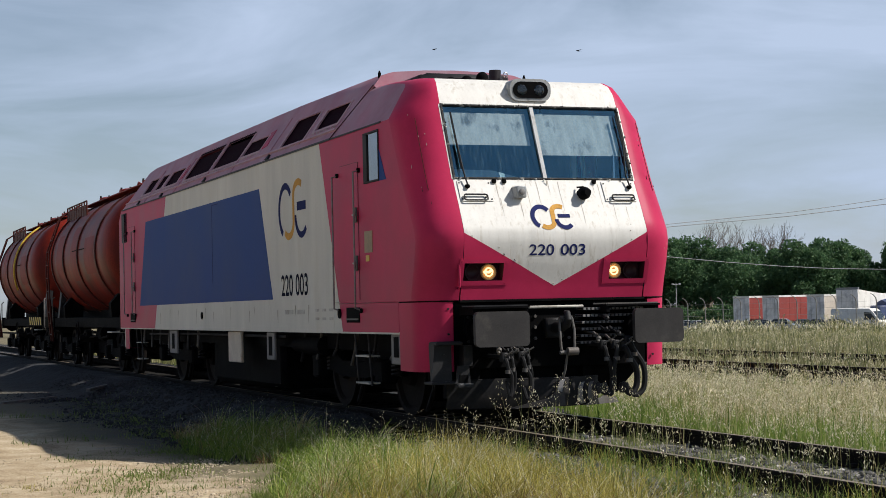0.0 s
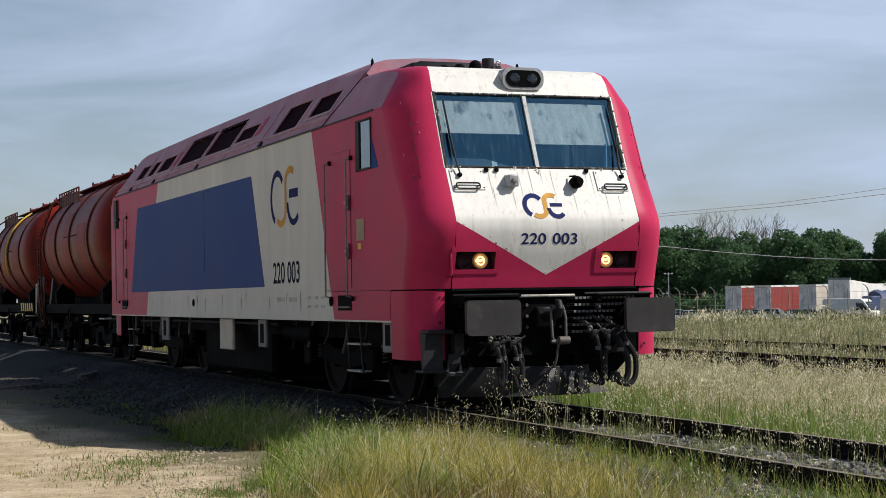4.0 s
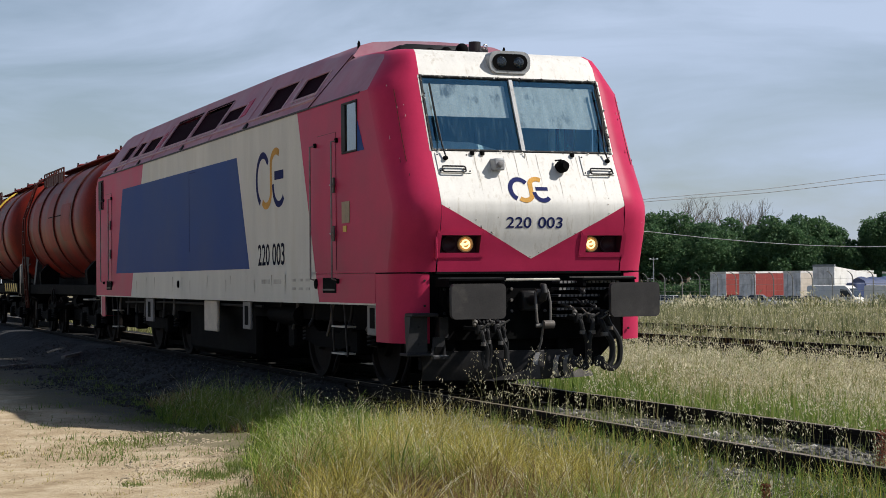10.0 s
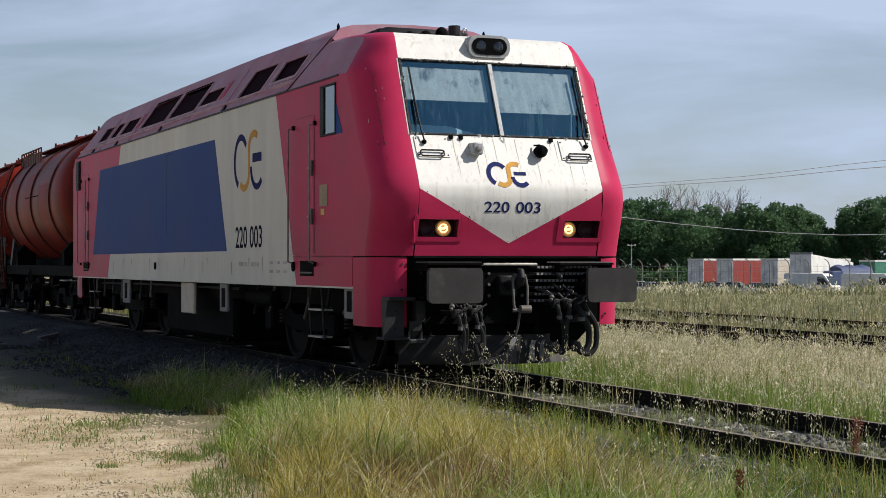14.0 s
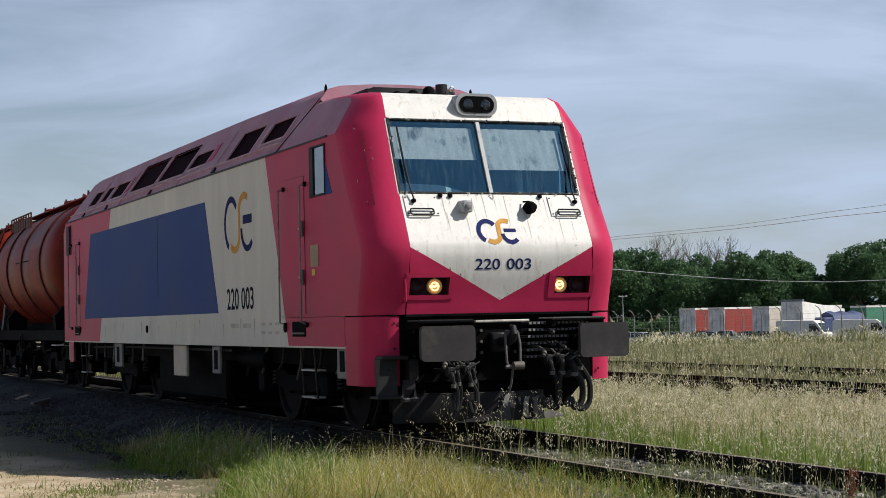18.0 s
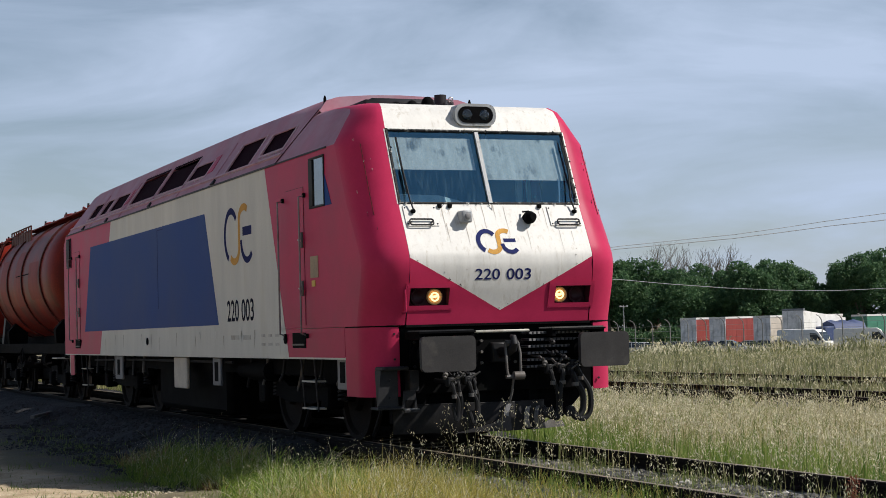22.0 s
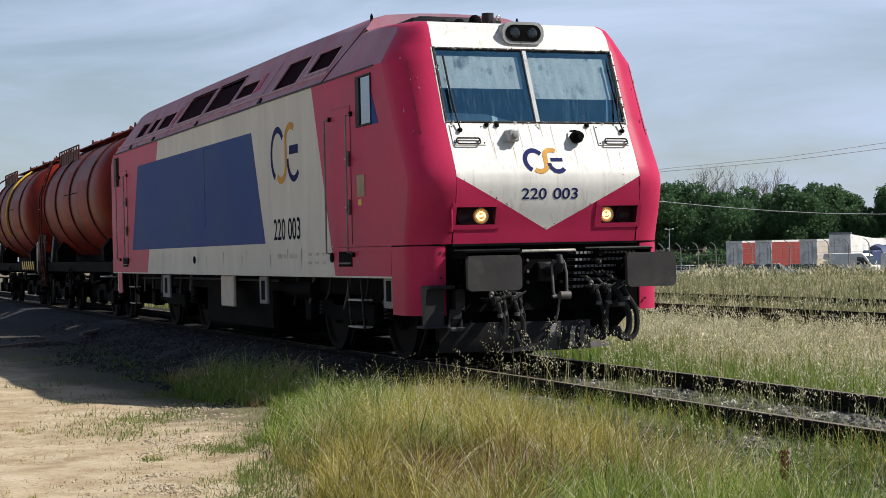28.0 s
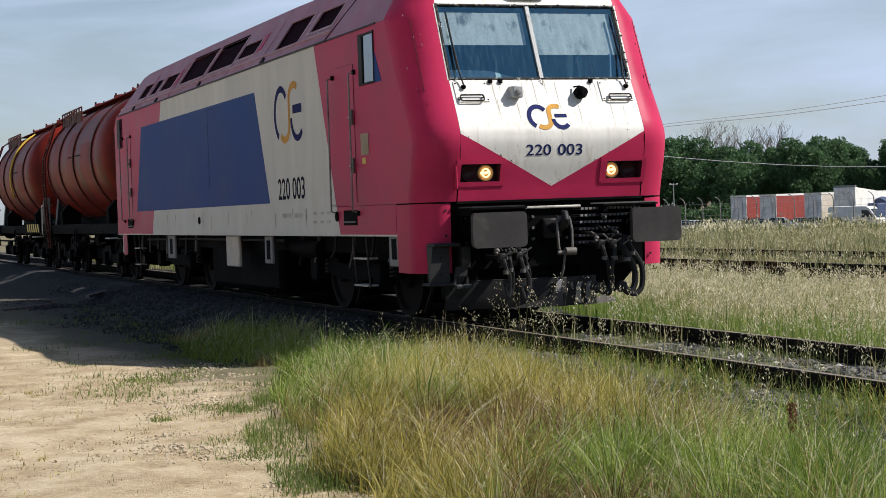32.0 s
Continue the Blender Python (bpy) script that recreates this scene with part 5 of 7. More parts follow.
    rear = [[(x, y + .03, z) for x, y, z in row] for row in front]
    grid_faces(pl, front, 1)
    grid_faces(pl, [row[::-1] for row in rear], 1)
    grid_faces(pl, [rear[0], front[0]], 1)
    grid_faces(pl, [front[-1], rear[-1]], 1)
    grid_faces(pl, [[row[-1] for row in rear], [row[-1] for row in front]], 1)
    guard = part("rail_guard", pl, M_PLOUGH, loco, "bent dark steel snow plough plate", 25)
    for x in (-.9, .42):
        part("guard_hanger", boxes(((x - .05, .74, .44), (x + .05, .84, .70))), M_BLACK, guard)
    part("guard_lip", tube(bmesh.new(), [(x, guard_y(y, .5) + .01, .503) for x, y in pts], .012, 6), M_PLOUGH, guard)
    # upright rib on the tip, bent lower wings beside it, a torn flap at the end
    rib = bmesh.new()
    for k in range(9):
        z0, z1 = .22 + .03 * k, .25 + .03 * k
        b0, b1 = .05 * math.sin((z0 - .2) / .3 * math.pi), .05 * math.sin((z1 - .2) / .3 * math.pi)
        rib.faces.new([rib.verts.new(p) for p in ((-.05 - b0, guard_y(.46, z0) - .012, z0), (.0 - b0, guard_y(.46, z0) - .03, z0), (.0 - b1, guard_y(.46, z1) - .03, z1), (-.05 - b1, guard_y(.46, z1) - .012, z1))])
    part("guard_rib", rib, M_MIDGREY, guard, "worn pale upright rib", 60)
    wing = bmesh.new()
    prism(wing, [(-.62, .195), (-.03, .215), (-.03, .40), (-.22, .29)], lambda u, v, d: Vector((u, guard_y(.46 - .30 * u, v) - .035 - (.40 - v) * .35 + d, v)), .012)
    part("guard_wing", wing, M_BUFFER, guard, "scuffed lower wing of the plough", 0)
    # curls and flap get a lighter grey to paint sunlight on the plough
    for x0, hw in ((.22, .045), (.36, .035)):
        cv = bmesh.new()
        ring = [(x0 - .06 * math.cos(a), .335 + .12 * math.sin(a)) for a in np.linspace(-1.45, 1.2, 10)]
        for (u0, v0), (u1, v1) in zip(ring, ring[1:]):
            y0, y1 = guard_y(.46 + .30 * u0, v0) - .02, guard_y(.46 + .30 * u1, v1) - .02
            cv.faces.new([cv.verts.new(p) for p in ((u0, y0, v0), (u0 + hw, y0 - .03, v0 + .01), (u1 + hw, y1 - .03, v1 + .01), (u1, y1, v1))])
        part("guard_curl", cv, M_MIDGREY, guard, "curled edge coloured pale as a highlight", 60)
    flap = bmesh.new()
    prism(flap, [(.22, .20), (.72, .21), (.68, .28), (.60, .26), (.54, .31), (.42, .26), (.34, .24)], lambda u, v, d: Vector((u, guard_y(.46 + .30 * u, v) - .03 - (.35 - v) * .3 + d, v)), .01)
    part("guard_flap", flap, M_GREY, guard, "torn flap at the plough's end, coloured pale as if sunlit", 0)
    # the step below the visible corner
    for s in (-1,):
        st = bmesh.new()
        box(st, (s * 1.13, .50, .885), (s * 1.43, .74, .925), .012)
        prism(st, [(1.24, .50), (1.47, .50), (1.43, .89), (1.24, .89)], lambda u, v, d: Vector((s * u, .56 + d, v)), .03)
        prism(st, [(.56, .89), (.74, .89), (.70, .50), (.60, .50)], lambda u, v, d: Vector((s * (1.40 + d), u, v)), .03)
        box(st, (s * 1.20, .50, .475), (s * 1.49, .74, .505), .008)
        stp = part("corner_step", st, M_DARK, loco, "bent scuffed steel corner step bracket", 0)
        for z in (.60, .78):
            part("bolt", lathe(bmesh.new(), [(0, .016), (.014, .013)], (s * 1.33, .56, z), (0, -1, 0), 6), M_DARK, stp)
        lp = bmesh.new()
        prism(lp, [(1.04, .455), (1.21, .455), (1.19, .67), (1.06, .67)], lambda u, v, d: Vector((s * u, .52 + d, v)), .02)
        for a, b in (((1.03, .44), (1.22, .47)),):
            box(lp, (s * a[0], .44, a[1]), (s * b[0], .52, b[1]), .005)
        part("step_stirrup", lp, M_DARK, stp, "bent steel step stirrup", 0)
        part("stirrup_slot", boxes(((s * 1.075, .512, .49), (s * 1.175, .522, .57))), M_BLACK, stp)
        part("stirrup_tread", boxes(((s * 1.04, .455, .472), (s * 1.205, .52, .482))), M_MIDGREY, stp)
        part("stirrup_arm", boxes(((s * 1.0, .56, .66), (s * 1.10, .72, .88))), M_DARK, stp)


def wheel_mesh(r=0.55):
    bm = bmesh.new()
    lathe(bm, [(-.065, r - .07), (-.065, r), (.05, r), (.055, r + .03), (.07, r + .03), (.07, r - .08), (.03, r - .1), (.02, .2), (.08, .17), (.08, .09), (-.10, .09), (-.10, .18), (-.03, .2), (-.02, r - .1), (-.065, r - .07)], (0, 0, 0), (-1, 0, 0), 40, cap=False)
    return bm


def bogie(owner, yc, base=1.3, r=0.55, w=1.0, heavy=True):
    """A two-axle truck: side frames, springs, axle boxes, wheels and brake gear."""
    fb = bmesh.new()
    zf = r + 0.1
    for s in (-1, 1):
        prism(fb, [(-base - .55, zf), (-base - .45, zf + .16), (-base + .3, zf + .18), (-.45, zf - .02), (.45, zf - .02), (base - .3, zf + .18), (base + .45, zf + .16), (base + .55, zf), (base + .3, zf - .06), (.5, zf - .22), (-.5, zf - .22), (-base - .3, zf - .06)], lambda u, v, d: Vector((s * (w + d), yc + u, v)), .09)
    box(fb, (-w, yc - .25, zf - .2), (w, yc + .25, zf + .1), .02)
    bog = part("bogie", fb, M_BLACK, owner, "sooty black two-axle bogie", 0)
    for y in (yc - base, yc + base):
        for s in (-1, 1):
            wm = wheel_mesh(r)
            for v in wm.verts:
                v.co = Vector((s * (.753 - 0.0) + (v.co.x if s > 0 else -v.co.x), y + v.co.y, r + v.co.z))
            part("wheel", wm, M_RUST, bog, "rust-brown steel wheel")
            ab = boxes(((s * w, y - .16, r - .16), (s * (w + .2), y + .16, r + .14)), bevel=.03)
            part("axle_box", ab, M_BLACK, bog)
            for dy in (-.25, .25):
                sp = bmesh.new()
                tube(sp, [(s * (w + .05) + .06 * math.cos(a), y + dy + .06 * math.sin(a), r - .06 + .26 * a / 34) for a in np.linspace(0, 34, 44)], .014, 5)
                part("coil_spring", sp, M_DARK, bog)
        if heavy:
            part("traction_motor", boxes(((-.56, y - .12, .16), (.56, y + .80, .88)), bevel=.06), M_BLACK, bog)
        part("axle", tube(bmesh.new(), [(-w, y, r), (w, y, r)], .085, 14), M_RUST, bog)
        for s in (-1, 1):
            part("brake_block", boxes(((s * .69, y - r - .09, r - .16), (s * .80, y - r - .02, r + .16)), bevel=.015), M_RUST, bog)
            part("sand_pipe", tube(bmesh.new(), [(s * .80, y - r - .25, .75), (s * .80, y - r - .2, .35), (s * .78, y - r + .1, .08)], .018, 6), M_DARK, bog)
    return bog


def loco_under(loco):
    bogie(loco, 4.35, 1.3, .55, 1.02)
    bogie(loco, 14.7, 1.3, .55, 1.02)
    part("underframe", boxes(((-1.2, .9, .78), (1.2, 18.5, 1.0)), ((-.5, 1.2, .55), (.5, 18.2, .8))), M_BLACK, loco, "black underframe")
    # plain black blocks added so no bright ground shows through the bogies
    for y in (4.35, 14.7):
        part("brake_rigging", boxes(((-.5, y - 2.1, .24), (.5, y + 2.1, .42)), bevel=.02), M_BLACK, loco, "black block added to close the gap between the wheels")
    tank = part("fuel_tank", boxes(((-1.12, 7.7, .14), (1.12, 12.0, .95)), bevel=.08), M_BLACK, loco, "black fuel tank between the bogies")
    for s in (-1, 1):
        part("battery_box", boxes(((s * 1.37, 8.92, .52), (s * 1.42, 9.72, .99)), bevel=.012), M_BEIGE, loco, "pale grey equipment box")
        part("battery_box", boxes(((s * 1.38, 7.0, .6), (s * 1.42, 7.40, .99)), bevel=.010), M_MIDGREY, loco, "grey equipment box with a slot")
        part("box_slot", boxes(((s * 1.421, 7.1, .66), (s * 1.426, 7.28, .93))), M_BLACK, loco)
        part("battery_box", boxes(((s * 1.38, 13.55, .58), (s * 1.42, 14.15, .99)), bevel=.010), M_MIDGREY, loco, "grey equipment box with a slot")
        part("box_slot", boxes(((s * 1.421, 13.75, .66), (s * 1.426, 13.95, .93))), M_BLACK, loco)
        part("end_box", boxes(((s * 1.10, 1.55, .66), (s * 1.44, 1.92, 1.0)), bevel=.01), M_MIDGREY, loco, "grey end box with a dark slot")
        part("box_slot", boxes(((s * 1.441, 1.66, .74), (s * 1.445, 1.82, .97))), M_BLACK, loco)
        part("tail_plate", boxes(((s * 1.36, 18.2, .62), (s * 1.44, 18.55, 1.0)), bevel=.01), M_PALE, loco, "pale plate")
        for y0 in (2.85, 17.0):
            lad = bmesh.new()
            tube(lad, [(s * 1.40, y0, 1.02), (s * 1.36, y0, .38)], .013, 6)
            ladder = part("door_ladder", lad, M_DARK, loco, "dark steel ladder below the door")
            part("ladder_rail", tube(bmesh.new(), [(s * 1.40, y0 + .5, 1.02), (s * 1.36, y0 + .5, .38)], .013, 6), M_DARK, ladder)
            for z in (.40, .72):
                part("ladder_step", boxes(((s * 1.26, y0, z), (s * 1.40, y0 + .5, z + .02))), M_PALE, ladder)
        for y, r, l in ((5.6, .13, .9), (6.3, .10, .6)):
            part("air_tank", lathe(bmesh.new(), [(0, .03), (.04, r), (l - .04, r), (l, .03)], (s * 1.2, y - l / 2, .82), (0, 1, 0), 16), M_BLACK, loco, "dark cylindrical air tank")
        for k in range(6):
            y = 2.2 + .75 * k
            part("pipe", tube(bmesh.new(), [(s * 1.26, y, 1.0), (s * 1.27, y + .05, .80), (s * 1.24, y + .3, .70 - .05 * (k % 3))], .022, 6), M_DARK if k % 2 else M_GREY, loco)
        for k in range(7):
            y = 12.4 + .8 * k
            part("pipe", tube(bmesh.new(), [(s * 1.28, y, 1.0), (s * 1.30, y, .72 - .06 * (k % 2)), (s * 1.22, y + .2, .66)], .025, 6), M_GREY if k % 3 == 0 else M_DARK, loco)
        part("long_pipe", tube(bmesh.new(), [(s * 1.34, 6.6, .93), (s * 1.34, 9.0, .93), (s * 1.34, 13.0, .93), (s * 1.3, 16.6, .90)], .02, 6), M_DARK, loco)


locomotive = thing("diesel_locomotive", "red, white and blue diesel locomotive with lit headlights on rusty rails", "locomotive")
loco_cab(locomotive)
loco_windscreen(locomotive)
loco_front_fittings(locomotive)
loco_sides(locomotive)
loco_roof(locomotive)
loco_front_gear(locomotive)
loco_under(locomotive)

# ---- two tank wagons behind the locomotive ----
def tank_wagon(yc, second=False):
    w = thing("tank_wagon", "orange-red tank wagon with soot streaks coupled behind the locomotive" if not second else "orange tank wagon with a yellow hose, farther along the train", "tank wagon", (0, yc, 0), 0, "tank wagons of the train")
    L, r, zc = 4.9, 1.42, 2.74
    prof = [(-L, .05), (-L + .03, .5), (-L + .12, .95), (-L + .28, 1.25), (-L + .5, r)] + [(-L + .5 + (2 * L - 1.0) * k / 8, r) for k in range(1, 9)] + [(L - .28, 1.25), (L - .12, .95), (L - .03, .5), (L, .05)]
    tank = part("tank", lathe(bmesh.new(), prof, (0, 0, zc), (0, 1, 0), 56), M_TANK, w, "streaked orange and red cylindrical tank")
    for y in (-2.9, -.25, 2.05, 4.1):
        part("hoop", lathe(bmesh.new(), [(-.04, r), (-.04, r + .035), (.04, r + .035), (.04, r)], (0, y, zc), (0, 1, 0), 56, cap=False), M_HOOP, tank, "raised hoop round the tank")
    for y0, y1, a0, a1 in ((-.1, .9, 150, 205), (-2.5, -1.2, 165, 200), (2.3, 3.3, 155, 215)):
        b = bmesh.new()
        rows = [[((r + .006) * math.cos(radians(a)), y + .05 * math.sin(a * .21), zc + (r + .006) * math.sin(radians(a))) for y in (y0, y1)] for a in np.linspace(a0, a1, 12)]
        grid_faces(b, rows, 1)
        part("repaint_patch", b, M_TANKRED, tank, "patch of newer paint")
    part("label_line", boxes(((-r - .012, -1.3, 2.85), (-r + .01, .6, 2.87))), M_BLACK, tank)
    # top walkway, railings, domes
    walkway = part("walkway", boxes(((-.55, -3.9, 4.17), (.55, 4.5, 4.20)), bevel=.004), M_TANKRED, w, "dark red top walkway")
    for x in (-.95, .95):
        for y in np.arange(1.2, 4.41, .40):
            part("railing_post", tube(bmesh.new(), [(x, y, 3.76), (x, y, 4.15)], .02, 6), M_HOOP, walkway)
        for z in (4.04, 4.15):
            part("railing_bar", tube(bmesh.new(), [(x, 1.2, z), (x, 4.4, z)], .02, 6), M_HOOP, walkway)
        part("kick_plate", boxes(((x - .01, 1.2, 3.78), (x + .01, 4.4, 4.03))), M_HOOP, walkway)
    for y in (-3.0, -.2, 2.8):
        d = part("dome_lid", lathe(bmesh.new(), [(-.1, .32), (.12, .32), (.14, .36), (.17, .36), (.2, .28), (.22, .05)], (0, y, 4.15), (0, 0, 1), 20), M_TANKRED, w, "round manhole lid")
        for k in range(6):
            a = k * math.pi / 3
            part("lid_bolt", lathe(bmesh.new(), [(0, .025), (.06, .025)], (.33 * math.cos(a), y + .33 * math.sin(a), 4.32), (0, 0, 1), 8), M_DARK, d)
    for y in (-3.9, -2.0, .4):
        part("vent_pipe", tube(bmesh.new(), [(-.2, y, 4.13), (-.2, y, 4.33), (-.2, y + .25, 4.38), (-.2, y + .4, 4.2)], .03, 8), M_TANKRED, w)
    # underframe
    part("centre_sill", boxes(((-.5, -5.0, .95), (.5, 5.0, 1.45)), bevel=.01), M_BLACK, w)
    # black block added to shut out light below the sill
    part("brake_gear_box", boxes(((-.6, -1.9, .34), (.6, 1.9, .96)), bevel=.03), M_BLACK, w)
    for s in (-1, 1):
        part("sole_bar", boxes(((s * 1.15, -5.15, 1.0), (s * 1.25, 5.15, 1.24)), bevel=.01), M_BLACK, w, "black steel sole bar")
        part("sole_step", boxes(((s * 1.15, -4.9, .9), (s * 1.42, -4.3, .93)), bevel=.004), M_PALE, w)
        for y in (-3.5, 3.5):
            b = bmesh.new()
            prism(b, [(s * 1.2, 1.2), (s * .75, 1.2), (s * .72, 1.62), (s * 1.02, 1.78), (s * 1.22, 1.55)], lambda u, v, d: Vector((u, y - .14 + d, v)), .28)
            part("saddle", b, M_BLACK, w, "black tank saddle", 0)
        for k in range(3):
            part("brake_rod", tube(bmesh.new(), [(s * 1.05, -2.2 + 1.5 * k, .8), (s * 1.05, -1.0 + 1.5 * k, .74)], .025, 6), M_RUST, w)
        part("brake_wheel", lathe(bmesh.new(), [(0, .2), (.03, .2), (.03, .16), (0, .16)], (s * 1.3, .6, .95), (s, 0, 0), 20, cap=False), M_RUST, w)
        for e in (-1, 1):
            bu = part("buffer", lathe(bmesh.new(), [(0, .22), (.03, .24), (.07, .24), (.09, .1), (.34, .1), (.34, .14), (.6, .15)], (s * .875, e * 5.75, 1.05), (0, -e, 0), 20), M_BLACK, w, "round black buffer")
            part("grab_iron", tube(bmesh.new(), [(s * 1.22, e * 5.2, .95), (s * 1.26, e * 5.32, 1.0), (s * 1.26, e * 5.32, 1.75), (s * 1.22, e * 5.2, 1.8)], .018, 6), M_GREY, w, "pale grab iron")
    for e in (-1, 1):
        part("head_stock", boxes(((-1.28, e * 5.02, .92), (1.28, e * 5.16, 1.28)), bevel=.01), M_BLACK, w)
        part("draw_hook", tube(bmesh.new(), [(0, e * 5.15, 1.05), (0, e * 5.45, 1.05), (0, e * 5.55, 1.15)], .05, 8), M_RUST, w)
        for s in (-1, 1):
            b = bmesh.new()
            prism(b, [(s * 1.22, 1.0), (s * 1.10, 1.0), (s * .95, 2.0), (s * 1.1, 2.05)], lambda u, v, d: Vector((u, e * 4.75 - .2 + d, v)), .3)
            part("end_saddle", b, M_DARK, w, "grey end support of the tank", 0)
        bogie(w, e * 3.5, .9, .46, .98, False)
        # added black filler, keeps the space between the wheels dark
        part("brake_rigging", boxes(((-.45, e * 3.5 - 1.3, .30), (.45, e * 3.5 + 1.3, .42)), bevel=.02), M_BLACK, w)
    # ladder: painted like the tank above the frame, sooty below it
    up, foot = bmesh.new(), bmesh.new()
    for y in (4.30, 4.70):
        tube(up, [(-1.47, y, 1.75), (-1.50, y, 2.4), (-1.47, y, 3.0), (-1.15, y, 3.9), (-.60, y, 4.25)], .022, 6)
        tube(foot, [(-1.32, y + .5, .62), (-1.42, y + .2, 1.3), (-1.47, y, 1.75)], .03, 6)
    ladder = part("ladder", up, M_HOOP, w, "sooty dark red side ladder over the tank")
    legs = part("ladder_foot", foot, M_HOOP, ladder, "sooty lower legs of the ladder")
    for z, x in ((1.95, -1.48), (2.3, -1.5), (2.65, -1.5), (3.0, -1.47), (3.3, -1.37), (3.6, -1.26), (3.9, -1.15)):
        part("rung", tube(bmesh.new(), [(x, 4.30, z), (x, 4.70, z)], .014, 6), M_HOOP, ladder)
    for z, x, dy in ((.8, -1.35, .42), (1.1, -1.39, .28), (1.4, -1.43, .15)):
        part("rung", tube(bmesh.new(), [(x, 4.30 + dy, z), (x, 4.70 + dy, z)], .018, 6), M_HOOP, ladder)
    part("discharge_pipe", tube(bmesh.new(), [(0, .4, 1.4), (0, .4, .75), (-1.0, .4, .7), (-1.3, .4, .75)], .08, 12), M_RUST, w, "rusty discharge pipe")
    part("brake_cylinder", lathe(bmesh.new(), [(0, .05), (.05, .2), (.5, .2), (.55, .05)], (-.9, -1.5, .85), (0, 1, 0), 18), M_BLACK, w)
    if second:
        b = bmesh.new()
        tube(b, [((r + .05) * math.cos(radians(a)), .1 + .25 * math.sin(a * .03), zc + (r + .05) * math.sin(radians(a))) for a in np.linspace(115, 205, 24)], .03, 8)
        part("yellow_hose", b, M_YELLOW, w, "yellow hose hung over the tank")
        board = part("hazard_board", boxes(((-1.33, -5.3, 1.04), (-1.30, -2.3, 1.28))), M_BLACK, w, "black board with yellow slanted stripes")
        for k in range(6):
            b = bmesh.new()
            y = -5.2 + .46 * k
            prism(b, [(y, 1.045), (y + .22, 1.045), (y + .40, 1.275), (y + .18, 1.275)], lambda u, v, d: Vector((-1.33 - d, u, v)), .004)
            part("stripe", b, M_YELLOW, board, "", 0)
    return w


tank_wagon(25.1)
tank_wagon(37.4, True)

# ---- the distance: fence, parked cars, trailers, vans, trees, cables ----
def far_at(turn, dist):
    """A place on the ground by its bearing from the camera's stand and its distance."""
    a = radians(turn)
    x, y = -7.6 + math.sin(a) * dist, -15.95 + math.cos(a) * dist
    return x, y, ground_z(x, y)


M_FGREY = material("trailer_grey", (0.20, 0.22, 0.24), 0.6, scale=1.5, bump=0.03, tint=(0.12, 0.12, 0.12), tint_at=(.5, .8))
M_FPALE = material("trailer_pale_grey", (0.72, 0.72, 0.74), 0.6, scale=1.5, bump=0.03, tint=(0.30, 0.31, 0.34), tint_at=(.5, .7), tint_scale=.9)
M_FRED = material("trailer_red_curtain", (0.27, 0.045, 0.038), 0.6, scale=1.5, bump=0.05, stretch=(3, 3, .3))
M_FWHITE = material("trailer_white", (0.68, 0.67, 0.64), 0.5, dark=.85, scale=1, bump=0.03, tint=(.4, .38, .34), tint_at=(.55, .8))
M_FCREAM = material("trailer_cream", (0.55, 0.49, 0.42), 0.6, dark=.85, scale=1, bump=0.03)
M_FBLUE = material("tarpaulin_blue", (0.03, 0.05, 0.13), 0.6, scale=2, bump=0.1)
M_FGREEN = material("container_green", (0.05, 0.20, 0.13), 0.6, scale=2, bump=0.1)
M_TYRE = material("tyre_rubber", (0.018, 0.018, 0.018), 0.8, bump=0.05)
M_CONC = material("concrete_post", (0.20, 0.20, 0.19), 0.9, scale=4, bump=0.3)
M_CARGLASS = material("dark_car_glass", (0.03, 0.04, 0.05), 0.12, bump=0)
M_CABLE = material("grey_cable", (0.50, 0.50, 0.51), 0.6, bump=0)
M_POLE = material("galvanised_pole", (0.38, 0.39, 0.39), 0.5, metal=.3, bump=0.05)


def wheel_part(owner, x, y, r, w=.28):
    tb = bmesh.new()
    lathe(tb, [(-w / 2, r * .6), (-w / 2, r * .95), (-w / 4, r), (w / 4, r), (w / 2, r * .95), (w / 2, r * .6)], (x, y, r), (1, 0, 0), 18)
    wh = part("wheel", tb, M_TYRE, owner)
    part("rim", lathe(bmesh.new(), [(-w / 2 - .01, r * .58), (w / 2 + .01, r * .58)], (x, y, r), (1, 0, 0), 12), M_FGREY, wh)


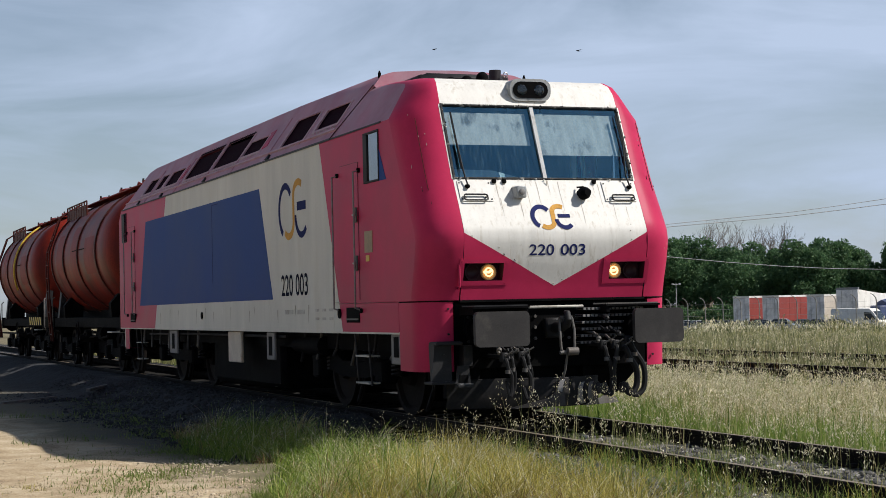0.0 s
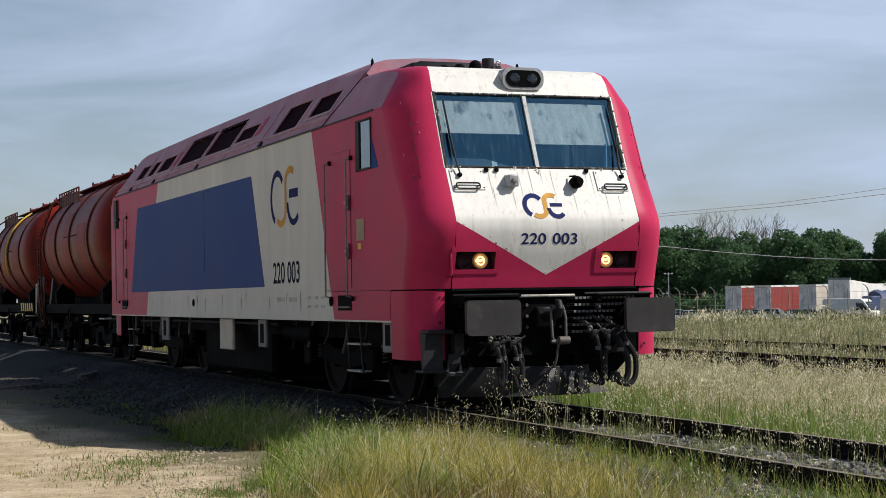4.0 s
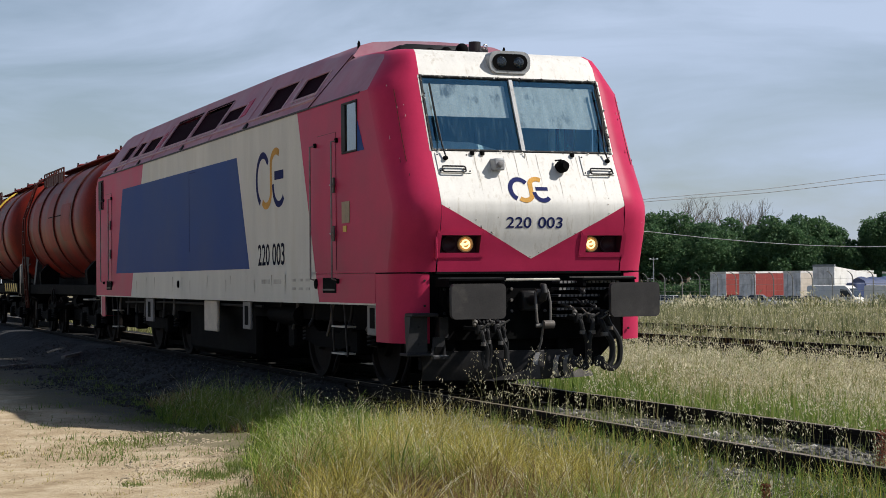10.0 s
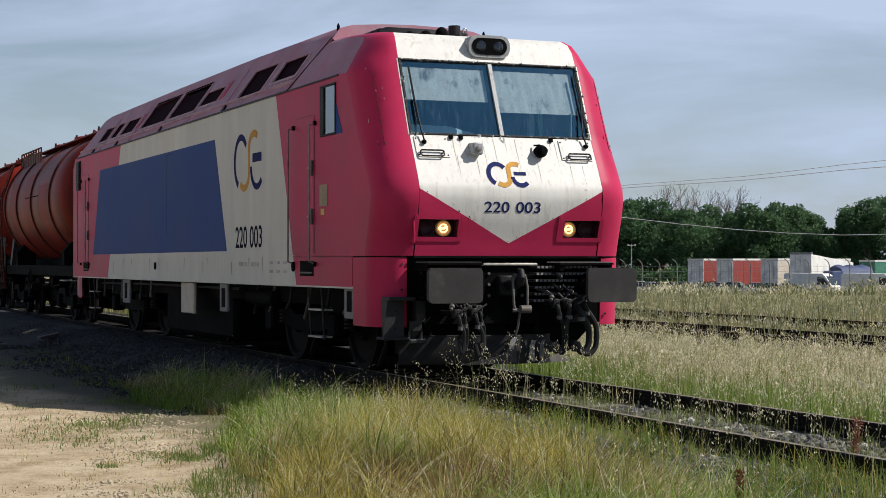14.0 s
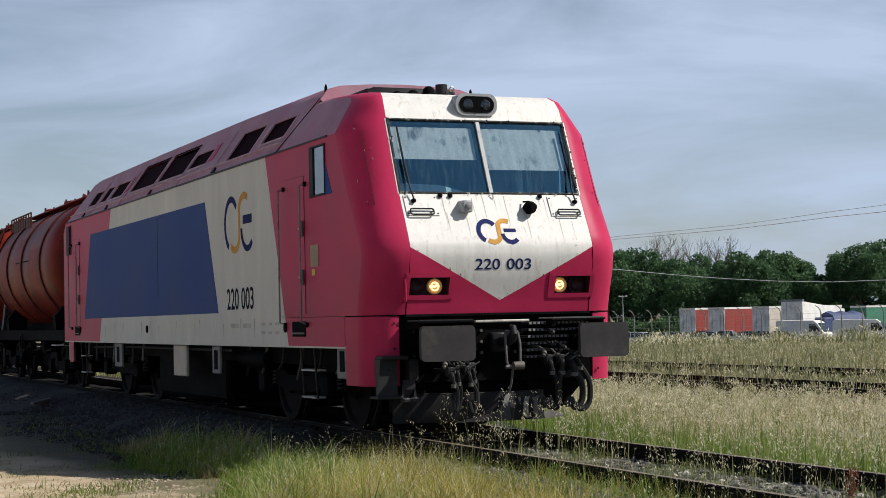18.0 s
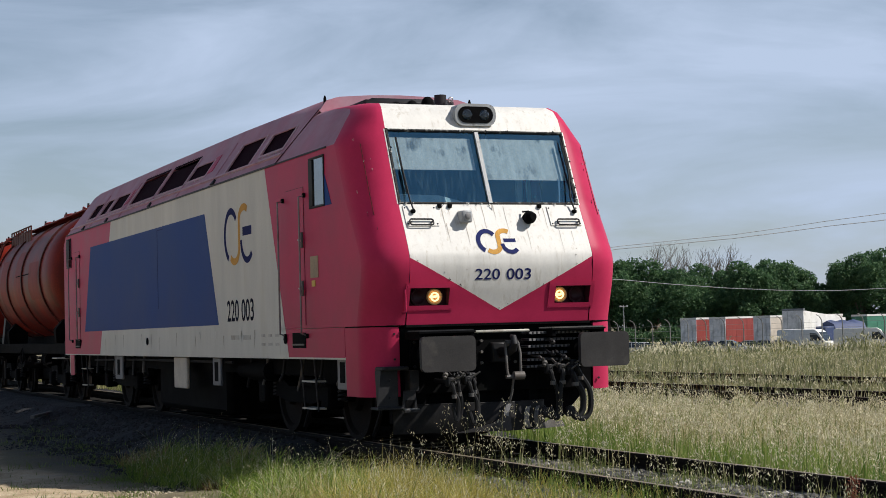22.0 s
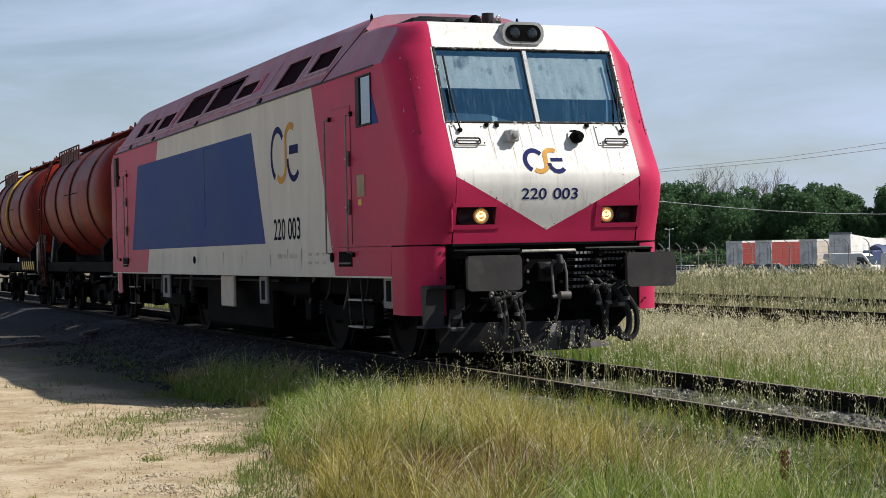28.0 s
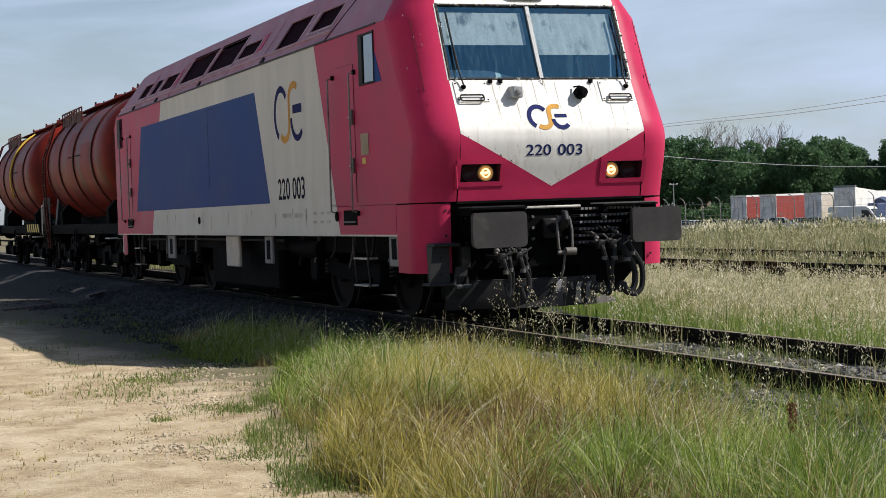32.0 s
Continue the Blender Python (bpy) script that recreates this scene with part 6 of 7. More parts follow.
def trailer(turn, dist, rz, side_mat, end_mat, label, length=13.0, high=2.75, floor=1.2, slope=0.0):
    """A semi-trailer, its rear at its own origin, the length along its own +y."""
    t = thing("semi_trailer", label, "trailer", far_at(turn, dist), rz, "trailers parked in the lorry yard")
    lb = boxes(((-1.25, 0.06, floor), (1.25, length, floor + high)), bevel=.03)
    for v in lb.verts:
        if v.co.z > floor + 1 and v.co.y > 1:
            v.co.z -= slope
    part("load_box", lb, side_mat, t)
    for x0, x1 in ((-1.24, -.01), (.01, 1.24)):
        d = part("rear_door", boxes(((x0, 0.0, floor + .03), (x1, .06, floor + high - .03)), bevel=.01), end_mat, t)
        part("lock_rod", tube(bmesh.new(), [((x0 + x1) / 2, -.02, floor + .1), ((x0 + x1) / 2, -.02, floor + high - .1)], .025, 6), M_POLE, d)
    part("roof_rail", boxes(((-1.28, 0, floor + high), (1.28, .3 if slope else length + .02, floor + high + .22))), M_FGREY if slope else M_FWHITE, t)
    for k in range(1, 7):
        y = length * k / 7
        for s in (-1, 1):
            part("curtain_strap", boxes(((s * 1.25, y - .03, floor + .05), (s * 1.262, y + .03, floor + high - .05 - slope))), side_mat, t)
    part("chassis", boxes(((-.5, .2, .8), (.5, length - .3, floor - .01))), M_BLACK, t)
    part("rear_bumper", boxes(((-1.2, .0, .55), (1.2, .12, .75))), M_FGREY, t)
    for s in (-1, 1):
        part("tail_lamp", boxes(((s * .85, -.02, .6), (s * 1.15, 0, .7))), M_FRED, t)
        for y in (1.6, 2.9, 4.2):
            wheel_part(t, s * 1.0, y, .5)
        part("landing_leg", boxes(((s * .6, length - 3, 0), (s * .75, length - 2.8, floor))), M_FGREY, t)
    return t


trailer(30.98, 200, -74, M_FRED, M_FPALE, "parked trailer with a pale grey rear and red curtain side")
trailer(31.95, 197, -74, M_FRED, M_FPALE, "parked trailer with a worn red curtain and pale doors")
trailer(33.42, 194, -74, M_FCREAM, M_FPALE, "parked trailer with a cream side and pale grey doors")
trailer(34.45, 188, -58, M_FWHITE, M_FPALE, "tall white tarpaulin trailer sloping down from a grey rear", 12.0, 3.4, 1.2, .9)
trailer(36.6, 205, -80, M_FGREEN, M_FGREEN, "green container trailer in the lorry yard", 12.0, 2.6)
trailer(38.6, 202, -80, M_FBLUE, M_FGREY, "blue container trailer in the lorry yard", 12.0, 2.6)


def tarp_truck(turn, dist, rz):
    t = thing("tarpaulin_truck", "truck under a rumpled dark blue tarpaulin", "truck", far_at(turn, dist), rz)
    bm = bmesh.new()
    rows = []
    for k in range(9):
        y = 6.0 * k / 8
        b = .16 * math.sin(k * 2.1)
        rows.append([(x, y, z) for x, z in ((-1.2, 1.1), (-1.25, 2.2 + b), (-.9, 3.0 + b), (0, 3.4 + b * .7), (.9, 3.0 - b), (1.25, 2.2), (1.2, 1.1))])
    grid_faces(bm, rows, 1)
    for row in (rows[0], rows[-1]):
        bm.faces.new([bm.verts.new(p) for p in row])
    part("tarpaulin", bm, M_FBLUE, t, "rumpled blue tarpaulin", 50)
    part("cab", boxes(((-1.15, -1.9, .7), (1.15, -.1, 2.8)), bevel=.15), M_FBLUE, t)
    part("cab_window", boxes(((-1.0, -1.93, 1.8), (1.0, -1.9, 2.5))), M_CARGLASS, t)
    part("chassis", boxes(((-.5, -1.6, .55), (.5, 6, 1.1))), M_BLACK, t)
    for s in (-1, 1):
        for y in (-1.0, 4.2):
            wheel_part(t, s * 1.0, y, .5)


tarp_truck(35.55, 192, -70)


def van(turn, dist, rz, label):
    v = thing("van", label, "van", far_at(turn, dist), rz, "vans in the lorry yard")
    side = [(-2.7, .35), (-2.75, 1.0), (-2.45, 1.25), (-1.75, 2.2), (-1.4, 2.45), (2.5, 2.5), (2.7, 2.35), (2.75, .4)]
    bm = bmesh.new()
    prism(bm, side, lambda u, z, d: Vector((-.98 + d, u, z)), 1.96)
    bmesh.ops.bevel(bm, geom=bm.edges[:], offset=.07, segments=2, affect="EDGES", profile=.6)
    part("body", bm, M_FWHITE, v, "white van body", 40)
    bm = bmesh.new()
    prism(bm, [(-2.44, 1.30), (-1.80, 2.16), (-1.76, 2.14), (-2.40, 1.28)], lambda u, z, d: Vector((-.8 + d, u - .03, z + .02)), 1.6)
    part("windscreen", bm, M_CARGLASS, v, "", 0)
    for s in (-1, 1):
        bm = bmesh.new()
        prism(bm, [(-2.1, 1.35), (-1.6, 2.05), (-.9, 2.1), (-.9, 1.35)], lambda u, z, d: Vector((s * (.985 + d), u, z)), .01)
        part("side_window", bm, M_CARGLASS, v, "", 0)
        part("headlight", boxes(((s * .6, -2.80, .95), (s * .92, -2.68, 1.15)), bevel=.02), M_POLE, v)
        part("mirror", boxes(((s * 1.0, -1.95, 1.4), (s * 1.2, -1.8, 1.7)), bevel=.03), M_BLACK, v)
        for y in (-1.75, 1.75):
            wheel_part(v, s * .85, y, .36, .24)
    part("bumper", boxes(((-.95, -2.86, .4), (.95, -2.7, .75)), bevel=.05), M_BLACK, v)
    part("sliding_door", boxes(((-1.0, -.7, .6), (-.985, .6, 2.2)), bevel=.01), M_FWHITE, v)


van(34.85, 172, 30, "white panel van with a grey side in the lorry yard")
van(36.7, 168, 50, "white delivery van parked beside the tarpaulin truck")
van(38.4, 168, 55, "white delivery van parked at the end of the row")


def car(turn, dist, rz, paint, label):
    c = thing("car", label, "car", far_at(turn, dist), rz, "cars parked behind the fence")
    low = [(-2.1, .32), (-2.15, .62), (-1.95, .80), (-.95, .92), (1.35, .95), (2.05, .85), (2.12, .4), (2.05, .3)]
    bm = bmesh.new()
    prism(bm, low, lambda u, z, d: Vector((-.86 + d, u, z)), 1.72)
    bmesh.ops.bevel(bm, geom=bm.edges[:], offset=.06, segments=2, affect="EDGES", profile=.6)
    part("body", bm, paint, c, "", 40)
    bm = bmesh.new()
    top = [(-1.0, .9), (-.35, 1.40), (.75, 1.43), (1.45, .93)]
    a = [bm.verts.new((-.78 + (.12 if z > 1 else 0), u, z)) for u, z in top]
    b = [bm.verts.new((.78 - (.12 if z > 1 else 0), u, z)) for u, z in top]
    bm.faces.new(a)
    bm.faces.new(b[::-1])
    for i in range(4):
        bm.faces.new((a[i], b[i], b[(i + 1) % 4], a[(i + 1) % 4]))
    part("cabin_glass", bm, M_CARGLASS, c, "dark window glass", 0)
    part("roof", boxes(((-.66, -.3, 1.40), (.66, .72, 1.455)), bevel=.02), paint, c)
    for s in (-1, 1):
        for y in (-1.3, 1.3):
            wheel_part(c, s * .76, y, .31, .2)
        part("headlight", boxes(((s * .5, -2.18, .6), (s * .8, -2.08, .74)), bevel=.02), M_POLE, c)
        part("window_post", tube(bmesh.new(), [(s * .75, .2, .93), (s * .68, .2, 1.42)], .04, 6), paint, c)
    part("bumper", boxes(((-.84, -2.2, .35), (.84, -2.1, .55)), bevel=.03), M_BLACK, c)


CAR_PAINTS = [material("car_silver", (.38, .40, .42), .35, metal=.3, bump=0), material("car_dark_blue", (.04, .05, .08), .35, bump=0), material("car_white", (.7, .7, .7), .35, bump=0), material("car_grey", (.16, .17, .18), .35, bump=0)]
CAR_WORDS = ["silver saloon car parked behind the fence", "dark blue saloon car parked behind the fence", "white saloon car parked behind the fence", "grey saloon car parked behind the fence"]
for k, (tn, ds, rz, p) in enumerate([(28.7, 172, 60, 3), (29.15, 166, 55, 0), (29.55, 174, 60, 2), (30.1, 170, 50, 1), (30.6, 168, 60, 3), (31.1, 172, 55, 0), (31.7, 168, 65, 1), (32.35, 160, 48, 0), (33.05, 166, 60, 3), (33.55, 170, 55, 1), (34.1, 172, 60, 3)]):
    car(tn, ds, rz, CAR_PAINTS[p], CAR_WORDS[p])


def fence():
    x0, y0, _ = far_at(27.5, 138)
    x1, y1, _ = far_at(39.5, 122)
    n = 20
    f = thing("yard_fence", "wire fence on concrete posts with bent tops", "fence", far_at(27.5, 138))
    o = Vector(f.location)
    tops = []
    for k in range(n):
        t = k / (n - 1)
        x, y = x0 + (x1 - x0) * t, y0 + (y1 - y0) * t
        z = ground_z(x, y)
        b = bmesh.new()
        p = Vector((x, y, z)) - o
        tube(b, [p + Vector((0, 0, -.1)), p + Vector((0, 0, 2.3)), p + Vector((-.06, .02, 2.55)), p + Vector((-.22, .06, 2.75)), p + Vector((-.42, .1, 2.85))], [.055, .045, .04, .035, .03], 6)
        part("post", b, M_CONC, f)
        tops.append(p)
    for h in (.4, .9, 1.4, 1.9, 2.3):
        b = bmesh.new()
        tube(b, [p + Vector((0, 0, h)) for p in tops], .007, 4)
        part("wire", b, M_POLE, f)


fence()


def lamp_post():
    x, y, z = far_at(28.83, 150)
    l = thing("lamp_post", "thin grey lamp post with a twin crossarm", "lamp post", (x, y, z))
    part("pole", tube(bmesh.new(), [(0, 0, -.05), (0, 0, 2.5), (0, 0, 4.6)], [.06, .045, .03], 8), M_POLE, l)
    part("crossarm", tube(bmesh.new(), [(-.28, .1, 4.45), (.28, -.1, 4.45)], .03, 6), M_POLE, l)
    for s in (-1, 1):
        part("lantern", boxes(((s * .28 - .10, -s * .1 - .08, 4.42), (s * .28 + .10, -s * .1 + .08, 4.54)), bevel=.03), M_POLE, l)


lamp_post()


def cable(pts, r, label):
    b = bmesh.new()
    tube(b, pts, r, 5)
    tagged(part("overhead_cable", b, M_CABLE, None, "", 60), label, "cable", "", "structure")


def cable_line(turns, tans, dist, r, label):
    """A hung cable through bearings and slopes above the eye."""
    pts = []
    for tn, k in zip(turns, tans):
        x, y, _ = far_at(tn, dist)
        pts.append((x, y, 1.283 + k * dist))
    cable(pts, r, label)


CABLE_TURNS = [22, 25, 28.7, 30.6, 32.6, 34.2, 35.8, 37.36, 41, 46]
cable_line(CABLE_TURNS, [.031, .0385, .0466, .0489, .0512, .0541, .0573, .0598, .067, .078], 100, .018, "thin grey overhead cable across the sky")
cable_line(CABLE_TURNS, [.031, .0375, .0450, .0469, .0490, .0515, .0542, .0560, .062, .072], 101, .022, "thin grey overhead cable across the sky")
cable_line([20, 25, 28.7, 30.5, 32.3, 34, 35.8, 38, 41, 46], [.034, .031, .0270, .0232, .0200, .0178, .0165, .017, .019, .025], 75, .014, "pale slack cable hung before the trees")


def leaf_mass(name, centres, radii, n, size, mat, owner):
    """Crown of many small leaf clumps over lumpy balls, with gaps."""
    V, F = [], []
    for c, r in zip(centres, radii):
        k = int(n * (r * r) / sum(q * q for q in radii))
        d = rng0.normal(0, 1, (k, 3))
        d /= np.linalg.norm(d, axis=1, keepdims=True)
        rad = r * np.cbrt(rng0.uniform(.25, 1.12, k))
        lump = np.array([noise.noise((c[0] + v[0] * 2.2, c[1] + v[1] * 2.2, c[2] + v[2] * 2.2)) for v in d])
        P = np.array(c) + d * (rad * (1 + .35 * lump))[:, None] * np.array([1, 1, .9])
        a = rng0.normal(0, 1, (k, 3)) + d * .6
        a /= np.linalg.norm(a, axis=1, keepdims=True)
        b = np.cross(a, rng0.normal(0, 1, (k, 3)))
        b /= np.linalg.norm(b, axis=1, keepdims=True)
        s = size * rng0.uniform(.5, 1.5, (k, 1))
        c2 = np.cross(a, b)
        q = np.stack([P - b * s, P - c2 * s * .55 + a * s * .2, P + b * s, P + c2 * s * .55 + a * s * .2], 1)
        F += [(len(V) + 4 * i, len(V) + 4 * i + 1, len(V) + 4 * i + 2, len(V) + 4 * i + 3) for i in range(k)]
        V += q.reshape(-1, 3).tolist()
    me = bpy.data.meshes.new(name)
    me.from_pydata(V, [], F)
    me.materials.append(mat)
    ob = new(name, me)
    ob.parent = owner
    return tagged(ob, "dense dark green leaves with gaps", "", "", "stuff")


rng0 = np.random.default_rng(11)


def leafy_tree(turn, dist, high, wide):
    x, y, z = far_at(turn, dist)
    t = thing("leafy_tree", "broad dark green leafy tree behind the lorry yard", "tree", (x, y, z), 0, "row of leafy trees")
    b = bmesh.new()
    tube(b, [(0, 0, -.2), (.1, 0, high * .25), (.0, .2, high * .55)], [.45, .35, .18], 10)
    part("trunk", b, M_BARK, t, "grey-brown trunk")
    cs, rs = [(0, 0, high * .62)], [wide * .36]
    for k in range(9):
        a = k * 2.4 + rng0.uniform(0, .6)
        rr = wide * rng0.uniform(.25, .40)
        hz = high * rng0.uniform(.22, .86)
        cs.append((math.cos(a) * rr, math.sin(a) * rr, hz))
        rs.append(wide * rng0.uniform(.17, .27) * (1 if hz < high * .8 else .75))
    cs.append((rng0.uniform(-1, 1), 0, high * .86))
    rs.append(high * .14)
    for c in cs[1:6]:
        b = bmesh.new()
        tube(b, [(0, 0, high * .22), (c[0] * .5, c[1] * .5, high * .22 + (c[2] - high * .22) * .6), c], [.2, .12, .05], 6)
        part("limb", b, M_BARK, t)
    leaf_mass("crown", cs, rs, 15000, .20, M_HAZY_LEAF, t)


for tn, ds, h, w in ((27.0, 255, 14.5, 11), (28.3, 250, 14.2, 10), (29.15, 252, 13.6, 9), (29.9, 262, 12.2, 9), (30.7, 250, 11.8, 10), (31.5, 255, 12.6, 9), (32.2, 262, 11.6, 9), (32.9, 248, 12.5, 9), (33.6, 250, 12.8, 10), (34.4, 256, 11.8, 9), (35.05, 250, 9.4, 7), (36.05, 262, 11.8, 7), (36.7, 250, 13.2, 9), (37.5, 252, 13.8, 11), (38.6, 255, 13.6, 11), (39.8, 255, 13.2, 11)):
    leafy_tree(tn, ds, h, w)


def undergrowth():
    t = thing("far_hedge", "dark green hedge below the leafy trees", "hedge", far_at(33, 240), 0, "", "stuff")
    o = Vector(t.location)
    cs, rs = [], []
    for tn in np.arange(25.5, 41, .35):
        x, y, z = far_at(tn, 243 + rng0.uniform(-3, 3))
        cs.append((x - o.x, y - o.y, rng0.uniform(.3, 1.6)))
        rs.append(rng0.uniform(1.2, 2.0))
    leaf_mass("hedge_leaves", cs, rs, 26000, .2, M_HAZY_LEAF, t)


undergrowth()


def bare_tree(turn, dist, high, seed):
    x, y, z = far_at(turn, dist)
    t = thing("bare_tree", "dead leafless tree with fine grey branches", "tree", (x, y, z), 0, "dead trees above the leafy row")
    r = random.Random(seed)
    b, fine = bmesh.new(), bmesh.new()
    tube(b, [(0, 0, 0), (.1, .1, high * .4), (0, .2, high * .6)], [.35, .26, .18], 8)
    part("trunk", b, M_BARK, t, "grey dead trunk")

    def grow(bm, p, d, l, w, depth):
        q = p + d * l
        m = p + d * l * .5 + Vector((r.uniform(-.1, .1), r.uniform(-.1, .1), 0)) * l
        tube(bm, [p, m, q], [w, w * .8, w * .6], 5 if depth < 2 else 3, cap=False)
        if depth < 4:
            for _ in range(3 if depth < 3 else 2):
                nd = (d + Vector((r.uniform(-.75, .75), r.uniform(-.75, .75), r.uniform(-.05, .6)))).normalized()
                grow(bm, q if r.random() < .7 else m, nd, l * r.uniform(.6, .85), w * .6, depth + 1)
    for k in range(5):
        grow(fine, Vector((0, .1, high * (.4 + .05 * k))), Vector((math.cos(k * 1.3) * .5, math.sin(k * 1.3) * .5, 1)).normalized(), high * .17, .10, 0)
    part("branchwork", fine, M_BARK, t, "fine bare branches", 60)


for k, (tn, h) in enumerate(((29.62, 14.6), (29.95, 15.4), (30.35, 15.0), (31.0, 14.4), (31.35, 14.0), (32.1, 14.6), (32.35, 14.2))):
    bare_tree(tn, 266, h * 1.02, k + 3)

# ---- grass, weeds and stones ----
rng = np.random.default_rng(5)


def ground_heights(P):
    return np.array([ground_z(x, y) + bed(x, y) for x, y in P])


def blades(name, P, hgt, wid, mat, label, category, lean=(0.0, 0.0), bend=0.5, seg=3, base=None, out=None):
    """Curved tapering blades at the points P: one mesh, every blade an island of its own."""
    n = len(P)
    z0 = ground_heights(P) if base is None else base
    a = rng.uniform(0, 2 * np.pi, n)
    b = np.abs(rng.normal(0, bend, n))
    dx, dy = np.cos(a) * b + lean[0], np.sin(a) * b + lean[1]
    if out is not None:
        dx, dy = dx * .5 + out[:, 0], dy * .5 + out[:, 1]
    f = rng.uniform(0, np.pi, n)
    wx, wy = np.cos(f) * wid / 2, np.sin(f) * wid / 2
    cols = []
    for k in range(seg + 1):
        t = k / seg
        cx = P[:, 0] + dx * hgt * t ** 1.8
        cy = P[:, 1] + dy * hgt * t ** 1.8
        cz = z0 - 0.02 + hgt * (t - 0.44 * np.minimum(np.hypot(dx, dy), 1.5) * t ** 2.6)
        w = 1 - t ** 1.5 * 0.95
        cols.append(np.stack([cx - wx * w, cy - wy * w, cz], 1))
        cols.append(np.stack([cx + wx * w, cy + wy * w, cz], 1))
    V = np.stack(cols, 1).reshape(-1, 3)
    m = 2 * (seg + 1)
    quad = np.array([[2 * k, 2 * k + 1, 2 * k + 3, 2 * k + 2] for k in range(seg)])
    F = (np.arange(n)[:, None, None] * m + quad[None]).reshape(-1, 4)
    me = bpy.data.meshes.new(name)
    me.vertices.add(len(V))
    me.vertices.foreach_set("co", V.astype(np.float32).ravel())
    me.loops.add(F.size)
    me.loops.foreach_set("vertex_index", F.astype(np.int32).ravel())
    me.polygons.add(len(F))
    me.polygons.foreach_set("loop_start", np.arange(0, F.size, 4, dtype=np.int32))
    me.update(calc_edges=True)
    me.validate()
    me.materials.append(mat)
    me.shade_smooth()
    tagged(new(name, me), label, category, "", "stuff")
    tip = np.stack([P[:, 0] + dx * hgt, P[:, 1] + dy * hgt, z0 + hgt * (1 - .22 * np.minimum(b, 1.2))], 1)
    return np.stack([P[:, 0] + dx * hgt * .55, P[:, 1] + dy * hgt * .55, z0 + hgt * (.74 - .1 * b)], 1), tip


def seeds(name, A, B, per, size, mat, label, spread=.02):
    """Small pointed husks along the upper ends of stalks."""
    n = len(A)
    t = rng.uniform(0, 1, (n, per, 1))
    C = (A[:, None] * (1 - t) + B[:, None] * t + rng.normal(0, spread * .55, (n, per, 3))).reshape(-1, 3)
    k = len(C)
    s = size * rng.uniform(.6, 1.4, (k, 1))
    d = rng.normal(0, .55, (k, 3)) + np.array([0, 0, -1.0])
    d /= np.linalg.norm(d, axis=1, keepdims=True)
    e = np.cross(d, rng.normal(0, 1, (k, 3)))
    e /= np.linalg.norm(e, axis=1, keepdims=True) + 1e-9
    V = np.stack([C - d * s, C + e * s * .26, C + d * s, C - e * s * .26], 1).reshape(-1, 3)
    F = np.arange(k * 4).reshape(-1, 4)
    me = bpy.data.meshes.new(name)
    me.from_pydata(V.tolist(), [], F.tolist())
    me.materials.append(mat)
    tagged(new(name, me), label, "grass", "", "stuff")


def scatter(n, x0, x1, y0, y1):
    return np.stack([rng.uniform(x0, x1, n), rng.uniform(y0, y1, n)], 1)


def lumps(P, s, seed):
    return np.array([noise.noise((x * s, y * s, seed)) for x, y in P])


def left_edge(y):
    return np.interp(y, [-12, -8, -6.8, -4.5, -0.6, .5, 1.35, 1.8, 3.0, 6.0, 8.0], [-5.2, -4.9, -4.75, -4.4, -3.5, -3.15, -2.8, -3.3, -3.6, -3.1, -2.4])


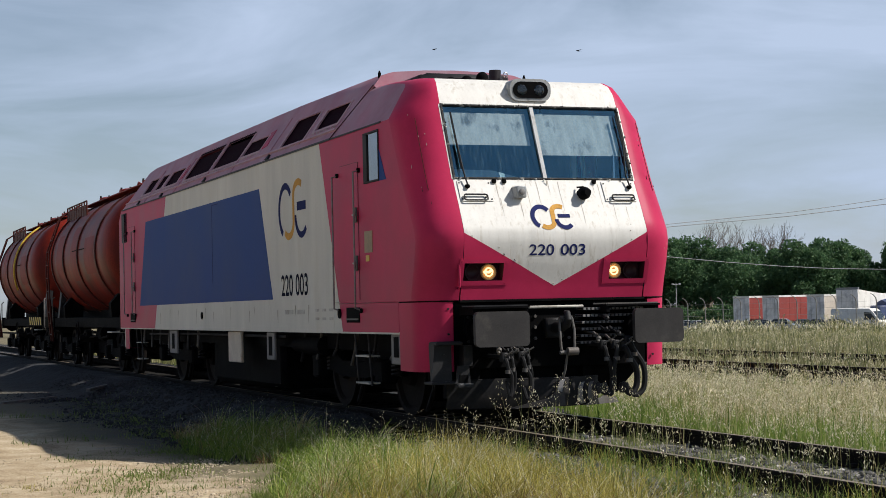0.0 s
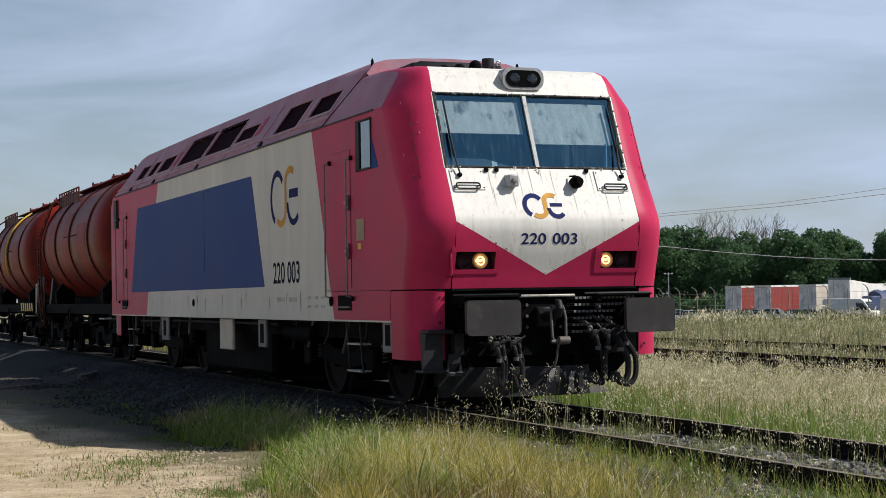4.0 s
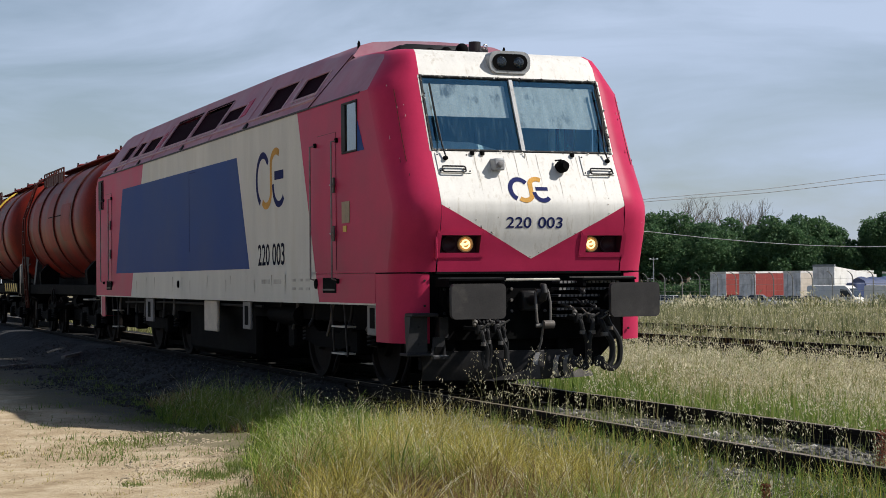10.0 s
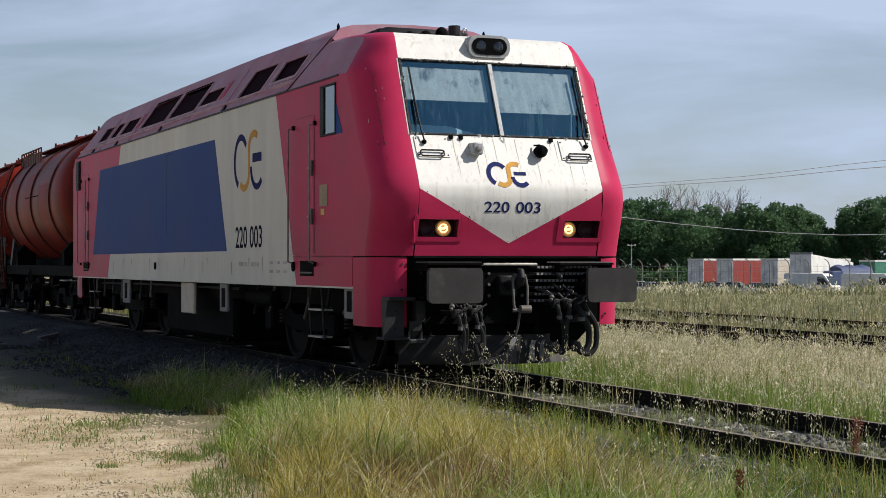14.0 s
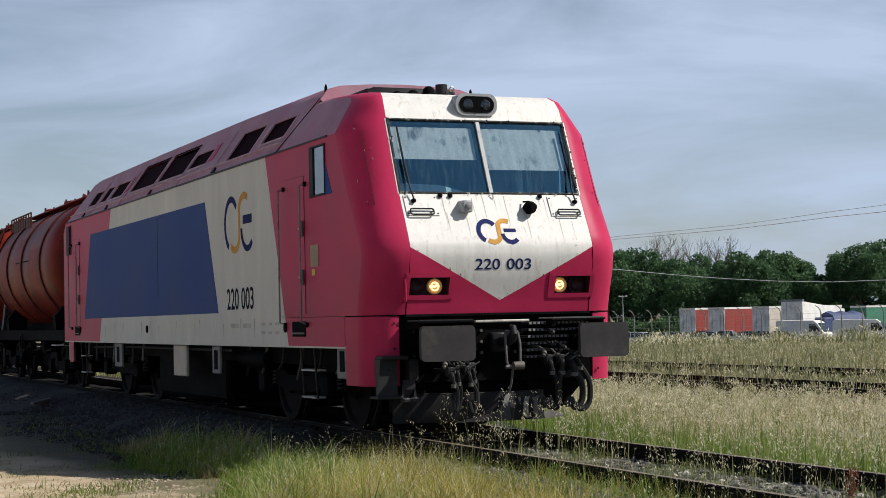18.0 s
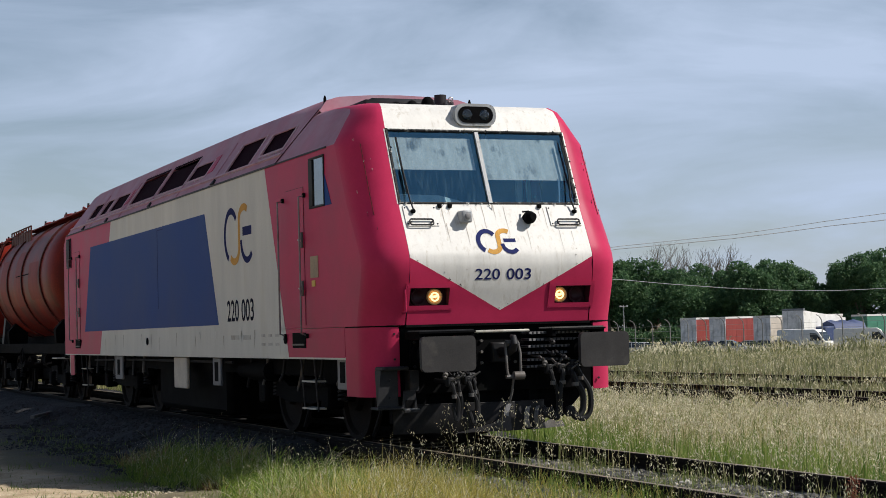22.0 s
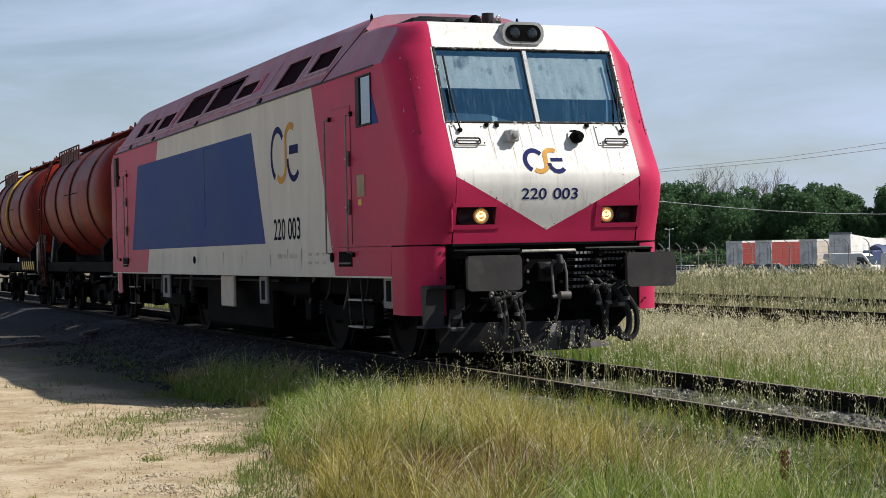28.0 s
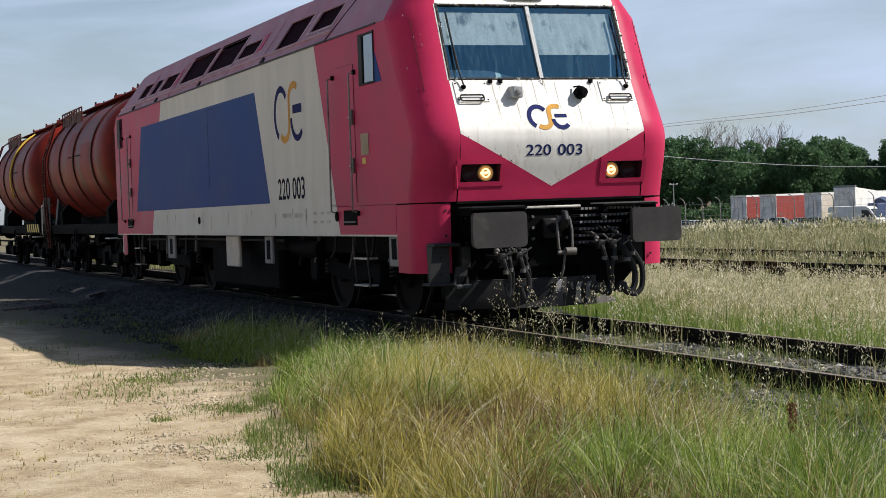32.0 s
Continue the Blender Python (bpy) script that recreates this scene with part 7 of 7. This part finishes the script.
def foreground():
    # arching tufts, each with its own height, fall and colour
    C = scatter(2300, -5.4, -1.2, -10.5, 6.2)
    near_to = lambda spots: np.max([1.25 - np.hypot((C[:, 0] - x) / rx, (C[:, 1] - y) / ry) for x, y, rx, ry in spots], 0)
    # matted brown hollows; the last spot colours the shaded clump darker
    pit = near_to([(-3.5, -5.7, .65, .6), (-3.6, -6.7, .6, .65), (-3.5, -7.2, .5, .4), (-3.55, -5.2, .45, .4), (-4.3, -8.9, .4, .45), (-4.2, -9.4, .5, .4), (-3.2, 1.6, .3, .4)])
    straw = near_to([(-1.95, -2.3, .7, 1.0), (-2.6, -3.0, .6, .8), (-4.6, -6.9, .5, 1.0), (-4.0, -5.2, .35, .9), (-3.4, -7.2, .5, .35), (-2.55, -6.5, .6, .9), (-2.3, -5.2, .5, .7)])
    lush = near_to([(-1.9, -8.2, .9, 1.1), (-3.2, -1.2, .7, 1.4), (-3.2, -8.5, .5, .9), (-3.7, -8.0, .35, .35)])
    hue = rng.normal(0, .30, len(C))
    kind = np.zeros(len(C), int)
    kind[lumps(C, 1.2, 20.0) + hue + .2 * straw - .4 * lush > .34] = 2
    kind[straw - .7 * lush + .6 * lumps(C, .9, 25.0) + rng.normal(0, .25, len(C)) > .38] = 1
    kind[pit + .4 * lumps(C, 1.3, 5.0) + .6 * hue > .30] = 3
    tall = rng.lognormal(0, .26, len(C)) * (1 - .25 * np.clip(pit, 0, 1))
    fall = rng.normal(0, .26, (len(C), 2))
    per = 52
    T = np.repeat(np.arange(len(C)), per)
    off = rng.normal(0, 1, (len(T), 2))
    P = C[T] + off * .045
    out = off * .48 + fall[T]
    sort = kind[T]
    extra = 18000
    E = scatter(extra, -5.6, -1.0, -11, 6.4)
    P = np.concatenate([P, E])
    out = np.concatenate([out, rng.normal(0, .25, (extra, 2))])
    sort = np.concatenate([sort, rng.choice([0, 0, 1, 2], extra)])
    low = np.concatenate([tall[T] * rng.uniform(.55, 1.2, len(T)), rng.uniform(.35, .8, extra)])
    L = lumps(P, .8, 3.0)
    le = left_edge(P[:, 1]) + .28 * L
    ri = np.interp(P[:, 1], [-11, -6, -3.5, -1, 2, 6.4], [-2.3, -1.95, -1.65, -1.4, -1.7, -2.2]) + .3 * lumps(P, 1.5, 8.0)
    e = np.minimum(P[:, 0] - le, ri - P[:, 0])
    keep = (e > 0) & (rng.uniform(0, 1, len(P)) < np.clip(.3 + e * 1.5, 0, 1) * np.where(P[:, 1] > 1.5, .75, 1))
    P, e, L, out, low, sort = P[keep], e[keep], L[keep], out[keep], low[keep], sort[keep]
    h = (.30 + .26 * np.clip(e * 1.4, 0, 1)) * (1 + .3 * L) * low
    h *= np.interp(P[:, 1], [-4, -2, 0, 1.5, 3], [1, .85, .66, .62, .72])
    h = np.minimum(h, .72)
    rest, gold, dry, brown = (sort == k for k in range(4))
    lean = (.28, -.04)
    blades("tall_grass", P[rest], h[rest], .0076, M_GRASS, "tall yellowish-green grass in the foreground", "grass", lean, .4, 5, None, out[rest])
    blades("golden_grass", P[gold], h[gold], .0072, M_GOLD, "golden ripening grass in the foreground", "grass", lean, .4, 5, None, out[gold])
    blades("brown_grass", P[brown], h[brown] * .92, .0074, M_BROWN, "rust-brown withered grass in hollows, also darkening the shaded clump", "grass", (.35, -.15), .8, 4, None, out[brown])
    A2, B2 = blades("dry_grass", P[dry], h[dry] * 1.02, .0070, M_DRY, "straw-coloured dry grass among green tufts", "grass", lean, .4, 5, None, out[dry])
    k = rng.uniform(0, 1, len(A2)) < .06
    seeds("grass_heads", A2[k], B2[k], 7, .009, M_SEED, "pale seed heads of wild grass")
    # short undergrowth, its colour dark to paint shade between the stems
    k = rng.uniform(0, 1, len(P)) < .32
    blades("grass_undershade", P[k] + rng.normal(0, .07, (k.sum(), 2)), h[k] * rng.uniform(.2, .42, k.sum()), .010, M_UNDERSHADE, "matted undergrowth coloured dark as shade between the grass stems", "grass", (.05, 0), .8, 2)
    # fine pale tips above the clump
    k = (rng.uniform(0, 1, len(P)) < np.where(brown, .04, .11)) & (e > .1)
    A3, B3 = blades("pale_grass_tips", P[k] + rng.normal(0, .03, (k.sum(), 2)), h[k] * rng.uniform(.95, 1.22, k.sum()), .0048, M_SEED, "fine pale drooping grass tips", "grass", (.3, -.03), .7, 6, None, out[k])
    k = rng.uniform(0, 1, len(A3)) < .22
    seeds("fine_heads", A3[k] * .5 + B3[k] * .5, B3[k], 6, .006, M_SEED, "fine cream heads at the grass tips", .010)
    # stalks of wild oats that stand above the clump
    S = scatter(46, -3.6, -1.6, -8.5, -1.5)
    S = S[(S[:, 0] > left_edge(S[:, 1]) + .15)]
    A, B = blades("oat_stalks", S, rng.uniform(.5, .85, len(S)), .005, M_DRY, "thin pale oat stalks above the grass", "grass", (.03, 0), .25, 4)
    seeds("oat_heads", A, B, 9, .011, M_SEED, "drooping pale oat seed heads", .03)
    # low weeds along the clump's edge and on the sand
    Q = scatter(42000, -6.6, -2.6, -10, 4)
    d = left_edge(Q[:, 1]) - Q[:, 0]
    Ln = lumps(Q, 1.1, 14.0)
    k = ((d > -.4) & (d < .35 + .9 * Ln) | (Ln > .42) & (d < 1.4) & (d > 0)) & (rng.uniform(0, 1, len(Q)) < .8)
    blades("low_weeds", Q[k], rng.uniform(.02, .09, k.sum()), .008, M_LOWGREEN, "low green weeds at the edge of the sand", "weeds", (0, 0), .9, 2)
    M = np.concatenate([np.array(c) + rng.normal(0, r, (n, 2)) for c, r, n in (((-4.24, -2.02), .22, 1500), ((-4.57, -4.04), .2, 1300), ((-4.57, -4.94), .25, 1600), ((-4.96, -2.47), .06, 260))])
    W = np.concatenate([np.array(c) + rng.normal(0, 1, (n, 2)) * np.array(r) for c, r, n in (
        ((-2.7, 14.6), (.35, 1.3), 900), ((-2.9, 10.0), (.3, 1.0), 800), ((-3.1, 6.6), (.25, .8), 700), ((-4.5, 3.4), (.22, .45), 420),
        ((-3.5, 3.6), (.3, .7), 1100), ((-4.35, 1.1), (.35, .4), 900), ((-4.75, -.3), (.3, .35), 600))])
    blades("shade_weeds", W, rng.uniform(.02, .10, len(W)), .012, M_LOWGREEN, "low dark weeds in the shade beside the cinders", "weeds", (0, 0), 1.0, 2)
    blades("green_mat", M, rng.uniform(.02, .08, len(M)), .009, M_LOWGREEN, "bright low green mat beside the tall grass", "weeds", (0, 0), 1.0, 2)
    # small dead tufts and litter strewn over the sand, thicker towards the clump
    C = scatter(3200, -9, -4.0, -10, 2.2)
    C = C[lumps(C, .7, 12.0) + .25 * rng.normal(0, 1, len(C)) - .12 * np.clip(-5.5 - C[:, 0], 0, 3) > -.1]
    D = np.repeat(C, 9, axis=0) + rng.normal(0, .035, (len(C) * 9, 2))
    blades("dry_litter", D, rng.uniform(.010, .05, len(D)), .007, M_LITTER, "dead olive-brown plant litter on the sand", "litter", (0, 0), 1.5, 2)
    C = scatter(420, -7.2, -4.2, -9, 1.5)
    C = C[lumps(C, .9, 17.0) > .05]
    D = np.repeat(C, 14, axis=0) + rng.normal(0, .04, (len(C) * 14, 2))
    blades("sand_tufts", D, rng.uniform(.02, .07, len(D)), .007, M_GOLD, "thin yellowish tufts growing in the sand", "grass", (0, 0), 1.0, 3)
    yy = rng.uniform(-6.6, .3, 8500)
    G = np.stack([left_edge(yy) - rng.uniform(-.3, .24, len(yy)) - .12 * np.clip(-2 - yy, 0, 1), yy], 1)
    G = G[lumps(G, .9, 66.0) + rng.normal(0, .12, len(G)) > .0]
    blades("edge_weeds", G, rng.uniform(.03, .15, len(G)), .008, M_LOWGREEN, "dense low green weeds along the clump's edge", "weeds", (0, 0), .8, 3)
    Q = scatter(5000, -5.2, -2.6, 1.5, 14)
    k = (lumps(Q, .7, 31.0) > .3) & (rng.uniform(0, 1, len(Q)) < .6)
    blades("shaded_weeds", Q[k], rng.uniform(.05, .16, k.sum()), .012, M_LOWGREEN, "sparse weeds on the dark cinders", "weeds", (0, 0), .8, 2)


def trackside():
    # sparse oats and weeds between and beside the near rails, taller in front of the rail guard
    S = np.concatenate([scatter(330, -1.3, 1.5, -9, .0), scatter(60, -1.0, 1.3, -1.6, .0), scatter(360, .9, 2.6, -7, 1.2)])
    A, B = blades("track_oats", S, rng.uniform(.25, .62, len(S)) * np.where(S[:, 1] > -1.7, 1.3, 1), .005, M_FIELD, "wild oats growing through the ballast", "grass", (.02, 0), .3, 4)
    seeds("track_oat_heads", A, B, 12, .0125, M_SEED, "pale oat heads over the rails", .035)
    Q = scatter(5200, -1.3, 1.4, -10, .0)
    Q = Q[lumps(Q, .9, 47.0) > -.1]
    blades("track_straw", Q, rng.uniform(.05, .2, len(Q)), .008, M_FIELD, "short dry grass between the rails", "grass", (.02, 0), .8, 3)
    Q = scatter(13000, -1.9, 1.6, -10, .5)
    k = lumps(Q, 1.3, 40.0) > -.05
    blades("track_weeds", Q[k], rng.uniform(.05, .24, k.sum()), .009, M_LOWGREEN, "green weeds between the rails", "weeds", (0, 0), .5, 3)


def right_field():
    C = scatter(5200, 1.15, 8.6, -9, 26)
    P = np.concatenate([np.repeat(C, 11, axis=0) + rng.normal(0, .07, (len(C) * 11, 2)), scatter(30000, 1.15, 8.6, -9, 26)])
    tuft = np.concatenate([np.repeat(rng.uniform(.65, 1.3, len(C)), 11), np.full(30000, .8)])
    near = P[:, 0] < 2.9 + .9 * lumps(P, .6, 50.0)
    k = rng.uniform(0, 1, len(P)) < np.clip((P[:, 0] - 1.0) / 1.0, .2, 1)
    g = k & (near | (rng.uniform(0, 1, len(P)) < .34 + .9 * lumps(P, .45, 52.0)))
    d = k & ~g
    blades("field_grass", P[g], tuft[g] * rng.uniform(.22, .54, g.sum()) * np.interp(P[g][:, 0], [2, 5.5, 8.6], [1, .8, .45]), .012, M_MEADOW, "green grass beside the track", "grass", (.02, 0), .35, 3)
    h = tuft[d] * rng.uniform(.34, .68, d.sum()) * (1 + .4 * lumps(P[d], .5, 60.0)) * np.interp(P[d][:, 0], [2, 5.5, 8.6], [1, .75, .38])
    A, B = blades("field_dry_grass", P[d], h, .010, M_FIELD, "pale dry wild grass field beside the track", "grass", (.03, 0), .3, 3)
    s = rng.uniform(0, 1, len(A)) < .45
    seeds("field_heads", A[s], B[s], 7, .018, M_SEED, "cream seed heads of the wild grass field", .03)
    P = scatter(9000, 1.3, 4.5, 26, 52)
    blades("train_side_grass", P, rng.uniform(.3, .7, len(P)), .02, M_FIELD, "tall dry grass behind the tank wagons", "grass", (0, 0), .3, 2)
    # between and beyond the far tracks
    P = np.concatenate([scatter(16000, 11.1, 13.0, 2, 45), scatter(52000, 15.4, 44, 6, 78), scatter(900, 8.6, 11.1, 2, 30), scatter(900, 13.0, 15.4, 4, 40)])
    keep = np.abs(P[:, 1] - (1.62 * P[:, 0] - 6)) < 20
    P = P[keep]
    tall = lumps(P, .25, 70.0)
    h = rng.uniform(.25, .62, len(P)) * (1 + .6 * tall)
    h[(P[:, 0] > 11) & (P[:, 0] < 13.1)] *= .55
    h[P[:, 0] > 15] *= np.interp(P[P[:, 0] > 15][:, 0], [15, 22, 44], [.9, .62, .3])
    h[(P[:, 0] > 8.6) & (P[:, 0] < 11.1) | (P[:, 0] > 13.0) & (P[:, 0] < 15.4)] *= .6
    g = (tall > .2) & (rng.uniform(0, 1, len(P)) < .6) | (rng.uniform(0, 1, len(P)) < .34)
    blades("far_green_weeds", P[g], h[g] * 1.15, .035, M_WEED, "taller green weeds beyond the far tracks", "weeds", (0, 0), .35, 2)
    A, B = blades("far_dry_grass", P[~g], h[~g], .022, M_FIELD, "dry straw grass beyond the far tracks", "grass", (0, 0), .3, 2)
    s = rng.uniform(0, 1, len(A)) < .2
    seeds("far_heads", A[s], B[s], 4, .03, M_SEED, "pale grass heads beyond the far tracks", .05)
    P = scatter(26000, 36, 90, 30, 150)
    P = P[np.abs(P[:, 1] - (1.62 * P[:, 0] - 6)) < 26]
    blades("far_bank_grass", P, rng.uniform(.06, .2, len(P)), .07, M_FIELD, "rough weedy bank before the fence", "grass", (0, 0), .35, 2)


def far_weeds():
    # ragged tall weeds in clumps before the fence
    P = []
    for k in range(80):
        tn, ds = rng.uniform(26.5, 40), rng.uniform(84, 128)
        x, y, z = far_at(tn, ds)
        m = int(rng.integers(12, 60))
        r = rng.uniform(.25, 1.1)
        hh = rng.lognormal(-1.05, .5)
        p = np.array([x, y]) + rng.normal(0, r, (m, 2))
        P.append(np.column_stack([p, hh * rng.uniform(.45, 1.1, m)]))
    P = np.concatenate(P)
    g = lumps(P[:, :2], .08, 33.0) + rng.normal(0, .2, len(P)) > .02
    for name, k, mat, label in (("tall_green_weeds", g, M_WEED, "ragged tall green weeds before the fence"), ("tall_dry_weeds", ~g, M_FIELD, "ragged tall straw weeds before the fence")):
        A, B = blades(name, P[k][:, :2], P[k][:, 2], .09, mat, label, "weeds", (0, 0), .35, 3)
        q = rng.uniform(0, 1, len(A)) < .5
        seeds(name + "_leaves", A[q] * .6 + B[q] * .4, B[q], 6, .11, mat if mat is M_WEED else M_SEED, "leaves and heads of the tall weeds", .3)
    # brown dead stems along the far tracks
    P = np.concatenate([scatter(900, 7.4, 8.6, -2, 34), scatter(1500, 11.0, 13.2, 0, 40), scatter(5200, 15.6, 19, 4, 46), scatter(2600, 8.7, 11.0, 0, 34), scatter(1800, 13.2, 15.4, 2, 40)])
    P = P[lumps(P, .35, 81.0) > .0]
    blades("brown_stems", P, rng.uniform(.15, .42, len(P)), .014, M_BROWN, "brown dead stems along the far tracks", "weeds", (0, 0), .4, 3)
    P = scatter(1800, 5.4, 8.0, -3, 30)
    A, B = blades("tall_field_oats", P, rng.uniform(.35, .62, len(P)), .008, M_FIELD, "tall pale oats before the far tracks", "grass", (.02, 0), .25, 3)
    seeds("tall_oat_heads", A, B, 8, .020, M_SEED, "cream oat heads before the far tracks", .04)


def stones(name, P, size, mat, label, lift=0.0):
    base = bmesh.new()
    bmesh.ops.create_icosphere(base, subdivisions=1, radius=1)
    bv = np.array([v.co for v in base.verts])
    bf = np.array([[v.index for v in f.verts] for f in base.faces])
    base.free()
    n = len(P)
    z = ground_heights(P) + lift * (np.abs(P[:, 0]) < 1.3)
    sc = size * rng.lognormal(0, .35, n)[:, None, None] * rng.uniform(.55, 1.25, (n, 1, 3)) * np.array([1, 1, .7])
    V = bv[None] * rng.uniform(.72, 1.2, (n, len(bv), 1)) * sc
    a = rng.uniform(0, 6.28, n)
    c, s = np.cos(a)[:, None], np.sin(a)[:, None]
    V = np.stack([V[..., 0] * c - V[..., 1] * s, V[..., 0] * s + V[..., 1] * c, V[..., 2]], 2)
    V += np.stack([P[:, 0], P[:, 1], z + .2 * sc[:, 0, 2]], 1)[:, None]
    F = (np.arange(n)[:, None, None] * len(bv) + bf[None]).reshape(-1, 3)
    me = bpy.data.meshes.new(name)
    me.from_pydata(V.reshape(-1, 3).tolist(), [], F.tolist())
    me.materials.append(mat)
    tagged(new(name, me), label, "stones", "", "stuff")


foreground()
trackside()
right_field()
far_weeds()
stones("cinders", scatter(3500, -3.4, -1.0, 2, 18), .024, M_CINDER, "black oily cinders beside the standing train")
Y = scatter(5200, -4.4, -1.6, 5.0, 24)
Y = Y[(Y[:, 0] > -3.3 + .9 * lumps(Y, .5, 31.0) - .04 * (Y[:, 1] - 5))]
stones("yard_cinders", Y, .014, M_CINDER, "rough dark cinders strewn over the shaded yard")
stones("ballast", scatter(15000, -2.6, 1.9, -10.5, 1.2), .026, M_STONE, "grey crushed-stone ballast round the rails")
stones("loose_ballast", scatter(12000, -2.6, 1.7, -10.5, -1.0), .024, M_STONE, "loose sharp grey stones between the rails", .026)
stones("pale_ballast", scatter(420, -2.3, 1.7, -10.5, 1.0), .024, M_PALESTONE, "scattered pale stones between the rails", .03)
stones("sand_pebbles", scatter(6500, -9, -3.6, -9.5, 4), .006, M_SANDSTONE, "small pebbles on the sandy ground")
stones("sand_clods", scatter(1500, -9, -3.8, -9, 3), .006, M_CLOD, "crumbled brown clods on the sandy ground")
G = scatter(8200, -5.6, -3.0, -6.5, 2.6)
G = G[(np.abs(left_edge(G[:, 1]) - .25 - G[:, 0]) < .9) & (lumps(G, 1.2, 90.0) > -.1)]
stones("gravel", G, .011, M_SANDSTONE, "pale scattered gravel on the sand")


def dock(x, y, h, start, wide):
    bm = bmesh.new()
    d = thing("dock_plant", "dried red-brown dock stalk with dense seed heads", "plant", (x, y, ground_z(x, y) + bed(x)), 0, "dock plants beside the track")
    tube(bm, [(0, 0, -.03), (.01, .01, h * .5), (.03, 0, h)], [.006, .005, .003], 6)
    part("stalk", bm, M_BARK, d)
    bm = bmesh.new()
    for k in range(650):
        t = random.uniform(start, 1)
        c = Vector((.03 * t + random.gauss(0, wide), random.gauss(0, wide), h * t))
        r = .008
        q = [c + Vector((random.uniform(-r, r), random.uniform(-r, r), random.uniform(-r, r))) for _ in range(4)]
        vs = [bm.verts.new(p) for p in q]
        for f in ((0, 1, 2), (0, 2, 3), (0, 3, 1), (1, 3, 2)):
            bm.faces.new([vs[i] for i in f])
    tagged(part("seed_head", bm, M_DOCK, d, "", 0), "red-brown seed head", "", "", "stuff")
    bm = bmesh.new()
    for k in range(5):
        a = k * 1.3
        z = h * (.05 + .06 * k)
        p = [Vector((0, 0, z)), Vector((.06 * math.cos(a) - .02 * math.sin(a), .06 * math.sin(a) + .02 * math.cos(a), z + .05)), Vector((.16 * math.cos(a), .16 * math.sin(a), z + .03)), Vector((.06 * math.cos(a) + .02 * math.sin(a), .06 * math.sin(a) - .02 * math.cos(a), z + .05))]
        bm.faces.new([bm.verts.new(v) for v in p])
    part("leaves", bm, M_LOWGREEN, d, "", 0)


dock(-0.71, -6.49, 0.43, .14, .021)
dock(-2.77, -8.28, 0.53, .72, .010)


# pale planks added in place of sunlight slivers that pass under the train
def old_board(x, y, rz, l):
    b = thing("old_board", "pale plank standing for a sliver of sunlight on dark ground", "board", (x, y, ground_z(x, y) + bed(x, y) + .01), rz, "old boards beside the train")
    part("plank", box(bmesh.new(), (-.04, -l / 2, -.03), (.04, l / 2, .03), .006), M_SLEEPER, b)


old_board(-3.5, 17.5, -38, 2.0)
old_board(-1.95, 18.2, -20, 3.2)


# ---- two small birds that cross the sky as the clip begins ----
def bird(at):
    b = thing("bird", "small dark bird in swift flight", "bird", at, 0, "birds over the train")
    part("body", lathe(bmesh.new(), [(-.09, .004), (-.05, .02), (0, .026), (.05, .018), (.08, .006)], (0, 0, 0), (0, 1, 0), 8), M_BLACK, b)
    for s in (-1, 1):
        w = bmesh.new()
        prism(w, [(0, -.03), (s * .07, -.005), (s * .15, -.06), (s * .07, .03), (0, .04)], lambda u, v, d: Vector((u, v, abs(u) * .25 + d)), .006)
        part("wing", w, M_BLACK, b, "", 0)
    part("tail", boxes(((-.015, -.14, -.003), (.015, -.08, .003))), M_BLACK, b)
    return b


def shoulder_grass():
    # scattered tufts on the ballast shoulder, between the tall grass and the rail
    C = scatter(330, -2.1, -.82, -8.5, -1.2)
    C = C[lumps(C, .8, 71.0) + .3 * rng.normal(0, 1, len(C)) > -.25]
    D = np.repeat(C, 13, axis=0) + rng.normal(0, .05, (len(C) * 13, 2))
    g = rng.uniform(0, 1, len(D)) < .62
    h = rng.uniform(.12, .38, len(D))
    blades("shoulder_grass", D[g], h[g], .007, M_MEADOW, "green grass tufts on the ballast shoulder", "grass", (0, 0), .7, 4)
    blades("shoulder_straw", D[~g], h[~g], .006, M_GOLD, "yellowed grass tufts on the ballast shoulder", "grass", (0, 0), .7, 4)


shoulder_grass()
BIRD_A, BIRD_B = bird((17.26, 35.70, 9.97)), bird((16.93, 48.71, 11.98))


def motions():
    walk(BIRD_A, [(t, pose(*p, 0, 0, 110)) for t, p in ((0, (17.26, 35.70, 9.97)), (0.5, (15.37, 38.89, 9.18)), (1.2, (12.87, 42.18, 7.88)), (3.0, (-2, 75, 4.0)), (32, (-2, 90, 3.0)))])
    walk(BIRD_B, [(t, pose(*p, 0, 0, 110)) for t, p in ((0, (16.93, 48.71, 11.98)), (0.5, (16.14, 51.33, 10.85)), (1.2, (13.54, 54.56, 8.72)), (3.0, (-3, 80, 4.0)), (32, (-3, 95, 3.0)))])


motions()
